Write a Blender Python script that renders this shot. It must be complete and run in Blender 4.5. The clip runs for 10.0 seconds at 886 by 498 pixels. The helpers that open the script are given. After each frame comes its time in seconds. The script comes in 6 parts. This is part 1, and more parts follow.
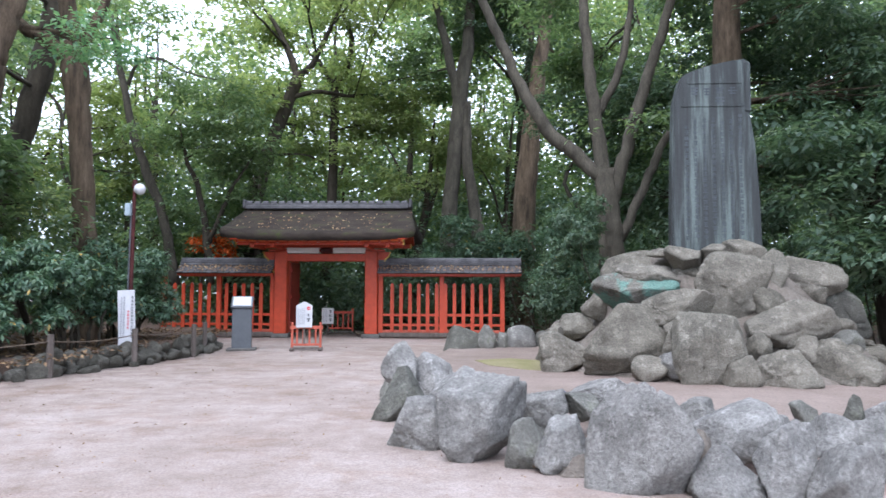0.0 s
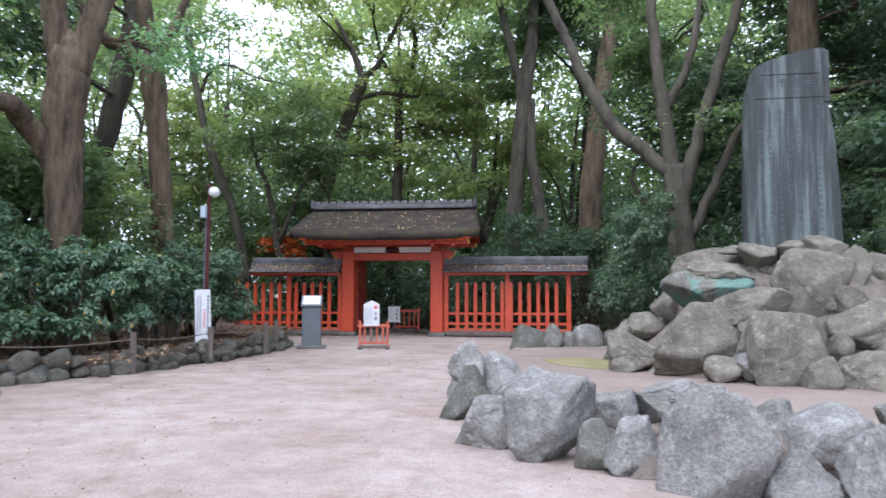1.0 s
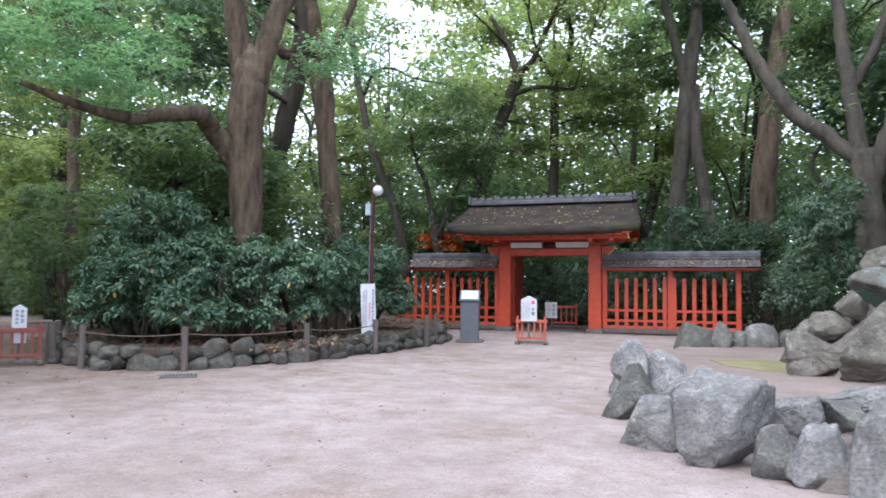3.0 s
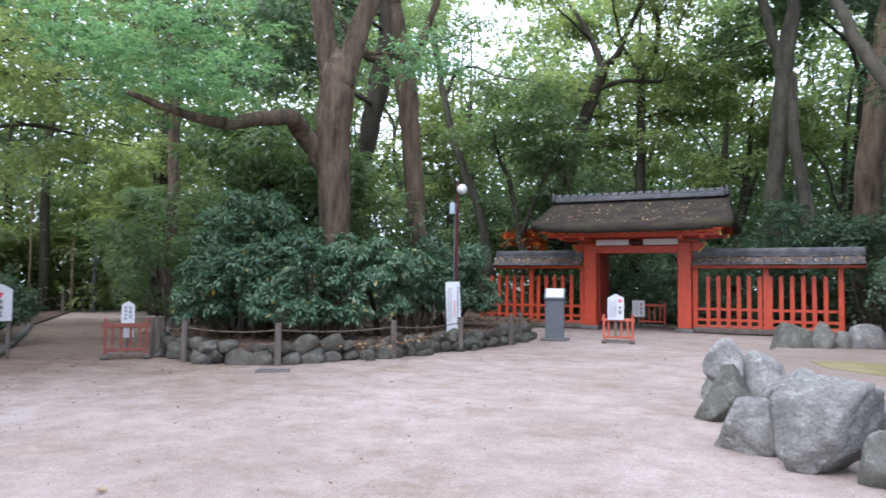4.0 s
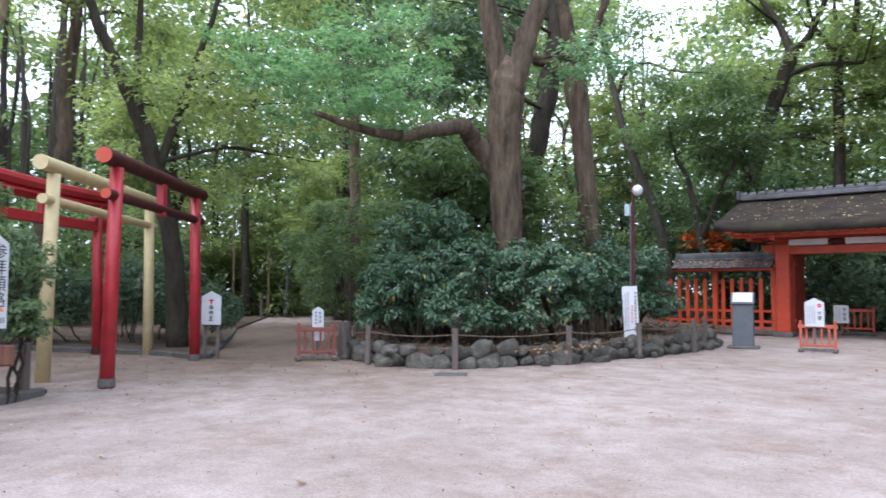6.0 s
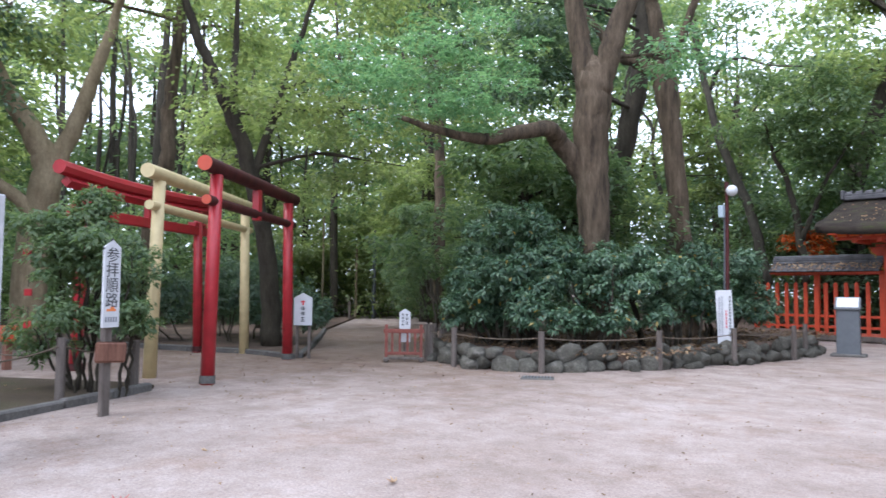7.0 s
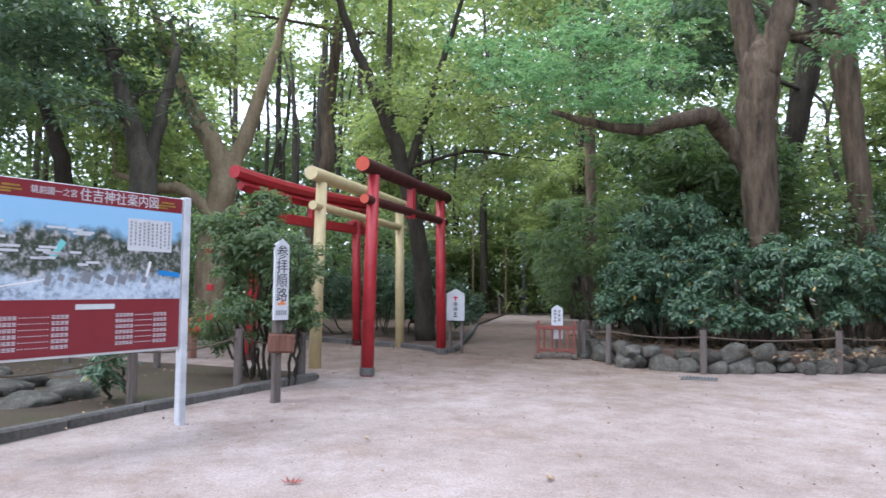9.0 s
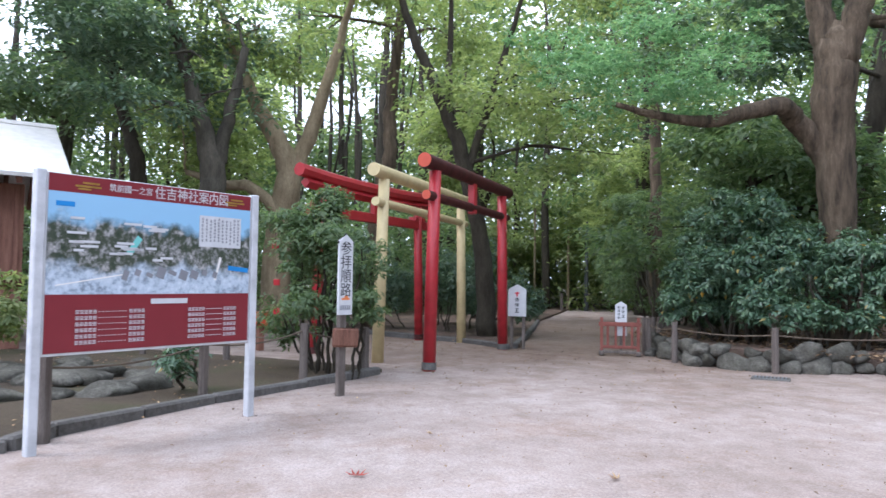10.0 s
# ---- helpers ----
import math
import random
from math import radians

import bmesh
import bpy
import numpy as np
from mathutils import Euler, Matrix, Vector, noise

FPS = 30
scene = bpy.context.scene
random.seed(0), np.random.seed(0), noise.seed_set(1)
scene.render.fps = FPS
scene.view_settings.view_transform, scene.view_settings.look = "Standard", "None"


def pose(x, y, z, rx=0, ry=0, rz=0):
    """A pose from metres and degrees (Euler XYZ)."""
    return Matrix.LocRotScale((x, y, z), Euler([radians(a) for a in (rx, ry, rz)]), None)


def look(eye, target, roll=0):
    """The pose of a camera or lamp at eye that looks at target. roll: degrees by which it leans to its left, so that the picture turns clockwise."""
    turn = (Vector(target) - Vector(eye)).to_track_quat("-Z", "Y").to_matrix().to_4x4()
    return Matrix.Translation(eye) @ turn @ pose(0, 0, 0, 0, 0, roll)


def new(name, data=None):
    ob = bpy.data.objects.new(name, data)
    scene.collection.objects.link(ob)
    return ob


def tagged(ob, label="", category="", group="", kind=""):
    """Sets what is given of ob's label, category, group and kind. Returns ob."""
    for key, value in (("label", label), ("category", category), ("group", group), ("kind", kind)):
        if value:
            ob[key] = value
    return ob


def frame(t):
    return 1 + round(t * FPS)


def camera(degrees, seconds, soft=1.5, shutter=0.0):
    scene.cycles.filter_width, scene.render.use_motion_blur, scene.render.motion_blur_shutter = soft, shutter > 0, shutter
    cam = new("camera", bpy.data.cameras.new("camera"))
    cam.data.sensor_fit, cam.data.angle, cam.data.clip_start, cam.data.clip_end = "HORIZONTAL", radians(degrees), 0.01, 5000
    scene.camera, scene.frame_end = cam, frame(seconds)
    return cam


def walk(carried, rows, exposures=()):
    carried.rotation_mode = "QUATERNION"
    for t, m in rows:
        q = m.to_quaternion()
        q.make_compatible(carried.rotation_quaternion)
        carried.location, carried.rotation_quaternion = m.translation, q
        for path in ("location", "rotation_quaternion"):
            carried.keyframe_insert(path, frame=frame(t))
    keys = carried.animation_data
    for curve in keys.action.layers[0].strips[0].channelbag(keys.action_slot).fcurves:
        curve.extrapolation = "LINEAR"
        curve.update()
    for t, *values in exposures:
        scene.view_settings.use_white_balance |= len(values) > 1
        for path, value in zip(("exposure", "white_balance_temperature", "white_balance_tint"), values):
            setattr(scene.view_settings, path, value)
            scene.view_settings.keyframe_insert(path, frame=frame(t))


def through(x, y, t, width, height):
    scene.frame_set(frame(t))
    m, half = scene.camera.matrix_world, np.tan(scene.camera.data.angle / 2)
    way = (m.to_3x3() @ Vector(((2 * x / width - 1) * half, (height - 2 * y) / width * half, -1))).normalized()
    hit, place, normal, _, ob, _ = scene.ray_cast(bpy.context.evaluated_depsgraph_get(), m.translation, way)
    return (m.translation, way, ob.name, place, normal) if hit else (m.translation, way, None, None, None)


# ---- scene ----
cam = camera(63.7, 10.0, 1.5, 0.5)
PATH = [
    (0, (0.308, 0.264, 1.204), (0.288, 2.259, 1.333), 0.2),
    (0.5, (0.3, 0.248, 1.21), (0.199, 2.241, 1.336), 0.1),
    (1, (0.29, 0.237, 1.213), (0.09, 2.223, 1.337), 0.1),
    (1.5, (0.278, 0.23, 1.216), (-0.025, 2.203, 1.338), 0.1),
    (2, (0.264, 0.229, 1.21), (-0.152, 2.182, 1.33), 0.3),
    (3.5, (0.231, 0.202, 1.213), (-0.495, 2.062, 1.316), 0.6),
    (4, (0.224, 0.171, 1.215), (-0.613, 1.984, 1.315), 0.6),
    (4.5, (0.221, 0.16, 1.216), (-0.724, 1.92, 1.315), 0.5),
    (5, (0.203, 0.167, 1.213), (-0.85, 1.864, 1.316), 0.4),
    (5.5, (0.18, 0.177, 1.206), (-0.968, 1.812, 1.314), 0.2),
    (7, (0.178, 0.12, 1.218), (-1.238, 1.527, 1.335), 0.5),
    (7.5, (0.152, 0.124, 1.21), (-1.339, 1.453, 1.327), 0.6),
    (8, (0.144, 0.124, 1.211), (-1.418, 1.368, 1.324), 0.6),
    (8.5, (0.138, 0.118, 1.209), (-1.482, 1.285, 1.318), 0.6),
    (9, (0.135, 0.103, 1.205), (-1.542, 1.188, 1.309), 0.6),
    (9.5, (0.124, 0.101, 1.203), (-1.599, 1.112, 1.301), 0.7),
    (10, (0.131, 0.091, 1.213), (-1.633, 1.03, 1.301), 0.8),
]
EXPOSURES = [(0.0, 1.78, 5470, 13.5), (10.0, 1.78, 5470, 13.5)]
walk(cam, [(t, look(eye, target, roll)) for t, eye, target, roll in PATH], EXPOSURES)

# ---------- world and light ----------
SUN_AZ, SUN_EL = 200.0, 58.0
world = bpy.data.worlds.new("sky")
scene.world = world
world.use_nodes = True
_wn = world.node_tree.nodes
_sky = _wn.new("ShaderNodeTexSky")
_sky.sky_type = "NISHITA"
_sky.sun_disc = False
_sky.sun_elevation = radians(SUN_EL)
_sky.sun_rotation = radians(SUN_AZ)
_sky.air_density = 1.0
_sky.dust_density = 8.0
_sky.ozone_density = 1.0
_wn["Background"].inputs["Strength"].default_value = 0.13
# thin bright overcast over the blue sky
_veil = _wn.new("ShaderNodeMix")
_veil.data_type = "RGBA"
_veil.inputs[0].default_value = 0.8
_veil.inputs[7].default_value = (7.6, 7.9, 8.3, 1)
world.node_tree.links.new(_sky.outputs[0], _veil.inputs[6])
world.node_tree.links.new(_veil.outputs[2], _wn["Background"].inputs[0])
_sun = new("sun", bpy.data.lights.new("sun", "SUN"))
_sun.data.energy = 0.7
_sun.data.angle = radians(25)
_sun.data.color = (1.0, 0.96, 0.9)
_az, _el = radians(SUN_AZ), radians(SUN_EL)
_sun.matrix_world = look((0, 0, 0), (-math.sin(_az) * math.cos(_el), -math.cos(_az) * math.cos(_el), -math.sin(_el)))


# ---------- materials ----------
def mat(name, build):
    m = bpy.data.materials.new(name)
    m.use_nodes = True
    nt = m.node_tree
    bsdf = nt.nodes["Principled BSDF"]
    build(nt, bsdf)
    return m


def node(nt, kind, **values):
    n = nt.nodes.new(kind)
    for key, value in values.items():
        if key in n.inputs:
            n.inputs[key].default_value = value
    return n


def coords(nt, scale=(1, 1, 1)):
    tc = nt.nodes.new("ShaderNodeTexCoord")
    mp = nt.nodes.new("ShaderNodeMapping")
    mp.inputs["Scale"].default_value = scale
    nt.links.new(tc.outputs["Object"], mp.inputs["Vector"])
    return mp.outputs["Vector"]


def noise_tex(nt, vec, scale, detail=6.0, rough=0.6):
    n = node(nt, "ShaderNodeTexNoise", Scale=scale, Detail=detail, Roughness=rough)
    nt.links.new(vec, n.inputs["Vector"])
    return n.outputs["Fac"]


def ramp(nt, fac, stops):
    r = nt.nodes.new("ShaderNodeValToRGB")
    el = r.color_ramp.elements
    while len(el) < len(stops):
        el.new(0.5)
    for e, (p, c) in zip(el, stops):
        e.position = p
        e.color = (*c, 1)
    nt.links.new(fac, r.inputs["Fac"])
    return r.outputs["Color"]


def mixc(nt, fac, a, b, mode="MIX"):
    m = nt.nodes.new("ShaderNodeMix")
    m.data_type = "RGBA"
    m.blend_type = mode
    ins = [m.inputs[0], m.inputs[6], m.inputs[7]]
    for sock, v in zip(ins, (fac, a, b)):
        if isinstance(v, (int, float)):
            sock.default_value = v
        elif isinstance(v, tuple):
            sock.default_value = (*v, 1)
        else:
            nt.links.new(v, sock)
    return m.outputs[2]


def bump(nt, bsdf, fac, strength=0.4, dist=0.02):
    b = node(nt, "ShaderNodeBump", Strength=strength, Distance=dist)
    nt.links.new(fac, b.inputs["Height"])
    nt.links.new(b.outputs["Normal"], bsdf.inputs["Normal"])


def rand_object(nt):
    return nt.nodes.new("ShaderNodeObjectInfo").outputs["Random"]


def rand_island(nt):
    return nt.nodes.new("ShaderNodeNewGeometry").outputs["Random Per Island"]


def two_scale(name, stops, s1, s2, rough=0.8, bumps=0.4, dist=0.02, stretch=(1, 1, 1), spec=0.3, vary=0.0):
    """A surface with broad patches, fine grain and relief."""
    def build(nt, bsdf):
        v = coords(nt, stretch)
        big = noise_tex(nt, v, s1, 4)
        fine = noise_tex(nt, v, s2, 8, 0.7)
        col = ramp(nt, big, stops)
        grain = ramp(nt, fine, [(0.3, (0.55, 0.55, 0.55)), (0.7, (1.25, 1.25, 1.25))])
        c = mixc(nt, 0.8, col, grain, "MULTIPLY")
        if vary:
            tone = ramp(nt, rand_object(nt), [(0.0, (1 - vary,) * 3), (1.0, (1 + vary,) * 3)])
            c = mixc(nt, 1.0, c, tone, "MULTIPLY")
        nt.links.new(c, bsdf.inputs["Base Color"])
        bsdf.inputs["Roughness"].default_value = rough
        bsdf.inputs["Specular IOR Level"].default_value = spec
        bump(nt, bsdf, fine, bumps, dist)
    return mat(name, build)


def leaf_mat(name, stops, rough=0.45, through=0.35, spec=0.4):
    def build(nt, bsdf):
        c = ramp(nt, rand_island(nt), stops)
        nt.links.new(c, bsdf.inputs["Base Color"])
        bsdf.inputs["Roughness"].default_value = rough
        bsdf.inputs["Specular IOR Level"].default_value = spec
        tr = nt.nodes.new("ShaderNodeBsdfTranslucent")
        warm = mixc(nt, 1.0, c, (1.3, 1.35, 0.85), "MULTIPLY")
        nt.links.new(warm, tr.inputs["Color"])
        mx = nt.nodes.new("ShaderNodeMixShader")
        mx.inputs[0].default_value = through
        nt.links.new(bsdf.outputs[0], mx.inputs[1])
        nt.links.new(tr.outputs[0], mx.inputs[2])
        nt.links.new(mx.outputs[0], nt.nodes["Material Output"].inputs["Surface"])
    return mat(name, build)


def plain(name, color, rough=0.5, spec=0.4, wear=0.12, metal=0.0):
    """Paint or plastic with faint dirt and fine relief."""
    def build(nt, bsdf):
        v = coords(nt)
        f = noise_tex(nt, v, 6, 8, 0.65)
        c = ramp(nt, f, [(0.3, tuple(x * (1 - wear * 2) for x in color)), (0.65, color)])
        nt.links.new(c, bsdf.inputs["Base Color"])
        bsdf.inputs["Roughness"].default_value = rough
        bsdf.inputs["Specular IOR Level"].default_value = spec
        bsdf.inputs["Metallic"].default_value = metal
        bump(nt, bsdf, f, 0.08, 0.01)
    return mat(name, build)


def sand_build(nt, bsdf):
    v = coords(nt)
    big = noise_tex(nt, v, 0.35, 5, 0.6)
    mid = noise_tex(nt, v, 2.4, 7, 0.65)
    fine = noise_tex(nt, v, 60, 6, 0.75)
    a = ramp(nt, big, [(0.32, (0.262, 0.212, 0.186)), (0.66, (0.356, 0.304, 0.280))])
    b = ramp(nt, mid, [(0.38, (0.87, 0.855, 0.84)), (0.6, (1.05, 1.05, 1.05))])
    c = mixc(nt, 1.0, a, b, "MULTIPLY")
    g = ramp(nt, fine, [(0.34, (0.6, 0.58, 0.56)), (0.66, (1.25, 1.25, 1.25))])
    c = mixc(nt, 0.85, c, g, "MULTIPLY")
    scuff = noise_tex(nt, v, 7.5, 9, 0.8)
    c = mixc(nt, ramp(nt, scuff, [(0.47, (0, 0, 0)), (0.62, (0.55, 0.55, 0.55))]), c, mixc(nt, 1.0, c, (0.80, 0.75, 0.71), "MULTIPLY"))
    # brown trodden patches
    worn = noise_tex(nt, v, 0.9, 8, 0.75)
    c = mixc(nt, ramp(nt, worn, [(0.50, (0, 0, 0)), (0.62, (0.7, 0.7, 0.7))]), c, mixc(nt, 1.0, c, (0.84, 0.76, 0.70), "MULTIPLY"))
    # browner, darker ground round the mouth of the woodland path, fading outwards
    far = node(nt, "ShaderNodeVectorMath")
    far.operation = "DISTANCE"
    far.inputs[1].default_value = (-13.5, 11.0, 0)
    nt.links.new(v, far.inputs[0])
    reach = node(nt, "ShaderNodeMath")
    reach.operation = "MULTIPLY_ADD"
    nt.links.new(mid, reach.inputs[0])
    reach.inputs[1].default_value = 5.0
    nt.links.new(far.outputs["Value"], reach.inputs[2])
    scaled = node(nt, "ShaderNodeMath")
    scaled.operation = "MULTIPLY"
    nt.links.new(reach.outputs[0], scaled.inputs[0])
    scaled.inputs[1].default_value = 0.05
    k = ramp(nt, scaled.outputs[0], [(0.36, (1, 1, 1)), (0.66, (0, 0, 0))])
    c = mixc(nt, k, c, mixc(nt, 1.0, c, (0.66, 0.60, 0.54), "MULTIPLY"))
    nt.links.new(c, bsdf.inputs["Base Color"])
    bsdf.inputs["Roughness"].default_value = 0.95
    bsdf.inputs["Specular IOR Level"].default_value = 0.1
    bump(nt, bsdf, mixc(nt, 0.7, mid, fine), 0.5, 0.05)


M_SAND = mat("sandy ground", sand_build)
M_SAND_DARK = two_scale("brown sand", [(0.3, (0.17, 0.128, 0.105)), (0.7, (0.25, 0.198, 0.17))], 0.9, 40, 0.95, 0.4, 0.02)
M_SOIL = two_scale("leaf mould", [(0.3, (0.06, 0.042, 0.03)), (0.7, (0.15, 0.10, 0.075))], 1.2, 26, 0.95, 0.8, 0.04)
M_MOSS = two_scale("mossy soil", [(0.3, (0.038, 0.027, 0.017)), (0.52, (0.060, 0.044, 0.027)), (0.72, (0.046, 0.046, 0.018))], 0.9, 30, 0.95, 0.6, 0.03)
M_PUDDLE = two_scale("mossy damp sand", [(0.3, (0.26, 0.22, 0.14)), (0.7, (0.16, 0.15, 0.05))], 1.5, 30, 0.7, 0.3, 0.01)
M_RED = plain("vermilion paint", (0.46, 0.062, 0.024), 0.45, 0.35, 0.16)
M_REDFADE = plain("faded vermilion paint", (0.42, 0.10, 0.06), 0.6, 0.3, 0.2)
M_REDOLD = plain("weathered dull vermilion paint", (0.22, 0.075, 0.058), 0.7, 0.2, 0.25)
M_DOOR = plain("deep red paint", (0.28, 0.035, 0.022), 0.5, 0.3, 0.12)
M_CARVED = plain("carved slate", (0.085, 0.095, 0.105), 0.8, 0.2, 0.25)
M_TORII = plain("crimson paint", (0.34, 0.020, 0.026), 0.4, 0.4, 0.14)
M_TORIIDARK = plain("weathered crimson paint", (0.07, 0.016, 0.015), 0.6, 0.25, 0.3)
M_TORIIEND = plain("orange red paint", (0.45, 0.065, 0.028), 0.45, 0.35, 0.1)
M_CREAM = plain("cream paint", (0.56, 0.45, 0.24), 0.5, 0.35, 0.1)
M_ORANGE = plain("orange paint", (0.75, 0.17, 0.03), 0.45, 0.35, 0.1)
M_GOLD = plain("gilt fitting", (0.55, 0.36, 0.08), 0.35, 0.5, 0.2, 0.7)
M_WHITE = plain("white paint", (0.52, 0.52, 0.535), 0.45, 0.4, 0.08)
M_PLASTER = plain("white plaster", (0.72, 0.69, 0.66), 0.9, 0.1, 0.08)
M_INK = plain("black ink", (0.02, 0.02, 0.022), 0.6, 0.3, 0.05)
M_GREYINK = plain("grey ink", (0.22, 0.22, 0.24), 0.7, 0.2, 0.1)
M_REDINK = plain("red ink", (0.55, 0.03, 0.04), 0.6, 0.3, 0.05)
M_ORINK = plain("orange ink", (0.65, 0.20, 0.06), 0.6, 0.3, 0.05)
M_MAROON = plain("maroon print", (0.17, 0.020, 0.027), 0.35, 0.4, 0.04)
M_STEEL = plain("dark steel", (0.106, 0.112, 0.121), 0.5, 0.4, 0.1, 0.2)
M_GREYBOX = plain("grey enamel", (0.32, 0.38, 0.42), 0.4, 0.4, 0.1)
M_GLOBE = plain("opal glass", (0.5, 0.5, 0.51), 0.2, 0.5, 0.03)
M_ROPE = plain("hemp rope", (0.13, 0.10, 0.075), 0.9, 0.1, 0.2)
M_WOODGREY = two_scale("weathered wood", [(0.3, (0.08, 0.064, 0.054)), (0.7, (0.165, 0.137, 0.12))], 3, 40, 0.9, 0.6, 0.01, (6, 6, 0.6))
M_WOODBROWN = two_scale("brown wood", [(0.3, (0.12, 0.05, 0.035)), (0.7, (0.24, 0.12, 0.08))], 3, 40, 0.8, 0.5, 0.01, (6, 6, 0.6))
M_THATCH = two_scale("bark shingle thatch", [(0.25, (0.024, 0.018, 0.014)), (0.5, (0.050, 0.038, 0.030)), (0.58, (0.060, 0.048, 0.034)), (0.72, (0.060, 0.068, 0.022))], 1.8, 60, 0.95, 0.9, 0.03, (1, 2.2, 2.2))
M_TILE = two_scale("grey roof tile", [(0.3, (0.055, 0.052, 0.056)), (0.7, (0.135, 0.128, 0.135))], 4, 40, 0.6, 0.3, 0.01, vary=0.2)
def rock_skin(name, base, moss, amount, vary, stain=None, reach=0.58):
    """Rough stone: grey ground, pale lichen specks, dark pits, some moss, and a stain where it has one."""
    def build(nt, bsdf):
        v = coords(nt)
        big = noise_tex(nt, v, 1.7, 6, 0.65)
        mid = noise_tex(nt, v, 9, 8, 0.7)
        fine = noise_tex(nt, v, 42, 10, 0.75)
        c = ramp(nt, big, [(0.34, tuple(x * 0.62 for x in base)), (0.50, base), (0.68, tuple(min(x * 1.35, 0.6) for x in base))])
        c = mixc(nt, ramp(nt, mid, [(0.52, (0, 0, 0)), (0.66, (0.7, 0.7, 0.7))]), c, tuple(min(x * 1.7 + 0.03, 0.6) for x in base))
        c = mixc(nt, ramp(nt, noise_tex(nt, v, 3.3, 7, 0.7), [(0.60 - amount, (0, 0, 0)), (0.78 - amount, (0.75, 0.75, 0.75))]), c, moss)
        if stain:
            c = mixc(nt, ramp(nt, noise_tex(nt, v, 2.6, 6, 0.6), [(reach, (0, 0, 0)), (reach + 0.08, (0.85, 0.85, 0.85))]), c, stain)
        g = ramp(nt, fine, [(0.34, (0.50, 0.50, 0.50)), (0.60, (1.16, 1.16, 1.16))])
        c = mixc(nt, 0.85, c, g, "MULTIPLY")
        tone = ramp(nt, rand_object(nt), [(0.0, (1 - vary, 1 - vary, 1 - vary * 1.1)), (1.0, (1 + vary,) * 3)])
        nt.links.new(mixc(nt, 1.0, c, tone, "MULTIPLY"), bsdf.inputs["Base Color"])
        bsdf.inputs["Roughness"].default_value = 0.92
        bsdf.inputs["Specular IOR Level"].default_value = 0.2
        bump(nt, bsdf, mixc(nt, 0.4, mid, fine), 1.0, 0.07)
    return mat(name, build)


M_ROCK = rock_skin("granite boulder", (0.238, 0.228, 0.214), (0.12, 0.12, 0.085), -0.05, 0.16)
M_ROCKBLUE = rock_skin("blue-grey stone", (0.12, 0.13, 0.20), (0.11, 0.12, 0.15), -0.05, 0.1)
M_ROCKSTAIN = rock_skin("mound rock with green flecks", (0.170, 0.156, 0.128), (0.118, 0.118, 0.078), -0.02, 0.1, (0.07, 0.17, 0.10), 0.64)
M_ROCKB = rock_skin("brownish mortared rock", (0.172, 0.156, 0.128), (0.118, 0.118, 0.078), 0.0, 0.15)
M_WALLSTONE = rock_skin("wall stone", (0.098, 0.091, 0.076), (0.070, 0.078, 0.048), 0.03, 0.25)
M_MORTAR = two_scale("earth and mortar", [(0.3, (0.14, 0.118, 0.096)), (0.7, (0.23, 0.20, 0.17))], 1.6, 24, 0.95, 0.8, 0.05)
M_POST = plain("chalky white paint", (0.50, 0.50, 0.52), 0.5, 0.3, 0.15)
M_ROCKG = rock_skin("mossy stone", (0.155, 0.150, 0.132), (0.085, 0.098, 0.048), 0.04, 0.25)
M_ROCKTEAL = rock_skin("rock with verdigris stain", (0.165, 0.152, 0.128), (0.118, 0.118, 0.078), -0.02, 0.05, (0.13, 0.24, 0.20), 0.46)
M_KERB = two_scale("concrete kerb", [(0.3, (0.07, 0.064, 0.058)), (0.7, (0.14, 0.13, 0.12))], 2, 30, 0.9, 0.4, 0.01)
M_BARK_R = two_scale("reddish bark", [(0.32, (0.045, 0.033, 0.022)), (0.5, (0.115, 0.083, 0.054)), (0.68, (0.18, 0.134, 0.09))], 3.5, 20, 0.95, 1.0, 0.06, (2, 2, 0.35))
M_BARK_D = two_scale("dark bark", [(0.3, (0.025, 0.020, 0.014)), (0.7, (0.070, 0.058, 0.040))], 3, 22, 0.95, 0.9, 0.04, (2, 2, 0.5))
M_BARK_G = two_scale("grey bark", [(0.3, (0.040, 0.035, 0.026)), (0.7, (0.108, 0.095, 0.072))], 2.5, 22, 0.95, 0.8, 0.03, (2, 2, 0.6))
M_BARK_T = two_scale("tan bark", [(0.3, (0.16, 0.12, 0.07)), (0.7, (0.30, 0.24, 0.15))], 2.5, 22, 0.95, 0.6, 0.03, (2, 2, 0.6))


def slate_build(nt, bsdf):
    v = coords(nt, (4.5, 1, 0.28))
    streak = noise_tex(nt, v, 1.6, 6, 0.65)
    v2 = coords(nt)
    fine = noise_tex(nt, v2, 24, 8, 0.7)
    c = ramp(nt, streak, [(0.34, (0.018, 0.020, 0.020)), (0.48, (0.032, 0.037, 0.037)), (0.62, (0.105, 0.130, 0.122))])
    g = ramp(nt, fine, [(0.3, (0.75, 0.75, 0.75)), (0.7, (1.15, 1.15, 1.15))])
    nt.links.new(mixc(nt, 0.8, c, g, "MULTIPLY"), bsdf.inputs["Base Color"])
    bsdf.inputs["Roughness"].default_value = 0.7
    bump(nt, bsdf, fine, 0.4, 0.015)


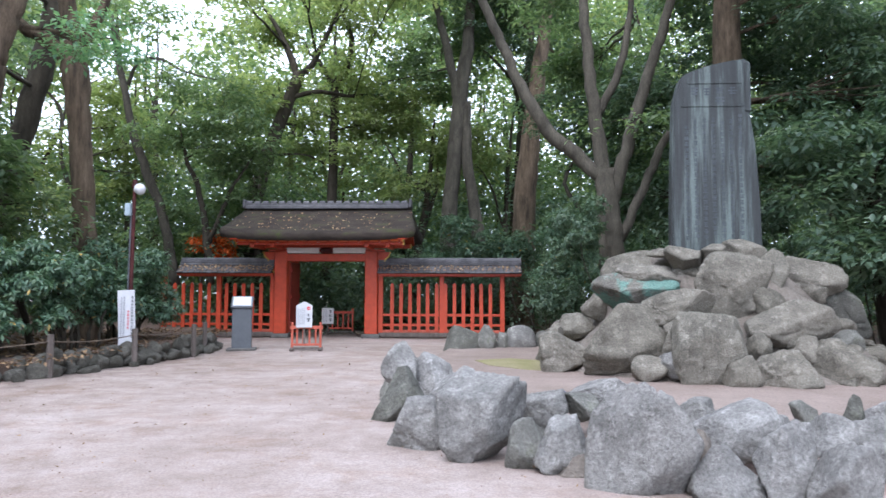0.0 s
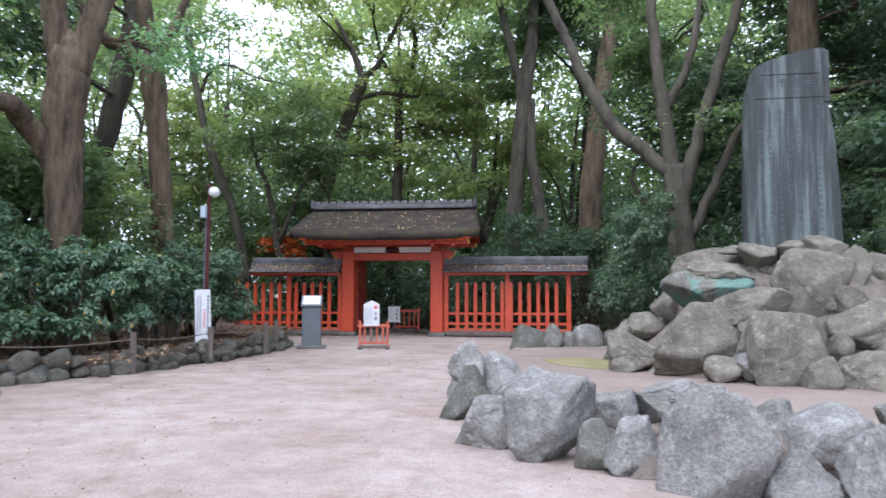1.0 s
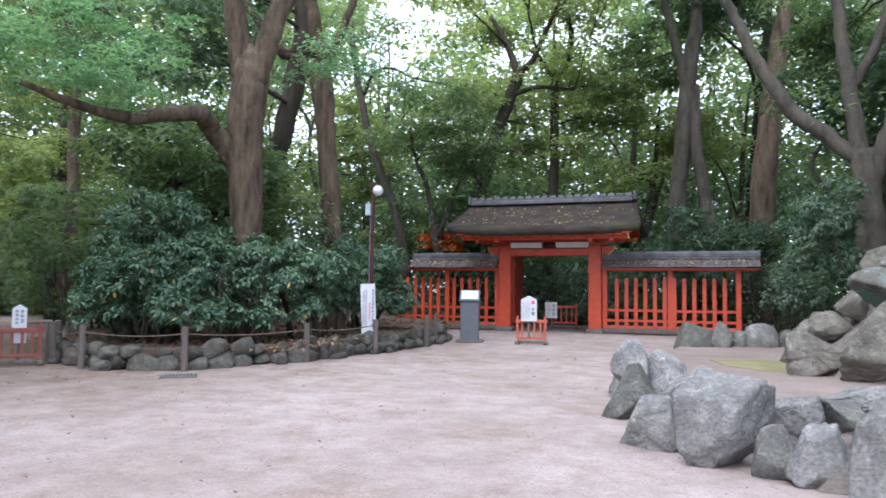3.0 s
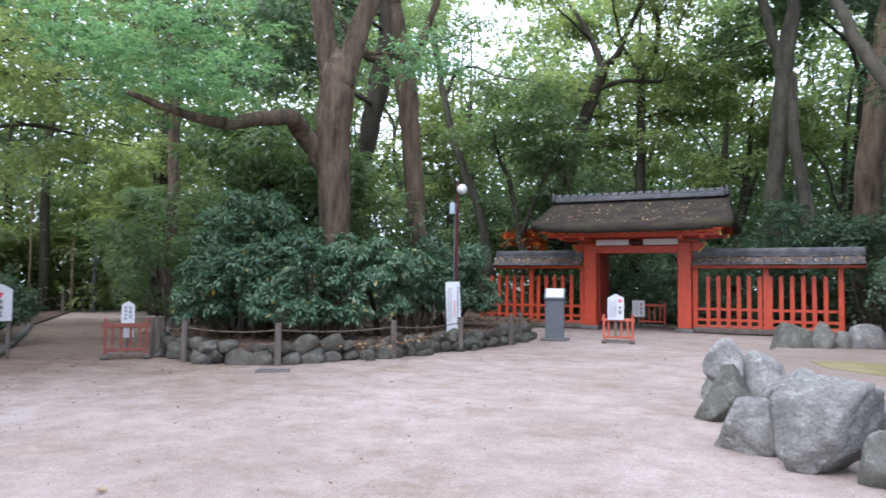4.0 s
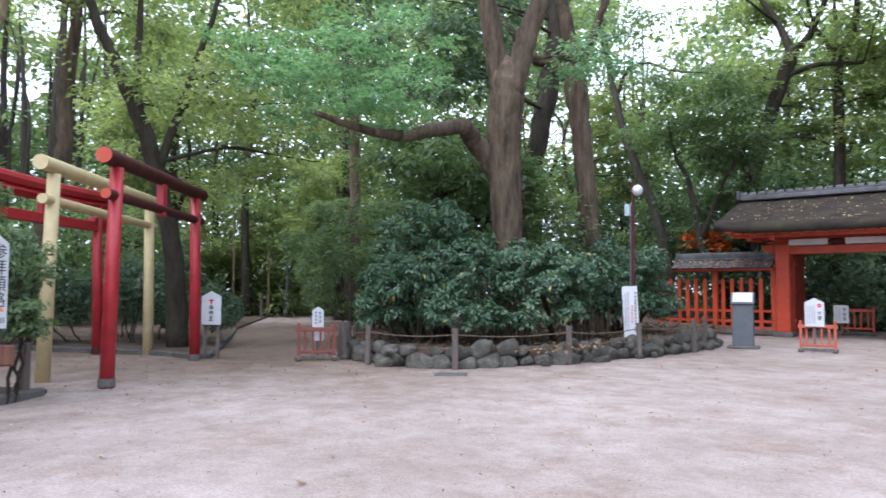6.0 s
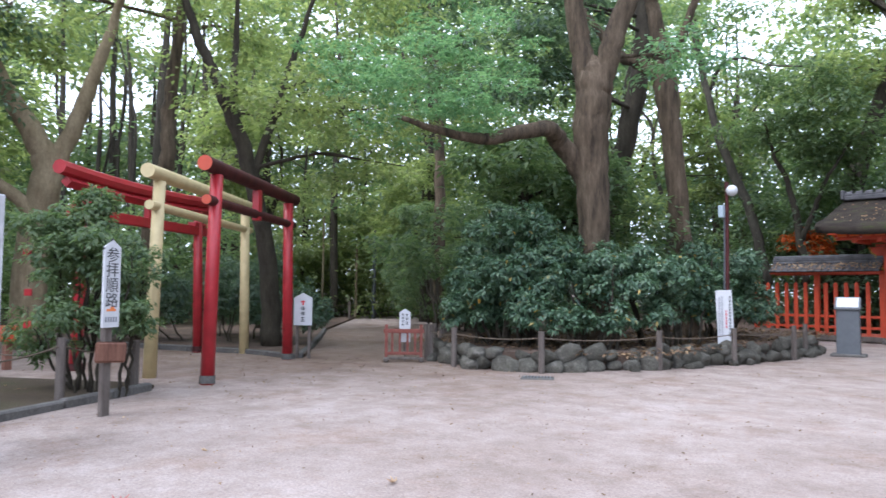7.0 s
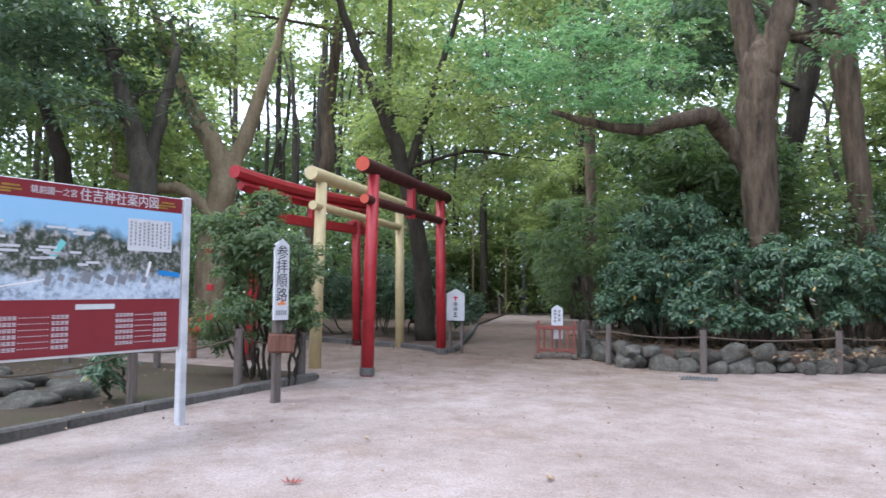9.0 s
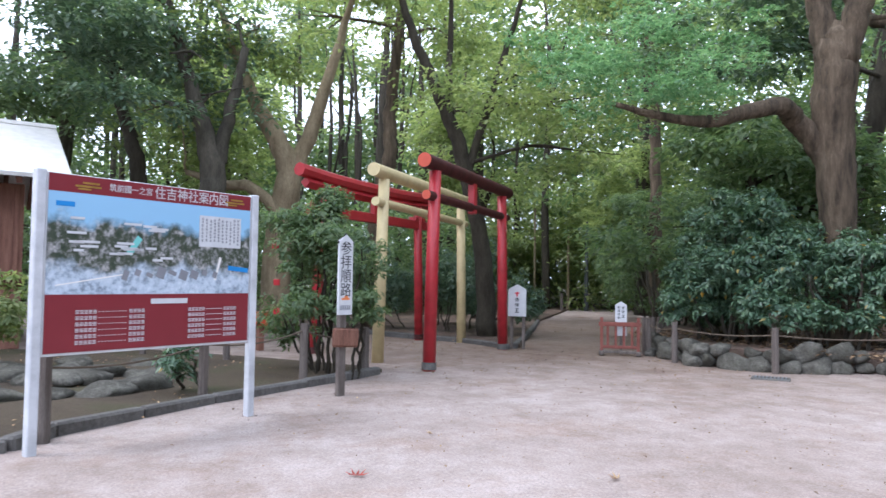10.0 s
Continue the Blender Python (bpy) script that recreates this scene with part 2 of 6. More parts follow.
M_SLATE = mat("streaked slate", slate_build)
L_DARK = leaf_mat("evergreen leaf", [(0.0, (0.061, 0.102, 0.068)), (0.6, (0.108, 0.161, 0.106)), (1.0, (0.161, 0.207, 0.137))], 0.38, 0.46)
L_BLUE = leaf_mat("glossy shrub leaf", [(0.0, (0.045, 0.089, 0.052)), (0.6, (0.092, 0.157, 0.091)), (0.985, (0.153, 0.219, 0.125)), (1.0, (0.45, 0.26, 0.03))], 0.36, 0.34, 0.5)
L_MID = leaf_mat("broad leaf", [(0.0, (0.086, 0.135, 0.069)), (0.6, (0.138, 0.193, 0.099)), (1.0, (0.189, 0.238, 0.128))], 0.45, 0.56)
L_LIGHT = leaf_mat("fresh leaf", [(0.0, (0.143, 0.190, 0.079)), (0.6, (0.216, 0.258, 0.113)), (1.0, (0.293, 0.320, 0.150))], 0.5, 0.62)
L_MAPLE = leaf_mat("maple leaf", [(0.0, (0.098, 0.193, 0.111)), (0.6, (0.155, 0.268, 0.150)), (1.0, (0.219, 0.332, 0.186))], 0.45, 0.52)
L_RED = leaf_mat("autumn leaf", [(0.0, (0.40, 0.06, 0.01)), (1.0, (0.62, 0.16, 0.03))], 0.6, 0.4)
L_FALL = leaf_mat("pale fallen leaf", [(0.0, (0.16, 0.09, 0.05)), (0.6, (0.32, 0.20, 0.11)), (1.0, (0.50, 0.36, 0.20))], 0.8, 0.1)
L_CRIMSON = leaf_mat("crimson fallen leaf", [(0.0, (0.26, 0.045, 0.035)), (1.0, (0.36, 0.07, 0.05))], 0.7, 0.1)
L_DRY = leaf_mat("dry fallen leaf", [(0.0, (0.072, 0.040, 0.022)), (0.6, (0.144, 0.090, 0.050)), (1.0, (0.245, 0.158, 0.079))], 0.8, 0.1)


# ---------- builders ----------
def thing(name, at=(0, 0, 0), rz=0.0, **tags):
    e = new(name)
    e.empty_display_size = 0.2
    e.matrix_basis = pose(*at, 0, 0, rz)
    return tagged(e, **tags)


def part(name, bm, material, parent=None, label="", smooth=False, at=None):
    me = bpy.data.meshes.new(name)
    bm.normal_update()
    bm.to_mesh(me)
    bm.free()
    me.materials.append(material)
    if smooth:
        me.polygons.foreach_set("use_smooth", [True] * len(me.polygons))
    ob = new(name, me)
    if parent:
        ob.parent = parent
    if at is not None:
        ob.matrix_basis = at
    if label:
        ob["label"] = label
    return ob


def again(ob, parent, m):
    """Another piece on the same mesh."""
    o = new(ob.name.split(".")[0], ob.data)
    o.parent = parent
    o.matrix_basis = m
    return o


def box(bm, c, s, rot=None, bev=0.0):
    r = bmesh.ops.create_cube(bm, size=1.0)
    vs = r["verts"]
    m = Matrix.Translation(c) @ (rot.to_4x4() if rot else Matrix.Identity(4)) @ Matrix.Diagonal((*s, 1))
    bmesh.ops.transform(bm, matrix=m, verts=vs)
    if bev:
        es = list({e for v in vs for e in v.link_edges})
        bmesh.ops.bevel(bm, geom=es, offset=bev, segments=1, affect="EDGES")
    return bm


def boxes(*items, bev=0.0):
    bm = bmesh.new()
    for c, s in items:
        box(bm, c, s, bev=bev)
    return bm


def tube(bm, pts, radii, seg=10, cap=True, knobs=0.0, seed=0):
    rng = random.Random(seed)
    pts = [Vector(p) for p in pts]
    rings = []
    for i, p in enumerate(pts):
        d = (pts[min(i + 1, len(pts) - 1)] - pts[max(i - 1, 0)]).normalized()
        a = (Vector((1, 0, 0)) - d * d.x) if abs(d.x) < 0.8 else (Vector((0, 0, 1)) - d * d.z)
        a.normalize()
        b = d.cross(a)
        ring = []
        for k in range(seg):
            t = 2 * math.pi * k / seg
            r = radii[i] * (1 + (rng.random() - 0.5) * knobs)
            ring.append(bm.verts.new(p + a * math.cos(t) * r + b * math.sin(t) * r))
        rings.append(ring)
    for r0, r1 in zip(rings, rings[1:]):
        for k in range(seg):
            bm.faces.new((r0[k], r0[(k + 1) % seg], r1[(k + 1) % seg], r1[k]))
    if cap:
        bm.faces.new(rings[0][::-1])
        bm.faces.new(rings[-1])
    return bm


def rod(p0, p1, r0, r1=None, seg=14):
    return tube(bmesh.new(), [p0, p1], [r0, r1 or r0], seg)


def smooth_line(pts, n=6):
    """Points on a soft curve through pts (x, y, z, r)."""
    P = [np.array(p, float) for p in pts]
    P = [2 * P[0] - P[1]] + P + [2 * P[-1] - P[-2]]
    out = []
    for i in range(1, len(P) - 2):
        a, b, c, d = P[i - 1:i + 3]
        for k in range(n):
            t = k / n
            out.append(0.5 * (2 * b + (c - a) * t + (2 * a - 5 * b + 4 * c - d) * t * t + (3 * b - a - 3 * c + d) * t ** 3))
    out.append(P[-2])
    return out


def stem(bm, pts, seg=10, seed=0, knobs=0.10, wob=0.03):
    rng = random.Random(seed)
    line = smooth_line(pts)
    xyz = []
    for i, p in enumerate(line):
        w = wob if 0 < i < len(line) - 1 else 0
        xyz.append((p[0] + rng.uniform(-w, w), p[1] + rng.uniform(-w, w), p[2]))
    return tube(bm, xyz, [max(p[3], 0.008) for p in line], seg, True, knobs, seed)


def wave(P, s, seed=0):
    """Cheap smooth noise in -1 to 1 for an array of points."""
    r = np.random.RandomState(seed)
    tot = np.zeros(len(P))
    for k in range(5):
        d = r.randn(3)
        tot += np.sin((P @ d) * s * (0.7 + 0.35 * k) + r.uniform(0, 6.28)) / (1 + 0.3 * k)
    return tot / 3.0


def leaf_mesh(name, P, N, k, ln, wd, spread, droop, material, parent, seed=0, label="", thick=0.3):
    """k leaves round each centre P with its up direction N."""
    r = np.random.RandomState(seed)
    P = np.repeat(P, k, 0)
    N = np.repeat(N, k, 0)
    N = N + r.randn(*N.shape) * 0.18
    N /= np.linalg.norm(N, axis=1, keepdims=True)
    ref = np.where(np.abs(N[:, 2:3]) < 0.9, np.array([[0, 0, 1.0]]), np.array([[1.0, 0, 0]]))
    t1 = np.cross(N, ref)
    t1 /= np.linalg.norm(t1, axis=1, keepdims=True)
    t2 = np.cross(N, t1)
    a = r.uniform(0, 2 * np.pi, (len(P), 1))
    rad = np.cos(a) * t1 + np.sin(a) * t2
    base = P + rad * spread * np.sqrt(r.rand(len(P), 1)) + N * r.randn(len(P), 1) * spread * thick
    dr = droop + r.randn(len(P), 1) * 0.3
    d = rad * np.cos(dr) - N * np.sin(dr) + r.randn(len(P), 3) * 0.12
    d /= np.linalg.norm(d, axis=1, keepdims=True)
    s = np.cross(d, N)
    s /= np.linalg.norm(s, axis=1, keepdims=True) + 1e-9
    u = np.cross(s, d)
    L = ln * r.uniform(0.65, 1.3, (len(P), 1))
    W = wd * r.uniform(0.75, 1.2, (len(P), 1))
    V = np.stack([base, base + d * L * 0.45 + s * W / 2 + u * W * 0.18, base + d * L - u * L * 0.08, base + d * L * 0.45 - s * W / 2 + u * W * 0.18], 1).reshape(-1, 3)
    n = len(P)
    q = np.arange(n)[:, None] * 4
    F = np.concatenate([q, q + 1, q + 2, q, q + 2, q + 3], 1).reshape(-1)
    me = bpy.data.meshes.new(name)
    me.vertices.add(4 * n)
    me.vertices.foreach_set("co", V.astype(np.float32).ravel())
    me.loops.add(6 * n)
    me.loops.foreach_set("vertex_index", F.astype(np.int32))
    me.polygons.add(2 * n)
    me.polygons.foreach_set("loop_start", np.arange(0, 6 * n, 3, dtype=np.int32))
    me.update(calc_edges=True)
    me.materials.append(material)
    ob = new(name, me)
    if parent:
        ob.parent = parent
    if label:
        ob["label"] = label
    return ob


def blob_points(blobs, density, seed, gap=0.0, scale=1.1, layer=0.0, shell=0.35):
    """Centres and outward-up directions in a set of ellipsoids (cx, cy, cz, rx, ry, rz), more at their skin, with gaps."""
    r = np.random.RandomState(seed)
    Ps, Ns = [], []
    for cx, cy, cz, rx, ry, rz in blobs:
        n = max(4, int(density * (rx * ry + ry * rz + rx * rz)))
        d = r.randn(n, 3)
        d /= np.linalg.norm(d, axis=1, keepdims=True)
        rr = shell + (1 - shell) * r.rand(n, 1) ** 0.5
        p = d * rr * np.array([[rx, ry, rz]])
        if layer:
            p[:, 2] = np.round(p[:, 2] / layer) * layer + r.randn(n) * layer * 0.16 - 0.10 * (d[:, 0] ** 2 + d[:, 1] ** 2) * rr[:, 0]
        p += np.array([[cx, cy, cz]])
        up = d * np.array([[0.55, 0.55, 0.3]]) + np.array([[0, 0, 0.8]])
        Ps.append(p)
        Ns.append(up / np.linalg.norm(up, axis=1, keepdims=True))
    P, N = np.concatenate(Ps), np.concatenate(Ns)
    keep = wave(P, scale * 1.6, seed) > gap - 0.9
    keep &= P[:, 2] > 0.05
    return P[keep], N[keep]


def split(blobs, n, s, flat, seed):
    """Breaks each leaf mass into smaller tiers with gaps between them."""
    g = random.Random(seed)
    out = []
    for cx, cy, cz, rx, ry, rz in blobs:
        for _ in range(n):
            a, u, q = g.uniform(0, 6.283), g.uniform(-1, 1), g.uniform(0.35, 0.95)
            w = math.sqrt(1 - u * u) * q
            k = s * g.uniform(0.65, 1.3)
            out.append((cx + rx * w * math.cos(a), cy + ry * w * math.sin(a), cz + rz * u * q, rx * k, ry * k, max(rz * k * flat, 0.08)))
    return out


_ico = {}


def ico_dirs(level):
    if level not in _ico:
        b = bmesh.new()
        bmesh.ops.create_icosphere(b, subdivisions=level, radius=1.0)
        b.verts.ensure_lookup_table()
        _ico[level] = (np.array([v.co[:] for v in b.verts]), [[v.index for v in f.verts] for f in b.faces])
        b.free()
    return _ico[level]


def rock_mesh(size, seed, level=4, cuts=14, tilt=0.0, taper=0.0):
    """A boulder: a blunt block cut by random planes, with worn edges, cracks and a rough skin.
    tilt: degrees by which its long axis leans towards +x; taper: wider (+) or narrower (-) at the top."""
    r = np.random.RandomState(seed)
    D, F = ico_dirs(level)
    n = r.randn(cuts, 3)
    n /= np.linalg.norm(n, axis=1, keepdims=True)
    d = r.uniform(0.52, 0.88, cuts)
    c = np.clip(D @ n.T, 1e-3, None)
    block = np.sum(np.abs(D) ** 2.7, 1) ** (-1 / 2.7)
    q = np.concatenate([d[None] / c, block[:, None]], 1)
    rad = np.sum(q ** -55.0, 1) ** (-1 / 55.0)
    rad *= 1 + 0.03 * wave(D, 2.4, seed + 1) + 0.045 * (0.5 - np.abs(wave(D, 5.0, seed + 2))) + 0.040 * (0.5 - np.abs(wave(D, 10, seed + 3))) + 0.016 * wave(D, 22, seed + 4)
    if level > 4:
        rad *= 1 + 0.010 * wave(D, 44, seed + 5)
    crack = np.abs(wave(D, 1.7, seed + 6))
    rad *= 1 - 0.07 * np.exp(-(crack / 0.03) ** 2)
    V = D * rad[:, None]
    V[:, :2] *= 1 + taper * V[:, 2:3]
    if tilt:
        V[:, 2] *= 1.0 + abs(tilt) / 50
        a = radians(tilt * 0.65)
        V[:, [0, 2]] = np.stack([V[:, 0] * math.cos(a) + V[:, 2] * math.sin(a), V[:, 2] * math.cos(a) - V[:, 0] * math.sin(a)], 1)
    V -= (V.max(0) + V.min(0))[None] / 2
    V /= V.max(0)[None]
    V = V * np.array(size)[None] / 2
    me = bpy.data.meshes.new("boulder")
    me.from_pydata(V.tolist(), [], F)
    me.polygons.foreach_set("use_smooth", [True] * len(F))
    return me


def boulder(name, c, size, seed, material, rz=0.0, ry=0.0, level=4, tilt=0.0, taper=0.0, **tags):
    me = rock_mesh(size, seed, level, 14, tilt, taper)
    me.materials.append(material)
    ob = new(name, me)
    ob.matrix_basis = pose(*c, 0, ry, rz)
    return tagged(ob, **tags)


def sheet(name, outline, z, material, label, depth=0.3, category=""):
    """A flat patch of ground with a skirt."""
    bm = bmesh.new()
    top = [bm.verts.new((x, y, z)) for x, y in outline]
    low = [bm.verts.new((x, y, z - depth)) for x, y in outline]
    f = bm.faces.new(top)
    for i in range(len(top)):
        j = (i + 1) % len(top)
        bm.faces.new((top[i], low[i], low[j], top[j]))
    bmesh.ops.triangulate(bm, faces=[f])
    bmesh.ops.recalc_face_normals(bm, faces=bm.faces)
    ob = part(name, bm, material)
    return tagged(ob, label, category or "ground", kind="structure")


# ---------- ground ----------
def build_ground():
    ax = np.concatenate([[-400, -200, -110, -70], np.arange(-50, 30.1, 0.8), [45, 80, 200, 400]])
    ay = np.concatenate([[-400, -150, -60, -25], np.arange(-12, 46.1, 0.8), [60, 90, 200, 400]])
    X, Y = np.meshgrid(ax, ay, indexing="ij")
    P = np.stack([X.ravel(), Y.ravel(), np.zeros(X.size)], 1)
    Z = 0.018 * wave(P, 0.9, 3) + 0.01 * wave(P, 2.6, 4) - 0.012
    far = np.clip((np.hypot(X.ravel() + 9, Y.ravel() - 8) - 14) / 30, 0, 1)
    P[:, 2] = Z * (1 - far)
    n, m = X.shape
    F = [(i * m + j, (i + 1) * m + j, (i + 1) * m + j + 1, i * m + j + 1) for i in range(n - 1) for j in range(m - 1)]
    me = bpy.data.meshes.new("ground")
    me.from_pydata(P.tolist(), [], F)
    me.polygons.foreach_set("use_smooth", [True] * len(F))
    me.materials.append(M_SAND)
    return tagged(new("ground", me), "pale pinkish trodden sandy ground of the clearing", "ground", kind="structure")


build_ground()
ISLAND = [(-9.15, 9.1), (-8.5, 8.95), (-7.6, 8.62), (-6.4, 9.15), (-5.6, 10.65), (-5.5, 11.6), (-5.2, 12.6), (-4.95, 14.5), (-5.05, 16.0), (-5.6, 17.8), (-6.2, 20.2), (-7.6, 21.0), (-9, 26), (-14, 34), (-30, 34), (-22, 24), (-15.5, 16.5), (-11, 11.3)]
sheet("forest_floor", ISLAND, 0.27, M_SOIL, "dark leaf mould behind the low stone wall")
sheet("forest_floor", [(-60, 23.5), (-4.6, 22.2), (-4.5, 25), (-3.4, 34), (-1.4, 34), (-1.7, 24), (-1.4, 22.0), (2.6, 21.6), (3.4, 18.9), (6, 17.4), (12, 17.5), (16, 8), (30, 2), (60, 20), (60, 70), (-60, 70)], 0.03, M_SOIL, "dark forest soil with dead leaves behind the gate")
sheet("forest_floor", [(-10.9, 7.6), (-13.6, 6.75), (-17, 5.4), (-40, 4), (-60, 20), (-50, 34), (-30, 24.5), (-17.6, 12.8)], 0.05, M_SOIL, "dark shaded soil beside the woodland path")
sheet("mossy_ground", [(-5.2, -2.0), (-5.75, -0.15), (-6.2, 0.15), (-7.15, 1.5), (-8.6, 3.85), (-9.1, 3.7), (-10.6, 2.7), (-12.5, 1.2), (-14, -4), (-8, -6)], 0.035, M_MOSS, "brown mossy soil behind the concrete kerb")
sheet("mound_ground", [(-0.15, 8.7), (0.1, 7.3), (0.2, 6.6), (0.7, 6.2), (1.4, 5.6), (2.0, 5.2), (3.0, 5.3), (4.1, 6.1), (6.5, 7.2), (9, 8), (12, 13), (9, 16.5), (5, 17.4), (2.9, 17.2), (1.6, 16.3), (0.3, 15.7), (-0.2, 12.3)], 0.06, M_SAND_DARK, "sandy ground inside the ring of boulders", 0.2)
sheet("moss_patch", [(0.75, 12.9), (0.95, 12.0), (1.5, 11.35), (2.0, 11.1), (2.2, 11.9), (1.9, 12.9), (1.4, 13.3)], 0.068, M_PUDDLE, "olive damp moss patch on the sand beside the rocks", 0.02)


def kerb(pts, w=0.12, h=0.08):
    """Kerb stones laid end to end along a line."""
    root = thing("kerb", label="low grey concrete kerb along the mossy ground", category="kerb", kind="structure")
    for (x0, y0), (x1, y1) in zip(pts, pts[1:]):
        L = math.hypot(x1 - x0, y1 - y0)
        n = max(1, round(L / 0.9))
        ang = math.degrees(math.atan2(y1 - y0, x1 - x0))
        for i in range(n):
            t = (i + 0.5) / n
            part("kerb_stone", box(bmesh.new(), (0, 0, 0), (L / n - 0.012, w, h + 0.1), bev=0.02), M_KERB, root, at=pose(x0 + (x1 - x0) * t, y0 + (y1 - y0) * t, h / 2 - 0.05 + random.uniform(-0.006, 0.006), 0, random.uniform(-0.4, 0.4), ang + random.uniform(-0.8, 0.8)))


kerb([(-5.2, -1.6), (-5.72, -0.22), (-6.15, 0.05), (-7.1, 1.42), (-7.75, 2.55), (-8.5, 3.75)])
kerb([(-10.75, 7.25), (-12.2, 7.15), (-13.6, 6.65), (-17, 5.3)])
kerb([(-10.8, 7.4), (-12.6, 8.9), (-15, 10.8), (-17.6, 12.8)])


# ---------- gate ----------
G = (-3.2, 20.55, 0.0)
gate = thing("shrine_gate", G, -2.0, label="vermilion wooden shrine gate with a thick bark-thatched roof, open doors", category="gate")


def gate_parts():
    for s in (-1, 1):
        part("post", box(bmesh.new(), (s * 1.29, 0, 1.27), (0.36, 0.36, 2.34), bev=0.02), M_RED, gate)
        part("base_stone", box(bmesh.new(), (s * 1.29, 0, 0.045), (0.50, 0.50, 0.13), bev=0.02), M_KERB, gate, "grey stone base")
        part("rear_post", box(bmesh.new(), (s * 1.29, 1.45, 1.25), (0.22, 0.22, 2.38), bev=0.02), M_RED, gate)
        part("brace", box(bmesh.new(), (s * 1.29, 0.75, 1.75), (0.08, 1.3, 0.14)), M_RED, gate)
        d = part("door_leaf", box(bmesh.new(), (s * 1.12, 0.72, 1.15), (0.06, 1.06, 1.98), bev=0.008), M_DOOR, gate, "dark red door leaf, swung open")
        for z in (0.4, 1.15, 1.9):
            part("batten", box(bmesh.new(), (s * 1.075, 0.72, z), (0.03, 1.0, 0.1)), M_DOOR, d)
        # carved side bracket with gilt edge
        bm = bmesh.new()
        prof = [(0, 2.42), (0.36, 2.42), (0.30, 2.28), (0.2, 2.2), (0.19, 2.02), (0.1, 1.92), (0.0, 1.80)]
        vs = [bm.verts.new((s * (1.47 + x), -0.06, z)) for x, z in prof]
        f = bm.faces.new(vs)
        ex = bmesh.ops.extrude_face_region(bm, geom=[f])
        bmesh.ops.translate(bm, vec=(0, 0.12, 0), verts=[v for v in ex["geom"] if isinstance(v, bmesh.types.BMVert)])
        bmesh.ops.recalc_face_normals(bm, faces=bm.faces)
        br = part("bracket", bm, M_RED, gate)
        edge = [(s * (1.47 + x), -0.075, z) for x, z in prof[1:]]
        part("gilt_edge", tube(bmesh.new(), edge, [0.022] * len(edge), 6), M_GOLD, br, "gilt edging")
    part("lintel", box(bmesh.new(), (0, 0, 2.255), (2.9, 0.30, 0.21), bev=0.015), M_RED, gate)
    part("head_beam", box(bmesh.new(), (0, 0, 2.46), (3.3, 0.26, 0.06)), M_RED, gate)
    for s in (-1, 1):
        part("plaster_panel", box(bmesh.new(), (s * 0.66, -0.02, 2.455), (0.92, 0.27, 0.155)), M_PLASTER, gate, "white plaster panel")
    part("centre_strut", box(bmesh.new(), (0, -0.02, 2.455), (0.36, 0.33, 0.17), bev=0.05), M_TORIIDARK, gate, "dark red carved strut")
    part("upper_beam", box(bmesh.new(), (0, 0, 2.60), (4.3, 0.24, 0.15), bev=0.01), M_RED, gate)
    for y, z, m in ((-0.98, 2.615, M_RED), (-1.14, 2.70, M_ORANGE), (1.2, 2.66, M_RED)):
        b = part("eave_beam", box(bmesh.new(), (0, y, z), (4.55, 0.13, 0.12), bev=0.008), m, gate)
        for s in (-1, 1):
            part("gilt_cap", box(bmesh.new(), (s * 2.29, y, z), (0.05, 0.14, 0.13), bev=0.005), M_GOLD, b, "gilt end cap")
    for x in (-1.85, -1.29, 1.29, 1.85):
        part("bracket_arm", box(bmesh.new(), (x, -0.5, 2.55), (0.14, 1.15, 0.13), bev=0.02), M_RED, gate)
    for i in range(17):
        x = -2.2 + 4.4 * i / 16
        bm = bmesh.new()
        box(bm, (x, -0.62, 2.80), (0.06, 1.28, 0.07), Euler((radians(14), 0, 0)).to_matrix())
        r = part("rafter", bm, M_RED, gate)
        if i % 2 == 0:
            part("rafter_cap", box(bmesh.new(), (x, -1.21, 2.625), (0.04, 0.012, 0.04)), M_WHITE, r, "white painted end")
    part("soffit", box(bmesh.new(), (0, -0.7, 2.865), (4.7, 1.4, 0.03), Euler((radians(14), 0, 0)).to_matrix()), M_RED, gate)
    part("soffit", box(bmesh.new(), (0, 0.7, 2.865), (4.7, 1.4, 0.03), Euler((radians(-14), 0, 0)).to_matrix()), M_RED, gate)
    # thatch: concave slope, thick rounded eave, ends rising a little
    bm = bmesh.new()
    nx, ny = 26, 28
    top, low = [], []
    for i in range(nx + 1):
        u = -1 + 2 * i / nx
        rt, rl = [], []
        for j in range(ny + 1):
            v = -1 + 2 * j / ny
            a = abs(v)
            half = 2.40 + 0.24 * a
            z = 3.66 - 0.80 * (1.25 * a - 0.25 * a * a) + 0.10 * abs(u) ** 4 * a
            y = v * 1.42
            edge = 0.05 if a > 0.98 else 0.0
            wob = 0.012 * math.sin(i * 1.7 + j * 0.9) * math.cos(i * 0.6)
            rt.append(bm.verts.new((u * half, y, z - edge + wob)))
            rl.append(bm.verts.new((u * half * 0.985, y * 0.97, z - 0.22 - 0.06 * (1 - a))))
        top.append(rt)
        low.append(rl)
    for i in range(nx):
        for j in range(ny):
            bm.faces.new((top[i][j], top[i + 1][j], top[i + 1][j + 1], top[i][j + 1]))
            bm.faces.new((low[i][j], low[i][j + 1], low[i + 1][j + 1], low[i + 1][j]))
    for i in range(nx):
        for j in (0, ny):
            bm.faces.new((top[i][j], low[i][j], low[i + 1][j], top[i + 1][j]))
    for i in (0, nx):
        for j in range(ny):
            bm.faces.new((top[i][j], top[i][j + 1], low[i][j + 1], low[i][j]))
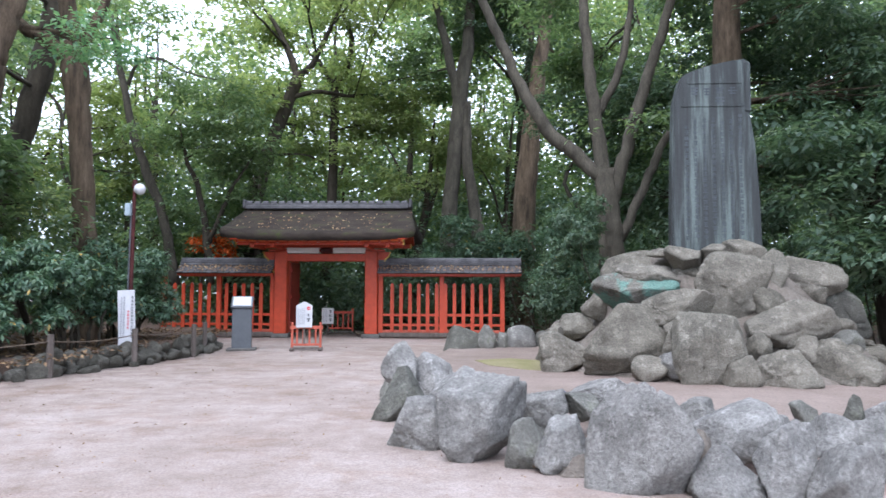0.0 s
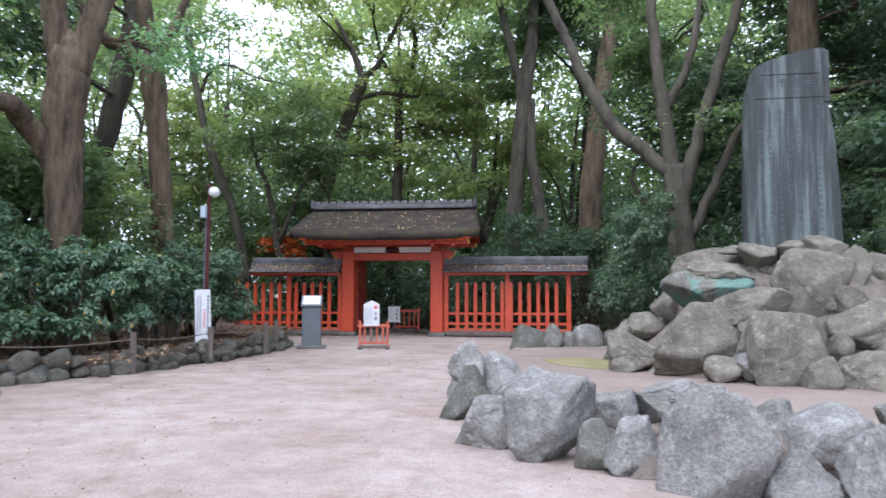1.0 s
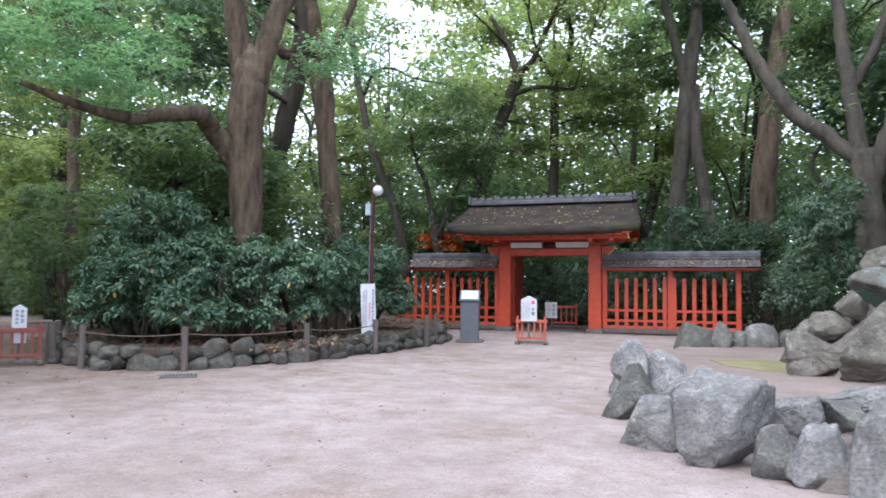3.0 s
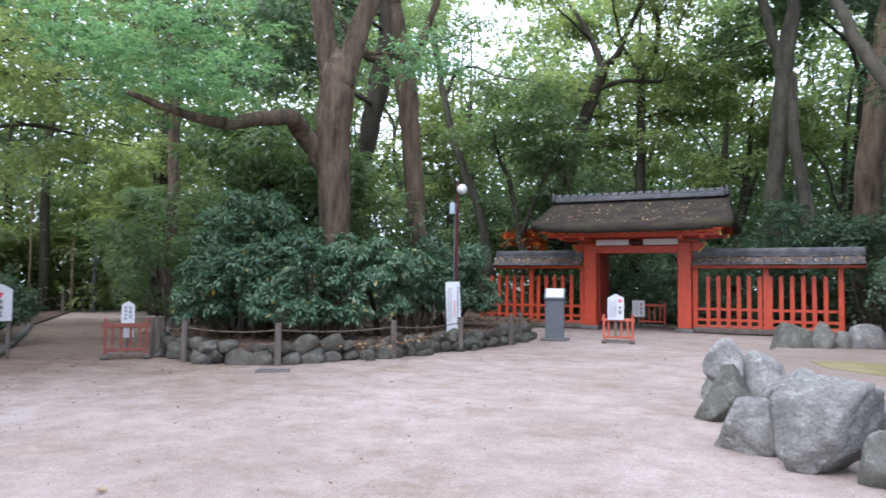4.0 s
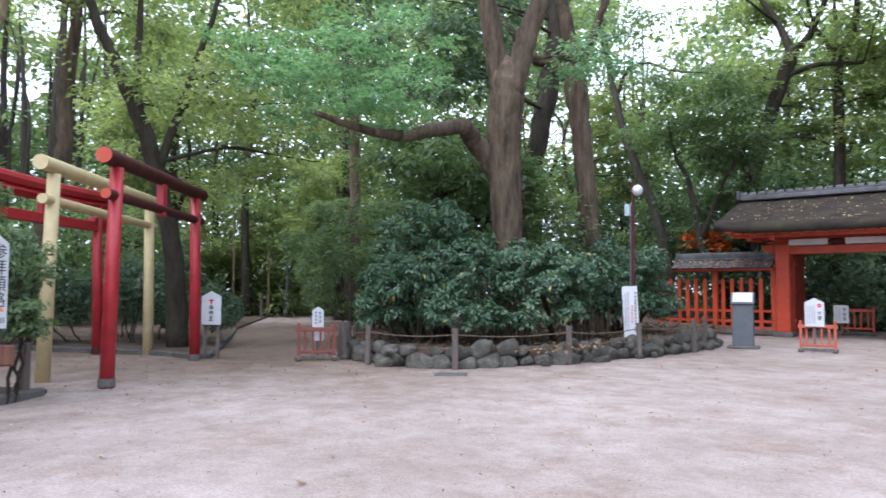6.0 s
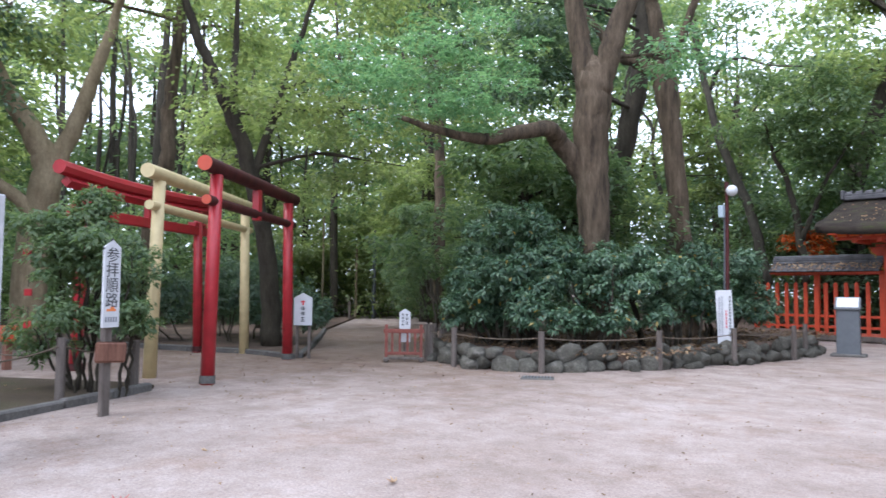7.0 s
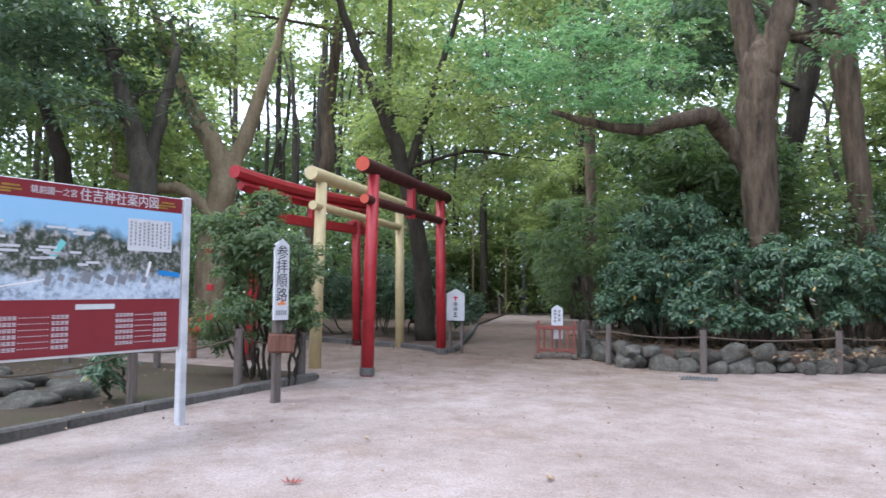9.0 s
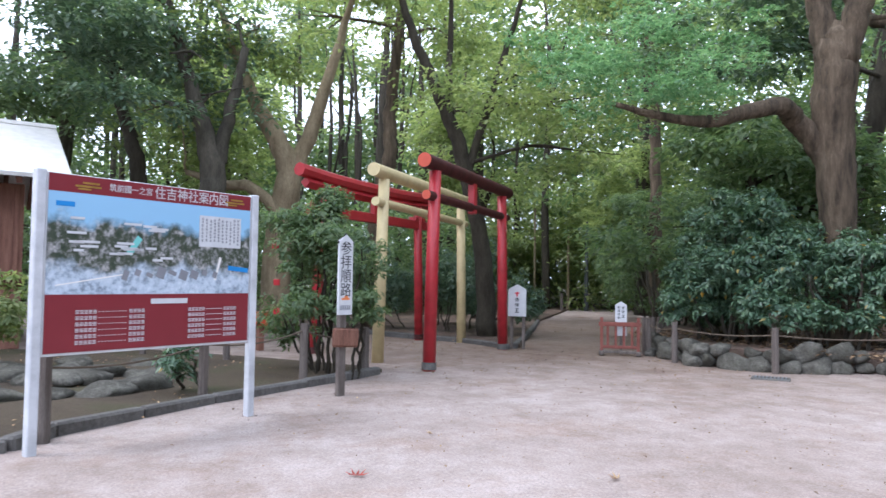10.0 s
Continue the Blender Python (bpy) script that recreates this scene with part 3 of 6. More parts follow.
    bmesh.ops.recalc_face_normals(bm, faces=bm.faces)
    roof = part("roof", bm, M_THATCH, gate, "thick dark bark thatch with moss and fallen leaves", smooth=True)
    part("ridge_base", box(bmesh.new(), (0, 0, 3.70), (4.66, 0.34, 0.12), bev=0.02), M_TILE, roof, "grey ridge tiles")
    part("ridge_course", box(bmesh.new(), (0, 0, 3.785), (4.70, 0.27, 0.05), bev=0.01), M_TILE, roof)
    cap = part("ridge_tile", rod((-0.10, 0, 0), (0.07, 0, 0), 0.06, 0.072, 10), M_TILE, roof, at=pose(-2.25, 0, 3.825))
    for i in range(1, 20):
        again(cap, roof, pose(-2.25 + i * 0.235, 0, 3.825))
    for s in (-1, 1):
        part("ridge_end", box(bmesh.new(), (s * 2.38, 0, 3.79), (0.09, 0.38, 0.26), bev=0.03), M_TILE, roof)
        for sy in (-1, 1):
            bm = bmesh.new()
            box(bm, (s * 2.36, sy * 0.62, 3.06), (0.07, 1.34, 0.17), Euler((radians(-sy * 27), 0, 0)).to_matrix(), 0.01)
            part("bargeboard", bm, M_RED, roof, "vermilion bargeboard")
        bm = bmesh.new()
        vs = [bm.verts.new(p) for p in ((s * 2.05, -1.0, 2.7), (s * 2.05, 1.0, 2.7), (s * 2.05, 0, 3.35))]
        bm.faces.new(vs)
        ex = bmesh.ops.extrude_face_region(bm, geom=list(bm.faces))
        bmesh.ops.translate(bm, vec=(s * 0.06, 0, 0), verts=[v for v in ex["geom"] if isinstance(v, bmesh.types.BMVert)])
        part("gable_panel", bm, M_TORIIDARK, roof)
    # fallen leaves lying on the thatch
    rr = np.random.RandomState(5)
    v = rr.uniform(0.15, 0.93, 150)
    P = np.stack([rr.uniform(-2.4, 2.4, 150), -v * 1.42, 3.675 - 0.80 * (1.25 * v - 0.25 * v * v) + 0.012], 1)
    leaf_mesh("fallen_leaves", P, np.tile([[0, -0.45, 0.9]], (150, 1)), 1, 0.075, 0.05, 0.02, 0.0, L_FALL, roof, 3, "dry leaves")


gate_parts()


def peaked(w, h, peak, t, y=0.0):
    bm = bmesh.new()
    vs = [bm.verts.new((x, y - t / 2, z)) for x, z in ((-w / 2, 0), (w / 2, 0), (w / 2, h - peak), (0, h), (-w / 2, h - peak))]
    f = bm.faces.new(vs)
    ex = bmesh.ops.extrude_face_region(bm, geom=[f])
    bmesh.ops.translate(bm, vec=(0, t, 0), verts=[v for v in ex["geom"] if isinstance(v, bmesh.types.BMVert)])
    bmesh.ops.recalc_face_normals(bm, faces=bm.faces)
    return bm


def fence(x0, x1, posts, n_slats, label, eave_out):
    f = thing("picket_fence", G, -2.0, label=label, category="fence")
    rx0, rx1 = eave_out
    for x in posts:
        part("post", box(bmesh.new(), (x, 0, 0.88), (0.13, 0.13, 1.74), bev=0.01), M_RED, f)
    for z, h in ((0.64, 0.07), (0.36, 0.07), (0.18, 0.09)):
        part("rail", box(bmesh.new(), ((x0 + x1) / 2, -0.01, z), (x1 - x0, 0.05, h), bev=0.006), M_REDFADE if z < 0.3 else M_RED, f)
    part("sill", box(bmesh.new(), ((x0 + x1) / 2, 0, 0.08), (x1 - x0, 0.16, 0.13), bev=0.015), M_WOODGREY, f, "weathered grey sill")
    first = None
    for i in range(n_slats):
        x = x0 + (x1 - x0) * (i + 0.5) / n_slats
        if any(abs(x - p) < 0.1 for p in posts):
            continue
        if first is None:
            first = part("slat", peaked(0.10, 1.36, 0.05, 0.035), M_RED, f, at=pose(x, -0.045, 0.18))
        else:
            again(first, f, pose(x, -0.045, 0.18 + random.uniform(-0.006, 0.006), 0, random.uniform(-0.3, 0.3), 0))
    part("top_plate", box(bmesh.new(), ((rx0 + rx1) / 2, 0, 1.77), (rx1 - rx0 - 0.04, 0.12, 0.10), bev=0.008), M_RED, f)
    for y in (-0.30, 0.30):
        part("eave_board", box(bmesh.new(), ((rx0 + rx1) / 2, y, 1.775), (rx1 - rx0, 0.05, 0.06)), M_RED, f)
    roof = None
    for s in (-1, 1):
        bm = bmesh.new()
        box(bm, ((rx0 + rx1) / 2, s * 0.20, 1.93), (rx1 - rx0, 0.46, 0.05), Euler((radians(-s * 30), 0, 0)).to_matrix())
        o = part("roof_slope", bm, M_THATCH, f, "dark roof slope strewn with leaves")
        roof = o if s < 0 else roof
    n = int((rx1 - rx0) / 0.16)
    row = []
    for k in range(3):
        y, z = -0.375 + 0.115 * k, 1.855 + 0.066 * k
        for i in range(n):
            x = rx0 + (rx1 - rx0) * (i + 0.5) / n
            m = pose(x, y, z, 30 + random.uniform(-7, 7), random.uniform(-5, 5), random.uniform(-4, 4))
            if not row:
                row.append(part("roof_tile", box(bmesh.new(), (0, 0, 0), (0.15, 0.15, 0.022), bev=0.005), M_TILE, roof, at=m))
            else:
                again(row[0], roof, m)
    for z, w, h in ((2.06, 0.26, 0.06), (2.12, 0.22, 0.05), (2.17, 0.18, 0.05)):
        part("ridge_course", box(bmesh.new(), ((rx0 + rx1) / 2, 0, z), (rx1 - rx0 + 0.02, w, h), bev=0.01), M_TILE, roof)
    part("ridge_cap", rod((rx0, 0, 2.20), (rx1, 0, 2.20), 0.055, seg=10), M_TILE, roof)
    rr = np.random.RandomState(int(x1 * 7) + 30)
    P = np.stack([rr.uniform(rx0, rx1, 260), rr.uniform(-0.40, -0.12, 260), np.zeros(260)], 1)
    P[:, 2] = 1.892 + (P[:, 1] + 0.38) * 0.577
    leaf_mesh("fallen_leaves", P, np.tile([[0, -0.5, 0.85]], (260, 1)), 1, 0.07, 0.045, 0.02, 0.0, L_FALL, roof, 4, "dry leaves")
    return f


fence(1.5, 5.02, [1.55, 3.28, 4.98], 14, "vermilion picket fence with a small tiled roof beside the gate", (1.5, 5.5))
fence(-4.75, -1.5, [-4.7, -3.1, -1.55], 13, "vermilion picket fence partly hidden behind a shrub", (-4.2, -1.5))


# ---------- signs by the gate ----------
def glyph_bars(parent, x0, x1, z0, z1, cols, y, m, name="writing", seed=0, fill=0.7):
    """Columns of small bars that stand for small upright writing."""
    r = random.Random(seed)
    bm = bmesh.new()
    cw = (x1 - x0) / cols
    for c in range(cols):
        z = z1 - r.uniform(0, 0.1) * (z1 - z0)
        while z > z0 + cw * 0.5:
            h = cw * fill * r.uniform(0.7, 1.1)
            for k in range(3):
                box(bm, (x0 + (c + 0.5) * cw, y, z - h * (k + 0.5) / 3), (cw * fill * r.uniform(0.5, 1.0), 0.002, h * 0.16))
            box(bm, (x0 + (c + 0.5 + r.uniform(-0.15, 0.15)) * cw, y, z - h / 2), (cw * 0.09, 0.002, h * 0.9))
            z -= h * 1.35
    return part(name, bm, m, parent, "rows of unreadable writing")


def words(text, parent, size, m, at, name="lettering"):
    cu = bpy.data.curves.new(name, "FONT")
    cu.body = text
    cu.size = size
    cu.align_x = "CENTER"
    cu.align_y = "CENTER"
    cu.extrude = 0.001
    tmp = bpy.data.objects.new(name, cu)
    scene.collection.objects.link(tmp)
    me = bpy.data.meshes.new_from_object(tmp.evaluated_get(bpy.context.evaluated_depsgraph_get()))
    bpy.data.objects.remove(tmp)
    me.materials.clear()
    me.materials.append(m)
    ob = new(name, me)
    ob.parent = parent
    ob.matrix_basis = at
    return ob


def barrier(at, rz, w, h, label, mred, foot=M_WOODGREY):
    b = thing("barrier_stand", at, rz, label=label, category="barrier")
    for s in (-1, 1):
        part("upright", box(bmesh.new(), (s * (w / 2 - 0.03), 0, h / 2 + 0.03), (0.05, 0.05, h), bev=0.006), mred, b)
        part("foot", box(bmesh.new(), (s * (w / 2 - 0.03), 0, 0.035), (0.09, 0.36, 0.07), bev=0.015), foot, b, "weathered wooden foot")
    for i in range(4):
        part("slat", box(bmesh.new(), (-w / 2 + w * (i + 1) / 5, 0, h * 0.55), (0.04, 0.03, h * 0.75), bev=0.004), mred, b)
    part("top_rail", box(bmesh.new(), (0, 0, h * 0.86), (w + 0.04, 0.045, 0.07), bev=0.006), mred, b)
    part("bottom_rail", box(bmesh.new(), (0, 0, h * 0.22), (w - 0.06, 0.04, 0.05), bev=0.006), mred, b)
    part("ground_rail", box(bmesh.new(), (0, 0, 0.05), (w - 0.06, 0.05, 0.05), bev=0.006), foot, b)
    return b


b1 = barrier((-2.79, 15.72, 0), 8, 0.66, 0.58, "small vermilion slatted barrier stand on the sand before the gate", M_REDFADE)
s1 = thing("notice_board", (-2.83, 15.66, 0.50), 10, label="white house-shaped notice board with black writing on the barrier stand", category="sign")
p = part("panel", peaked(0.34, 0.56, 0.09, 0.025), M_WHITE, s1)
glyph_bars(p, -0.15, 0.02, 0.05, 0.42, 4, -0.014, M_GREYINK, seed=3)
glyph_bars(p, 0.04, 0.14, 0.08, 0.30, 1, -0.014, M_INK, "large_writing", 4, 0.85)
bm = bmesh.new()
bmesh.ops.create_cone(bm, cap_ends=True, segments=24, radius1=0.04, radius2=0.04, depth=0.003, matrix=pose(0.09, -0.0145, 0.41, 90))
e = part("stop_mark", bm, M_REDINK, p, "red round no-entry mark")
part("stop_bar", box(bmesh.new(), (0.09, -0.0165, 0.41), (0.05, 0.002, 0.012)), M_WHITE, e)
part("prop", box(bmesh.new(), (0, 0.03, -0.1), (0.04, 0.03, 0.5)), M_WOODGREY, s1)

b2 = barrier((-3.05, 22.2, 0.02), 4, 0.8, 0.75, "vermilion barrier stand inside the gateway", M_RED)
s2 = thing("notice_board", (-3.42, 22.08, 0.32), 6, label="pale grey notice board leaning on a barrier inside the gate", category="sign")
p = part("panel", box(bmesh.new(), (0, 0, 0.24), (0.36, 0.025, 0.48), bev=0.005), M_PLASTER, s2)
glyph_bars(p, 0.02, 0.14, 0.05, 0.45, 1, -0.014, M_INK, seed=6, fill=0.8)
glyph_bars(p, -0.15, -0.01, 0.05, 0.45, 3, -0.014, M_GREYINK, seed=7)
part("prop", box(bmesh.new(), (0, 0.03, -0.02), (0.05, 0.03, 0.62)), M_WOODGREY, s2)

lectern = thing("information_lectern", (-4.24, 15.9, 0), 12, label="dark grey metal information stand with a sloping white plate", category="sign stand")
part("foot_plate", box(bmesh.new(), (0, 0, 0.015), (0.62, 0.5, 0.05), bev=0.01), M_KERB, lectern, "concrete foot")
part("pedestal", box(bmesh.new(), (0, 0, 0.48), (0.42, 0.22, 0.92), bev=0.012), M_STEEL, lectern)
bm = bmesh.new()
box(bm, (0.0, -0.01, 1.03), (0.46, 0.36, 0.05), Euler((radians(42), 0, 0)).to_matrix(), 0.01)
hd = part("reading_head", bm, M_STEEL, lectern)
bm = bmesh.new()
box(bm, (0.0, -0.034, 1.055), (0.38, 0.28, 0.006), Euler((radians(42), 0, 0)).to_matrix())
part("plate", bm, M_WHITE, hd, "white printed plate")

# lamp post with globe, meter box and banner sign
lamp = thing("lamp_post", (-5.27, 12.68, 0.26), 0, label="dark red lamp post with a white globe and grey meter box", category="lamp")
part("pole", rod((0, 0, 0), (0.02, 0, 2.85), 0.035, 0.03), M_TORIIDARK, lamp)
part("conduit", rod((-0.06, 0.0, 0), (-0.03, 0, 2.5), 0.016), M_STEEL, lamp, "grey conduit")
part("junction_box", box(bmesh.new(), (-0.06, -0.05, 2.42), (0.10, 0.09, 0.22), bev=0.01), M_GREYBOX, lamp, "pale blue-grey box")
part("arm", rod((0.02, 0, 2.83), (0.10, -0.03, 2.80), 0.02), M_TORII, lamp)
part("socket", rod((0.02, 0, 2.80), (0.02, 0, 2.95), 0.05, 0.035), M_TORIIDARK, lamp)
bm = bmesh.new()
bmesh.ops.create_uvsphere(bm, u_segments=20, v_segments=12, radius=0.10, matrix=pose(0.13, -0.05, 2.78))
part("globe", bm, M_GLOBE, lamp, "white opal globe", smooth=True)
ban = thing("banner_sign", (-5.25, 12.52, 0.14), 18, label="tall narrow white notice panel with vertical writing", category="sign")
part("leg", box(bmesh.new(), (-0.11, 0.02, 0.25), (0.03, 0.03, 0.6)), M_WHITE, ban)
part("leg", box(bmesh.new(), (0.11, 0.02, 0.25), (0.03, 0.03, 0.6)), M_WHITE, ban)
p = part("panel", box(bmesh.new(), (0, 0, 0.66), (0.27, 0.025, 0.94), Euler((0, radians(-2.5), 0)).to_matrix(), 0.004), M_WHITE, ban)
glyph_bars(p, 0.06, 0.11, 0.3, 1.05, 1, -0.016, M_INK, seed=8, fill=0.9)
glyph_bars(p, -0.0, 0.05, 0.45, 0.8, 1, -0.016, M_REDINK, seed=9, fill=0.9)
glyph_bars(p, -0.11, -0.02, 0.3, 1.05, 2, -0.016, M_GREYINK, seed=10, fill=0.8)


# ---------- boulder ring, mound and stone slab ----------
def along(pts, step):
    out, carry = [], 0.0
    for (x0, y0), (x1, y1) in zip(pts, pts[1:]):
        L = math.hypot(x1 - x0, y1 - y0)
        s = carry
        while s < L:
            t = s / L
            out.append((x0 + (x1 - x0) * t, y0 + (y1 - y0) * t, math.degrees(math.atan2(y1 - y0, x1 - x0))))
            s += step() if callable(step) else step
        carry = s - L
    return out


# middle x, y, z; width, depth, height; lean, taper, kind of skin
RING = [
    (-0.24, 8.08, 0.41, 0.41, 0.35, 0.59, 12, 0.0, "R"), (-0.17, 7.36, 0.22, 0.6, 0.58, 0.57, 0, -0.35, "G"), (0.12, 8.31, 0.31, 0.57, 0.54, 0.51, 14, -0.1, "R"),
    (0.47, 7.53, 0.24, 0.77, 0.74, 0.51, 8, -0.2, "R"), (0.07, 6.14, 0.17, 0.56, 0.48, 0.48, -5, 0.0, "R"), (0.55, 5.67, 0.28, 0.7, 0.5, 0.69, 28, 0.05, "R"),
    (1.08, 6.19, 0.28, 0.41, 0.39, 0.34, -6, 0.1, "R"), (0.85, 5.44, 0.14, 0.3, 0.29, 0.4, 10, -0.1, "G"), (1.1, 5.33, 0.16, 0.43, 0.33, 0.43, 22, 0.0, "R"),
    (1.41, 6.18, 0.29, 0.33, 0.35, 0.24, -15, 0.1, "G"), (1.67, 6.83, 0.35, 0.54, 0.52, 0.26, -8, 0.15, "R"), (1.52, 4.84, 0.3, 0.71, 0.44, 0.73, -6, -0.05, "R"),
    (2.29, 5.26, 0.3, 0.62, 0.48, 0.4, -4, 0.2, "R"), (2.0, 4.69, 0.12, 0.48, 0.37, 0.36, 4, -0.7, "R"), (2.36, 4.72, 0.2, 0.37, 0.28, 0.52, 18, 0.1, "R"),
    (2.21, 5.9, 0.28, 0.36, 0.34, 0.28, 0, 0, "R"), (3.32, 6.43, 0.21, 0.26, 0.25, 0.24, -25, 0, "G"), (2.88, 5.15, 0.27, 0.32, 0.28, 0.31, 20, -0.2, "R"),
    (3.6, 6.15, 0.28, 0.21, 0.18, 0.27, -10, -0.5, "G"), (3.14, 5.13, 0.2, 0.33, 0.29, 0.41, -8, 0, "R"), (3.98, 6.37, 0.21, 0.39, 0.38, 0.24, 10, -0.2, "R"),
    (2.62, 4.48, 0.17, 0.43, 0.33, 0.41, 6, -0.1, "R"), (1.3, 6.45, 0.34, 0.12, 0.12, 0.11, 0, 0, "B"), (1.16, 5.66, 0.24, 0.08, 0.08, 0.09, 0, 0, "B"),
    (1.97, 5.09, 0.14, 0.18, 0.17, 0.36, 0, 0, "D"), (1.15, 5.29, 0.02, 0.4, 0.31, 0.22, 0, -0.5, "D"), (2.73, 5.58, 0.23, 0.17, 0.16, 0.23, 0, 0, "R"),
    (3.55, 5.35, 0.17, 0.50, 0.50, 0.50, 12, -0.1, "R"), (4.20, 5.90, 0.18, 0.60, 0.55, 0.50, -8, 0.0, "R"), (5.00, 6.40, 0.18, 0.70, 0.60, 0.52, 5, -0.1, "R"), (-0.34, 8.75, 0.18, 0.36, 0.50, 0.36, 5, -0.2, "G"), (0.02, 8.75, 0.26, 0.44, 0.50, 0.50, 8, 0.0, "R"),
    (0.58, 15.9, 0.17, 0.84, 0.65, 0.76, 4, -0.1, "G"), (1.08, 16.0, 0.19, 0.50, 0.50, 0.78, -5, 0.0, "G"), (1.50, 16.2, 0.13, 0.36, 0.40, 0.54, 0, 0.0, "G"), (1.90, 16.3, 0.18, 0.68, 0.50, 0.74, 3, 0.1, "R"),
    (2.45, 16.5, 0.12, 0.50, 0.45, 0.58, 6, 0.0, "G"), (2.95, 16.7, 0.12, 0.50, 0.50, 0.62, -6, 0.0, "R"),
]
SKIN = {"R": M_ROCK, "G": M_ROCKG, "B": M_ROCKBLUE, "D": M_MORTAR, "M": M_ROCKB, "H": M_ROCKB, "P": M_ROCK, "S": M_ROCKSTAIN, "T": M_ROCKTEAL}
RING_WORDS = {"R": "pale grey rough granite boulder in the ring round the mound", "G": "mossy greenish boulder in the ring round the mound", "B": "small blue-grey stone wedged between the ring boulders", "D": "brown earthy lump between the ring boulders"}
for i, (x, y, z, sx, sy, sz, tilt, taper, skin) in enumerate(RING):
    if z - sz / 2 < 0.1:  # bedded in the sand
        z, sz = z - 0.05, sz + 0.10
    boulder("boulder", (x, y, z), (sx, sy, sz), 1100 + i, SKIN[skin], 0, 0, 3 if y > 9 else (5 if sx > 0.3 else 4), tilt, taper, label=RING_WORDS[skin], category="rock", group="boulders of the ring")
g = random.Random(14)
for i, (x, y, a) in enumerate(along([(-0.2, 8.5), (0.1, 7.4), (0.4, 6.6), (0.9, 6.2), (1.6, 5.7), (2.3, 5.4), (3.2, 5.6), (4.4, 6.2)], 0.24)):
    q = g.uniform(0.12, 0.24)
    boulder("boulder", (x + g.uniform(-0.1, 0.2), y + g.uniform(-0.1, 0.25), q * 0.3), (q * 1.3, q, q), 840 + i, M_ROCKG if i % 3 == 0 else M_ROCK, g.uniform(0, 180), 0, 3, label="small grey stone wedged between the ring boulders", category="rock", group="boulders of the ring")

MOUND = [
    (2.15, 11.47, 0.27, 0.87, 0.66, 0.75, 0, -0.1, "M"), (1.98, 11.60, 0.62, 0.26, 0.24, 0.22, 0, 0, "M"), (2.44, 12.53, 0.67, 0.67, 0.57, 0.47, 10, -0.2, "M"),
    (2.88, 10.66, 0.50, 1.21, 0.58, 1.12, 4, -0.1, "M"), (3.42, 10.20, 0.51, 0.36, 0.30, 0.41, 8, 0, "M"), (3.31, 9.94, 0.27, 0.35, 0.30, 0.35, 0, 0, "P"),
    (3.86, 9.87, 0.40, 1.14, 0.54, 1.12, -3, -0.1, "S"), (5.06, 10.27, 0.77, 1.30, 0.74, 0.73, -10, -0.25, "M"), (4.67, 9.56, 0.22, 0.78, 0.52, 0.57, 0, 0, "M"),
    (5.61, 9.88, 0.26, 1.02, 0.68, 0.74, -18, -0.35, "M"), (4.43, 9.88, 0.50, 0.33, 0.30, 0.41, 6, 0, "M"), (3.20, 11.47, 1.25, 1.22, 0.81, 0.62, -4, 0, "T"),
    (3.44, 11.60, 1.54, 1.01, 0.87, 0.34, -8, 0, "M"), (3.34, 12.36, 1.67, 0.84, 0.72, 0.55, 10, -0.3, "M"), (3.65, 10.68, 1.02, 1.00, 0.57, 0.54, 24, 0.1, "M"),
    (4.42, 10.73, 1.31, 1.09, 0.52, 1.03, -14, 0.5, "H"), (3.94, 11.33, 1.77, 0.61, 0.46, 0.39, -4, 0.3, "M"), (4.36, 11.24, 1.86, 0.38, 0.33, 0.28, 0, 0, "M"),
    (4.86, 11.32, 1.88, 0.59, 0.45, 0.38, 5, 0.2, "M"), (5.20, 11.11, 1.50, 0.41, 0.30, 0.80, -4, 0, "S"), (6.21, 12.00, 1.42, 0.95, 0.65, 0.84, -10, 0.15, "M"),
    (6.78, 12.20, 0.95, 0.80, 0.70, 0.81, -24, -0.1, "G"), (5.92, 10.48, 0.54, 0.44, 0.37, 0.37, -6, 0, "G"), (2.75, 12.32, 1.00, 0.42, 0.36, 0.46, 10, -0.2, "M"),
    (6.92, 11.50, 0.22, 0.94, 0.80, 0.46, -4, -0.1, "M"), (3.73, 11.69, 1.89, 0.47, 0.45, 0.15, 0, 0, "M"), (3.68, 10.36, 0.76, 0.68, 0.32, 0.34, 0, 0, "M"),
    (3.63, 10.03, 0.47, 0.32, 0.30, 0.32, 0, 0, "P"), (3.02, 10.03, 0.20, 0.48, 0.32, 0.38, 6, 0, "M"), (4.10, 9.53, 0.17, 0.46, 0.30, 0.53, 0, 0, "M"),
    (4.90, 10.56, 1.11, 0.47, 0.31, 0.41, 12, 0, "M"), (5.08, 9.95, 0.50, 0.40, 0.30, 0.35, 20, 0, "M"),
    (2.40, 13.2, 0.40, 1.00, 1.00, 0.90, 0, -0.2, "M"), (6.90, 13.3, 0.60, 1.20, 1.20, 1.30, 0, -0.2, "M"), (4.80, 14.4, 0.80, 2.40, 1.40, 1.70, 0, -0.2, "M"),
]
MOUND_WORDS = {"M": "weathered brown-grey rock set in the mound", "T": "brown-grey mound rock stained verdigris green", "S": "large flat-faced mound rock with green flecks", "H": "smooth grey heart-shaped boulder set in the mound", "P": "pale grey stone set in the mound", "G": "mossy dark rock at the flank of the mound"}
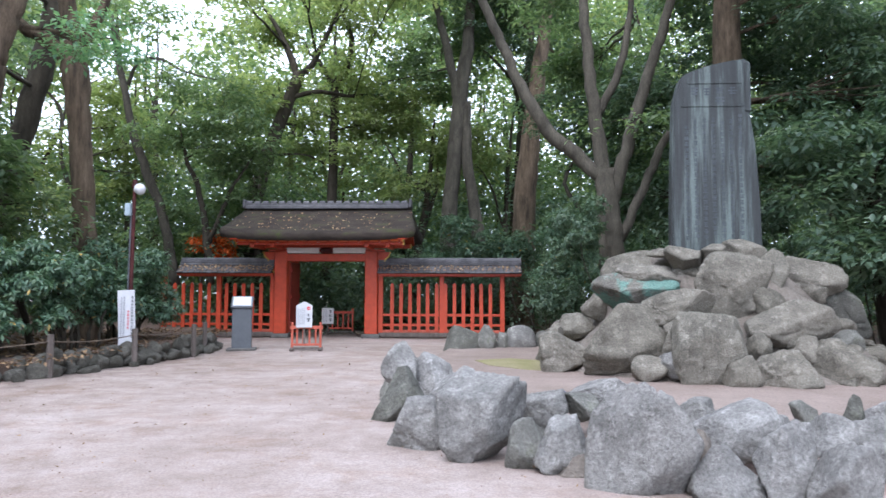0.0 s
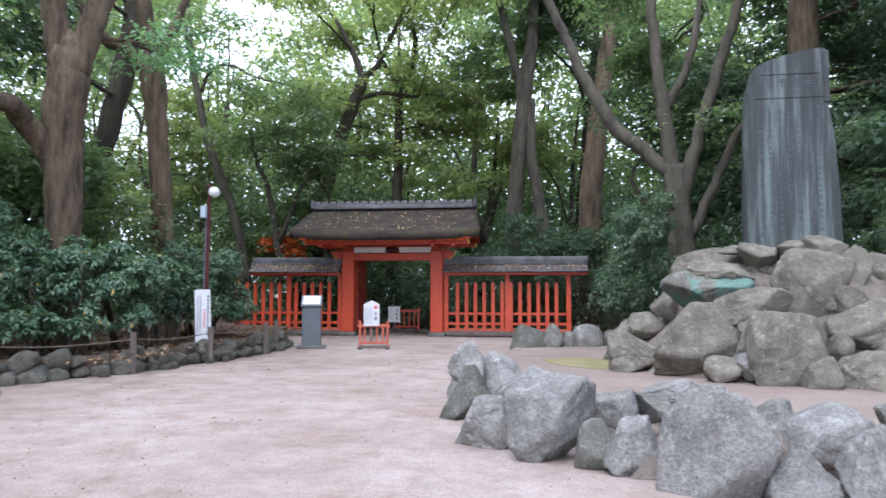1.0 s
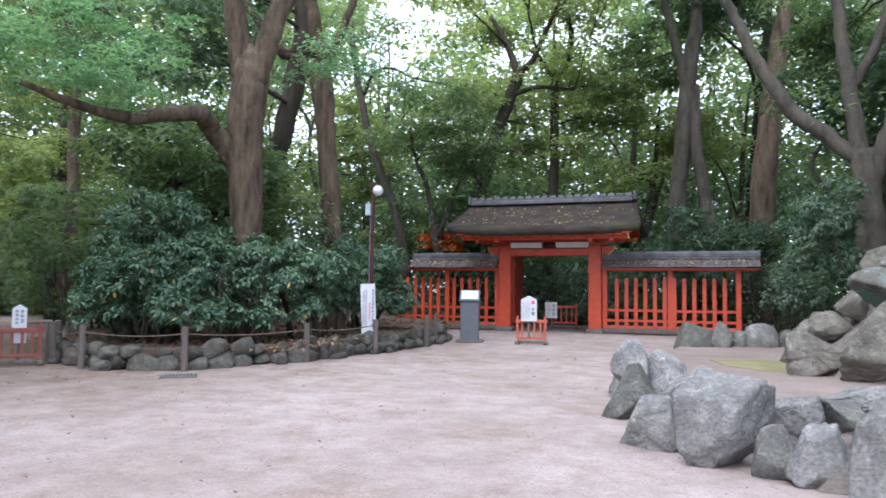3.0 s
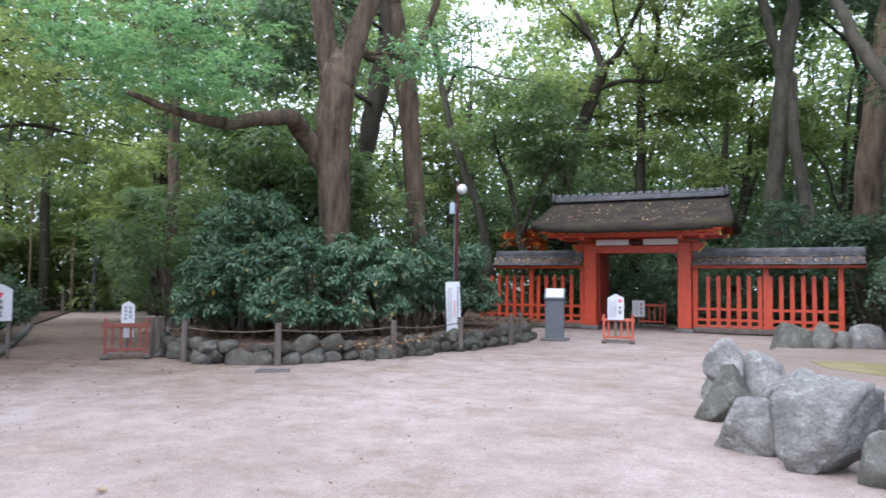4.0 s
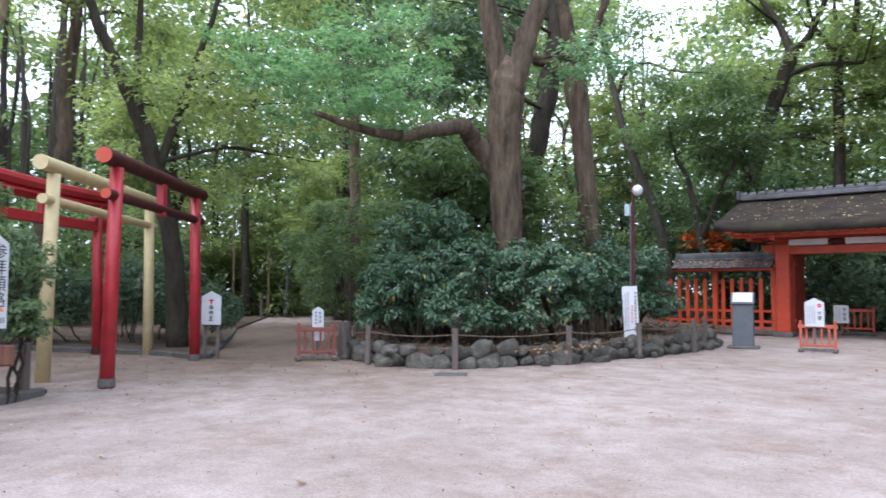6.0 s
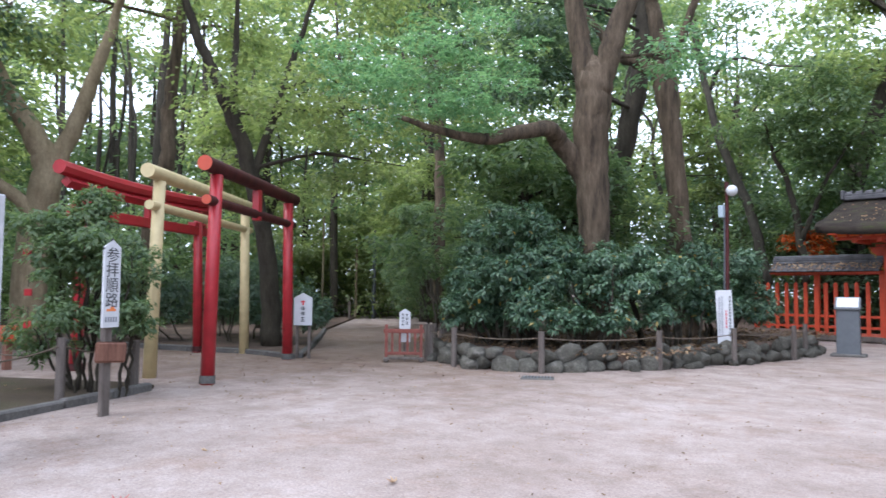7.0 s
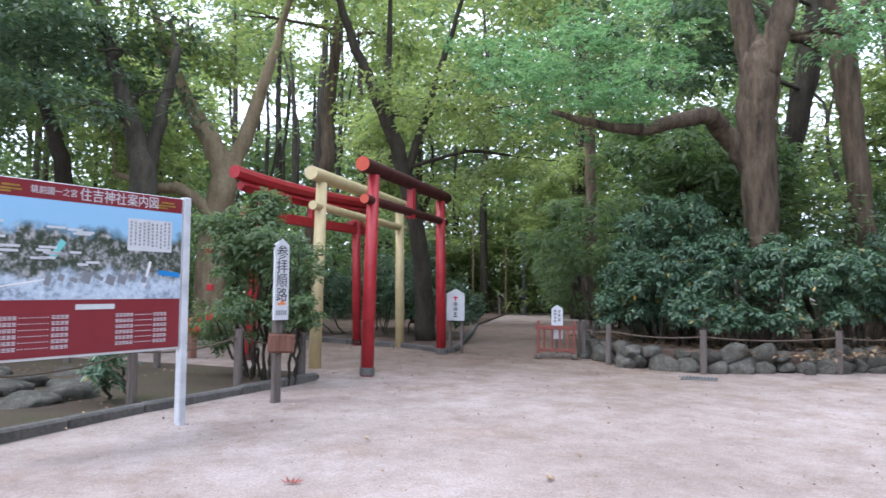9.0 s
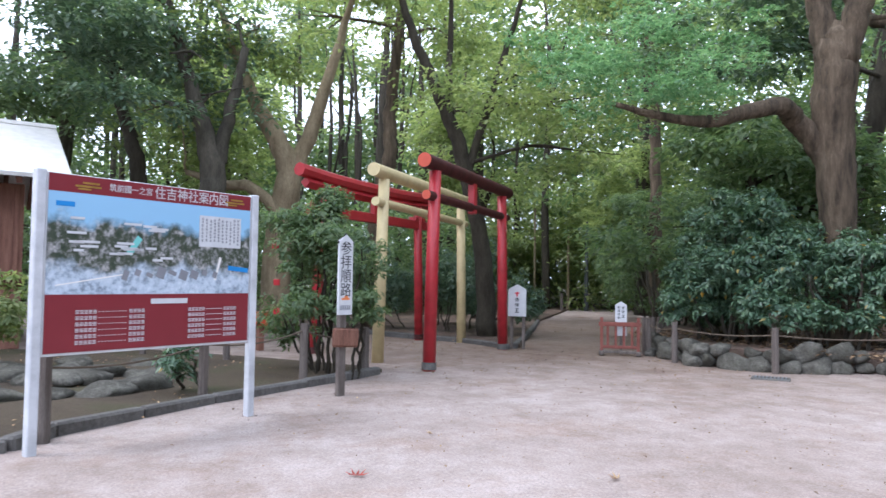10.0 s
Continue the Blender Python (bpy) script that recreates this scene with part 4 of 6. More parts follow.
for i, (x, y, z, sx, sy, sz, tilt, taper, skin) in enumerate(MOUND):
    boulder("mound_rock", (x - 0.008 * x, y - 0.12 * sy, z), (sx * 1.08, sy * 1.15, sz * 1.08), 1200 + i, SKIN[skin], 0, 0, 5 if sx > 0.7 and y < 12.3 else 4, tilt, taper, label=MOUND_WORDS[skin], category="rock", group="rocks of the mound")
# smaller stones bedded in the mortar
for i in range(34):
    a, t = g.uniform(math.pi * 0.98, math.pi * 2.02), g.uniform(0.04, 0.92)
    k = 0.95 - 0.62 * t ** 0.85
    q = g.uniform(0.14, 0.34)
    boulder("mound_rock", (4.7 + 2.95 * k * math.cos(a), 12.3 + 3.1 * k * math.sin(a), 1.85 * t), (q * g.uniform(0.9, 1.5), q, q * 0.85), 800 + i, M_ROCKB, g.uniform(0, 180), 0, 3, label="small brown-grey stone bedded in the mound", category="rock", group="rocks of the mound")


def mound_core():
    """Earth and mortar that fills the mound: uneven rings, narrower and steeper towards the top."""
    V, F, n, m = [], [], 96, 30
    for j in range(m):
        z = -0.1 + 2.0 * j / (m - 1)
        k = 1 - 0.66 * (max(z, 0) / 1.9) ** 0.85
        for i in range(n):
            a = 2 * math.pi * i / n
            V.append((4.65 + 2.72 * k * math.cos(a), 12.4 + 3.0 * k * math.sin(a), z))
    V = np.array(V)
    out = V - np.array([[4.7, 12.3, 0.4]])
    out /= np.linalg.norm(out, axis=1, keepdims=True)
    V += out * (0.07 * wave(V, 2.2, 5) + 0.07 * (0.4 - np.abs(wave(V, 4.5, 6))) + 0.03 * wave(V, 11, 7))[:, None]
    for j in range(m - 1):
        for i in range(n):
            F.append((j * n + i, j * n + (i + 1) % n, (j + 1) * n + (i + 1) % n, (j + 1) * n + i))
    F.append(tuple(range((m - 1) * n, m * n)))
    me = bpy.data.meshes.new("mound_core")
    me.from_pydata(V.tolist(), [], F)
    me.polygons.foreach_set("use_smooth", [True] * len(F))
    me.materials.append(M_MORTAR)
    tagged(new("mound_core", me), "packed earth and mortar core between the mound rocks", "rock")


mound_core()


def stone_slab():
    root = thing("stone_slab", (4.86, 12.55, 1.80), -4, label="tall dark slate memorial slab with chiselled writing on the mound", category="monument")
    out = [(-0.76, 0.0), (0.76, 0.0), (0.74, 1.0), (0.68, 2.0), (0.60, 2.55), (0.60, 2.75), (0.57, 3.50), (0.30, 3.47), (-0.05, 3.40), (-0.42, 3.28), (-0.56, 3.18), (-0.68, 2.75), (-0.72, 1.8)]
    bm = bmesh.new()
    f = bm.faces.new([bm.verts.new((x, -0.14, z)) for x, z in out])
    ex = bmesh.ops.extrude_face_region(bm, geom=[f])
    bmesh.ops.translate(bm, vec=(0, 0.28, 0), verts=[v for v in ex["geom"] if isinstance(v, bmesh.types.BMVert)])
    bmesh.ops.recalc_face_normals(bm, faces=bm.faces)
    bmesh.ops.bevel(bm, geom=list(bm.edges), offset=0.03, segments=2, affect="EDGES")
    slab = part("slab", bm, M_SLATE, root)
    # header panel cut round with a raised border
    part("border", boxes(((0, -0.142, 2.68), (1.10, 0.02, 0.03)), ((0.02, -0.142, 3.08), (0.90, 0.02, 0.03)), ((-0.50, -0.142, 2.86), (0.03, 0.02, 0.34)), ((0.47, -0.142, 2.88), (0.03, 0.02, 0.38))), M_SLATE, slab)
    glyph_bars(slab, -0.44, 0.42, 2.72, 3.02, 4, -0.144, M_CARVED, "carved_title", 21, 0.75)
    glyph_bars(slab, -0.55, 0.50, 0.35, 2.55, 7, -0.1415, M_CARVED, "carved_writing", 22, 0.55)
    part("worn_corner", box(bmesh.new(), (0.56, -0.11, 3.0), (0.12, 0.1, 0.9), bev=0.03), M_SLATE, slab)


stone_slab()


# ---------- low stone wall, stakes and rope round the shrub island ----------
WALL = [(-9.3, 9.25), (-8.5, 8.86), (-7.6, 8.48), (-6.35, 9.0), (-5.49, 10.6), (-5.38, 11.6), (-5.08, 12.6), (-4.82, 14.5), (-4.95, 16.05), (-5.5, 17.6)]


def stone_wall():
    root = thing("retaining_wall", label="low dry wall of mossy rounded stones round the shrubs", category="wall", kind="structure")
    shapes = []
    for k in range(9):
        me = rock_mesh((0.40, 0.34, 0.30), 200 + k, 3, 12)
        me.materials.append(M_WALLSTONE)
        shapes.append(me)
    rng = random.Random(8)
    for row, (z, sc, step) in enumerate(((0.06, 1.0, 0.37), (0.22, 0.85, 0.40), (0.03, 0.6, 0.55))):
        for x, y, a in along(WALL, lambda: step * rng.uniform(0.75, 1.2)):
            if row == 2 and rng.random() < 0.5:
                continue
            s = sc * rng.uniform(0.65, 1.45)
            o = new("stone", rng.choice(shapes))
            o.parent = root
            off = 0.04 + 0.05 * row if row < 2 else -0.16
            nx, ny = -math.sin(radians(a)), math.cos(radians(a))
            m = pose(x + nx * off, y + ny * off, z + rng.uniform(-0.03, 0.03), rng.uniform(-12, 12), rng.uniform(-12, 12), a + rng.uniform(-20, 20))
            o.matrix_basis = m @ Matrix.Diagonal((s * rng.uniform(0.85, 1.25), s * 0.8, s * rng.uniform(0.85, 1.1), 1))


stone_wall()


def stake(x, y, h, r=0.05, z=0.0, lean=0.0):
    s = thing("stake", (x, y, z), random.uniform(0, 90), label="weathered grey wooden stake holding the rope", category="post", group="rope stakes")
    part("shaft", tube(bmesh.new(), [(0, 0, -0.1), (0, 0, h * 0.5), (lean, 0, h)], [r, r * 0.98, r * 0.93], 9, True, 0.05, int(x * 10)), M_WOODGREY, s)
    return (x + lean, y, z + h)


def rope_line(tops, drop=0.10, sag=0.05):
    for (x0, y0, z0), (x1, y1, z1) in zip(tops, tops[1:]):
        pts = [(x0 + (x1 - x0) * t / 8, y0 + (y1 - y0) * t / 8, z0 - drop + (z1 - z0) * t / 8 - sag * 4 * (t / 8) * (1 - t / 8)) for t in range(9)]
        r = part("rope", tube(bmesh.new(), pts, [0.009] * 9, 5), M_ROPE)
        tagged(r, "thin brown rope slung between wooden stakes", "rope")


tops = [stake(x, y, 0.62) for x, y in ((-9.25, 9.3), (-9.12, 8.98), (-8.9, 8.85), (-8.0, 8.52), (-6.42, 8.78), (-5.42, 10.5), (-5.02, 12.35), (-4.72, 14.3), (-4.85, 15.3))]
rope_line(tops)
tops = [stake(x, y, 0.55) for x, y in ((-10.2, 10.4), (-11.6, 11.9), (-13.4, 13.8), (-16, 16.5))]
rope_line(tops)
# rope fence along the far end of the path
tops = [stake(x, y, 0.75, 0.06) for x, y in ((-21.5, 15.6), (-23.2, 18), (-24.6, 20.4), (-25.2, 22.6), (-24.6, 25))]
rope_line(tops)


# ---------- barrier and signs at the woodland path ----------
barrier((-9.1, 8.4, 0), 48, 0.66, 0.60, "faded vermilion slatted barrier stand at the woodland path", M_REDOLD)
s3 = thing("notice_board", (-9.14, 8.46, 0.32), 48, label="small white peaked notice behind the barrier stand", category="sign")
p = part("panel", peaked(0.19, 0.58, 0.06, 0.022), M_WHITE, s3)
glyph_bars(p, -0.07, 0.07, 0.28, 0.5, 2, -0.012, M_INK, seed=31, fill=0.8)
part("prop", box(bmesh.new(), (0, 0.03, 0.0), (0.04, 0.03, 0.64)), M_WOODGREY, s3)
s4 = thing("notice_board", (-10.72, 7.42, 0), 42, label="white peaked wooden notice with a red mark on two posts", category="sign")
for s in (-1, 1):
    part("leg", box(bmesh.new(), (s * 0.11, 0.03, 0.42), (0.05, 0.05, 0.88)), M_WOODGREY, s4)
p = part("panel", peaked(0.33, 0.58, 0.09, 0.03), M_WHITE, s4, at=pose(0, -0.015, 0.58))
glyph_bars(p, -0.05, 0.05, 0.10, 0.34, 1, -0.017, M_INK, seed=32, fill=0.9)
part("red_mark", boxes(((0, -0.0165, 0.42), (0.09, 0.003, 0.02)), ((0, -0.0165, 0.40), (0.03, 0.003, 0.08))), M_REDINK, p, "red mark")


# ---------- three torii ----------
def torii(name, a, b, h, kind, label):
    """a, b: feet of the two pillars. The pillars lean inwards."""
    a, b = Vector((*a, 0)), Vector((*b, 0))
    mid = (a + b) / 2
    ang = math.degrees(math.atan2(b.y - a.y, b.x - a.x))
    W = (b - a).length
    t = thing(name, tuple(mid), ang, label=label, category="torii gate")
    main = M_CREAM if kind == "cream" else M_TORII
    beam = {"cream": M_CREAM, "worn": M_TORIIDARK, "red": M_TORII}[kind]
    r = 0.09
    for s in (-1, 1):
        p = part("pillar", tube(bmesh.new(), [(s * W / 2, 0, -0.05), (s * (W / 2 - 0.06), 0, h * 0.5), (s * (W / 2 - 0.13), 0, h - 0.1)], [r, r * 0.97, r * 0.92], 20), main, t, smooth=True)
        if kind != "cream":
            part("pillar_foot", tube(bmesh.new(), [(s * W / 2, 0, 0.0), (s * (W / 2 - 0.004), 0, 0.10)], [r + 0.012, r + 0.010], 20), M_KERB if kind == "worn" else M_TORIIDARK, p, "grey scuffed foot")
    top = W / 2 - 0.13
    if kind == "red":
        L = top + 0.62
        # curved top beam with a square lower beam
        pts = [(L * u, 0, h + 0.02 + 0.07 * abs(u) ** 2.5) for u in (-1, -0.75, -0.5, -0.25, 0, 0.25, 0.5, 0.75, 1)]
        part("top_beam", tube(bmesh.new(), pts, [0.11] * 9, 8), beam, t)
        pts = [(L * 0.93 * u, 0, h - 0.15 + 0.05 * abs(u) ** 2.5) for u in (-1, -0.5, 0, 0.5, 1)]
        part("second_beam", tube(bmesh.new(), pts, [0.09] * 5, 4), beam, t)
        part("tie_beam", box(bmesh.new(), (0, 0, h - 0.52), (2 * top + 0.75, 0.12, 0.17), bev=0.01), main, t)
        for s in (-1, 1):
            for q in (-1, 1):
                part("wedge", box(bmesh.new(), (s * top + q * 0.15, 0, h - 0.40), (0.13, 0.17, 0.08), bev=0.01), main, t)
        part("centre_strut", box(bmesh.new(), (0, 0, h - 0.32), (0.17, 0.09, 0.3)), main, t)
    else:
        L = top + 0.38
        tb = part("top_beam", tube(bmesh.new(), [(-L, 0, h), (L, 0, h)], [0.10, 0.10], 20), beam, t)
        tie = part("tie_beam", tube(bmesh.new(), [(-top - 0.30, 0, h - 0.46), (top + 0.30, 0, h - 0.46)], [0.066, 0.066], 18), beam, t)
        if kind == "worn":
            for s in (-1, 1):
                part("end_face", tube(bmesh.new(), [(s * L, 0, h), (s * (L + 0.006), 0, h)], [0.098, 0.098], 20), M_TORIIEND, tb, "orange-red end face")
                part("end_face", tube(bmesh.new(), [(s * (top + 0.30), 0, h - 0.46), (s * (top + 0.306), 0, h - 0.46)], [0.064, 0.064], 18), M_TORIIEND, tie, "orange-red end face")
            part("centre_strut", box(bmesh.new(), (0, 0, h - 0.28), (0.14, 0.11, 0.56), bev=0.01), M_TORII, t, "bright red centre strut")
    return t


torii("torii", (-8.55, 4.52), (-10.68, 7.08), 2.83, "worn", "red log torii with weathered dark top beams")
torii("torii", (-9.63, 4.22), (-12.25, 7.12), 2.82, "cream", "cream painted round-log torii standing behind a red one")
torii("torii", (-11.15, 3.75), (-13.15, 6.62), 2.86, "red", "glossy crimson torii with curved top beam and wedges")


# ---------- map board, route sign, kerb stakes ----------
board = thing("map_board", (-5.90, 0.755, 0), 115.0, label="large shrine guide map board on two white posts", category="sign board")


def map_board():
    W, z0, z1 = 1.86, 0.66, 1.95
    for s in (-1, 1):
        part("post", box(bmesh.new(), (s * 0.91, 0, 0.95), (0.07, 0.07, 2.0), bev=0.008), M_POST, board)
    pan = part("panel", box(bmesh.new(), (0, 0.0, (z0 + z1) / 2), (W, 0.035, z1 - z0), bev=0.004), M_WHITE, board, "white edged panel", at=pose(0, 0, -0.015) @ Matrix.Diagonal((0.938, 1, 1, 1)))
    part("header", box(bmesh.new(), (0, -0.02, 1.882), (W - 0.03, 0.004, 0.125)), M_MAROON, pan, "maroon title strip")
    part("legend_ground", box(bmesh.new(), (0, -0.02, 0.885), (W - 0.03, 0.004, 0.41)), M_MAROON, pan, "maroon legend field")
    pic = part("map_picture", box(bmesh.new(), (0, -0.02, 1.456), (W - 0.03, 0.004, 0.728)), M_MAP, pan, "printed aerial map picture")
    front = pose(0, 0, 0, 90, 0, 0)
    words("住吉神社案内図", pan, 0.105, M_WHITE, pose(0.30, -0.0235, 1.878) @ front, "title")
    words("筑前國一之宮", pan, 0.062, M_WHITE, pose(-0.27, -0.0235, 1.880) @ front, "title")
    for s in (-0.62, 0.74):
        part("cloud_mark", boxes(((s, -0.0235, 1.871), (0.2, 0.002, 0.014)), ((s + 0.02, -0.0235, 1.896), (0.13, 0.002, 0.014)), ((s - 0.03, -0.0235, 1.851), (0.1, 0.002, 0.012))), M_GOLD, pan, "gold cloud mark")
    part("legend_title", box(bmesh.new(), (0.10, -0.0235, 1.035), (0.34, 0.002, 0.04)), M_WHITE, pan, "white legend title bar")
    for col, (xa, xb, xc, n) in enumerate(((-0.69, -0.52, -0.12, 6), (0.28, 0.45, 0.78, 6))):
        for i in range(n):
            z = 0.965 - i * 0.044
            bm = bmesh.new()
            for k in range(5):
                w = (xb - xa) / 5
                for q in (0, 1, 2):
                    box(bm, (xa + w * (k + 0.5), -0.0235, z + (q - 1) * 0.010), (w * 0.8, 0.002, 0.005))
            for k in range(9):
                box(bm, (xb + 0.02 + (xc - xb - 0.16) * k / 9, -0.0235, z), (0.016, 0.002, 0.004))
            for k in range(4):
                w = 0.14 / 4
                for q in (0, 1, 2):
                    box(bm, (xc - 0.14 + w * (k + 0.5), -0.0235, z + (q - 1) * 0.010), (w * 0.8, 0.002, 0.005))
            tagged(part("legend_row", bm, M_WHITE, pan, "row of white writing"), kind="stuff")
    txt = part("text_box", box(bmesh.new(), (0.59, -0.0235, 1.61), (0.44, 0.002, 0.26)), M_WHITE, pic, "white text box")
    glyph_bars(txt, 0.38, 0.80, 1.50, 1.73, 10, -0.0255, M_GREYINK, seed=41, fill=0.55)
    part("corner_tag", box(bmesh.new(), (-0.79, -0.0235, 1.735), (0.14, 0.002, 0.035)), M_BLUE, pic, "blue tag")
    part("blue_pond", box(bmesh.new(), (0.79, -0.0235, 1.30), (0.22, 0.002, 0.04), Euler((0, radians(5), 0)).to_matrix()), M_BLUE, pic, "blue printed roof")
    bm = box(bmesh.new(), (0.57, -0.0235, 1.30), (0.022, 0.002, 0.20), Euler((0, radians(16), 0)).to_matrix())
    part("street", bm, M_PLASTER, pic, "pale printed avenue")
    part("street", box(bmesh.new(), (-0.56, -0.0235, 1.20), (0.58, 0.002, 0.009), Euler((0, radians(-9), 0)).to_matrix()), M_PLASTER, pic, "pale printed road")
    rng = random.Random(4)
    bm = bmesh.new()
    for i in range(22):
        w = rng.uniform(0.06, 0.16)
        x, z = rng.uniform(-0.78, 0.15), rng.uniform(1.34, 1.66)
        box(bm, (x, -0.0255, z), (w, 0.002, 0.018))
    tagged(part("place_labels", bm, M_WHITE, pic, "white place name bars"), kind="stuff")
    part("teal_roof", box(bmesh.new(), (-0.23, -0.0236, 1.46), (0.05, 0.002, 0.16), Euler((0, radians(35), 0)).to_matrix()), M_TEAL, pic, "teal printed roof")
    bm = bmesh.new()
    for i in range(9):
        x = -0.3 + i * 0.105
        box(bm, (x, -0.0236, 1.25 + rng.uniform(-0.02, 0.02)), (rng.uniform(0.04, 0.08), 0.002, rng.uniform(0.03, 0.09)), Euler((0, radians(20), 0)).to_matrix())
    tagged(part("printed_blocks", bm, M_GREYINK, pic, "grey printed buildings"), kind="stuff")


def map_build(nt, bsdf):
    v = coords(nt)
    sep = nt.nodes.new("ShaderNodeSeparateXYZ")
    nt.links.new(v, sep.inputs[0])
    n1 = noise_tex(nt, v, 3.2, 5, 0.6)
    n2 = noise_tex(nt, v, 17, 8, 0.7)
    add = nt.nodes.new("ShaderNodeMath")
    add.operation = "MULTIPLY_ADD"
    nt.links.new(n1, add.inputs[0])
    add.inputs[1].default_value = 0.45
    nt.links.new(sep.outputs["Z"], add.inputs[2])
    # printed bands: pale town below, dark wood in the middle, blue sky above
    land = ramp(nt, n2, [(0.30, (0.015, 0.03, 0.018)), (0.48, (0.05, 0.06, 0.04)), (0.56, (0.20, 0.20, 0.20)), (0.66, (0.42, 0.40, 0.38))])
    town = ramp(nt, n2, [(0.35, (0.16, 0.19, 0.23)), (0.5, (0.38, 0.44, 0.52)), (0.7, (0.54, 0.59, 0.65))])
    half = nt.nodes.new("ShaderNodeMath")
    half.operation = "MULTIPLY_ADD"
    half.inputs[1].default_value = 1.0
    half.inputs[2].default_value = -1.05
    nt.links.new(add.outputs[0], half.inputs[0])
    k1 = ramp(nt, half.outputs[0], [(0.42, (0, 0, 0)), (0.50, (1, 1, 1))])
    k2 = ramp(nt, half.outputs[0], [(0.74, (0, 0, 0)), (0.83, (1, 1, 1))])
    c = mixc(nt, k1, town, land)
    c = mixc(nt, k2, c, (0.25, 0.43, 0.61))
    nt.links.new(c, bsdf.inputs["Base Color"])
    bsdf.inputs["Roughness"].default_value = 0.35


M_MAP = mat("printed map", map_build)
M_BLUE = plain("blue print", (0.03, 0.20, 0.50), 0.4, 0.3, 0.05)
M_TEAL = plain("teal print", (0.18, 0.48, 0.46), 0.4, 0.3, 0.05)
map_board()

route = thing("route_sign", (-6.97, 2.70, 0), 112, label="narrow white route signpost with large black characters", category="sign post")
part("post", box(bmesh.new(), (0, 0.03, 0.78), (0.10, 0.06, 1.66), bev=0.01), M_WOODGREY, route)
p = part("panel", peaked(0.19, 0.84, 0.07, 0.025), M_WHITE, route, "white panel with dark edge", at=pose(0, -0.015, 0.84))
part("roof_edge", tube(bmesh.new(), [(-0.105, 0, 0.75), (0, 0, 0.845), (0.105, 0, 0.75)], [0.012] * 3, 5), M_INK, p)
for i, ch in enumerate("参拝順路"):
    words(ch, p, 0.155, M_INK, pose(0, -0.0135, 0.685 - i * 0.145) @ pose(0, 0, 0, 90), "character")
part("orange_mark", boxes(((0, -0.0135, 0.165), (0.11, 0.002, 0.022)), ((0.01, -0.0135, 0.185), (0.05, 0.002, 0.022))), M_ORINK, p, "orange mark")
part("small_writing", boxes(*[((-0.06 + 0.03 * i, -0.0135, 0.075), (0.02, 0.002, 0.05)) for i in range(5)]), M_GREYINK, p)
pl = part("plaque", box(bmesh.new(), (0.02, -0.02, 0.60), (0.36, 0.03, 0.20), Euler((0, radians(4), 0)).to_matrix(), 0.02), M_WOODBROWN, route, "worn brown wooden plaque")
tops = [stake(x, y, h, 0.05, 0.03) for x, y, h in ((-5.92, 0.00, 0.58), (-7.25, 1.35, 0.60), (-8.0, 2.6, 0.66), (-8.62, 3.62, 0.55))]
rope_line(tops, 0.08, 0.07)
st = [(-9.2, 3.0, 0.5), (-10.4, 2.2, 0.5), (-11.6, 1.2, 0.5)]
tops = [stake(x, y, h, 0.05, 0.03) for x, y, h in st]
rope_line(tops, 0.08, 0.07)


# ---------- trees ----------
def crown_blobs(tips, rng, size=(1.6, 0.9), n=3, up=0.6):
    out = []
    for x, y, z in tips:
        for _ in range(n):
            s = rng.uniform(0.7, 1.25)
            out.append((x + rng.uniform(-1.6, 1.6), y + rng.uniform(-1.6, 1.6), z + rng.uniform(-0.7, 1.0) + up, size[0] * s, size[0] * s * rng.uniform(0.8, 1.2), size[1] * s))
    return out


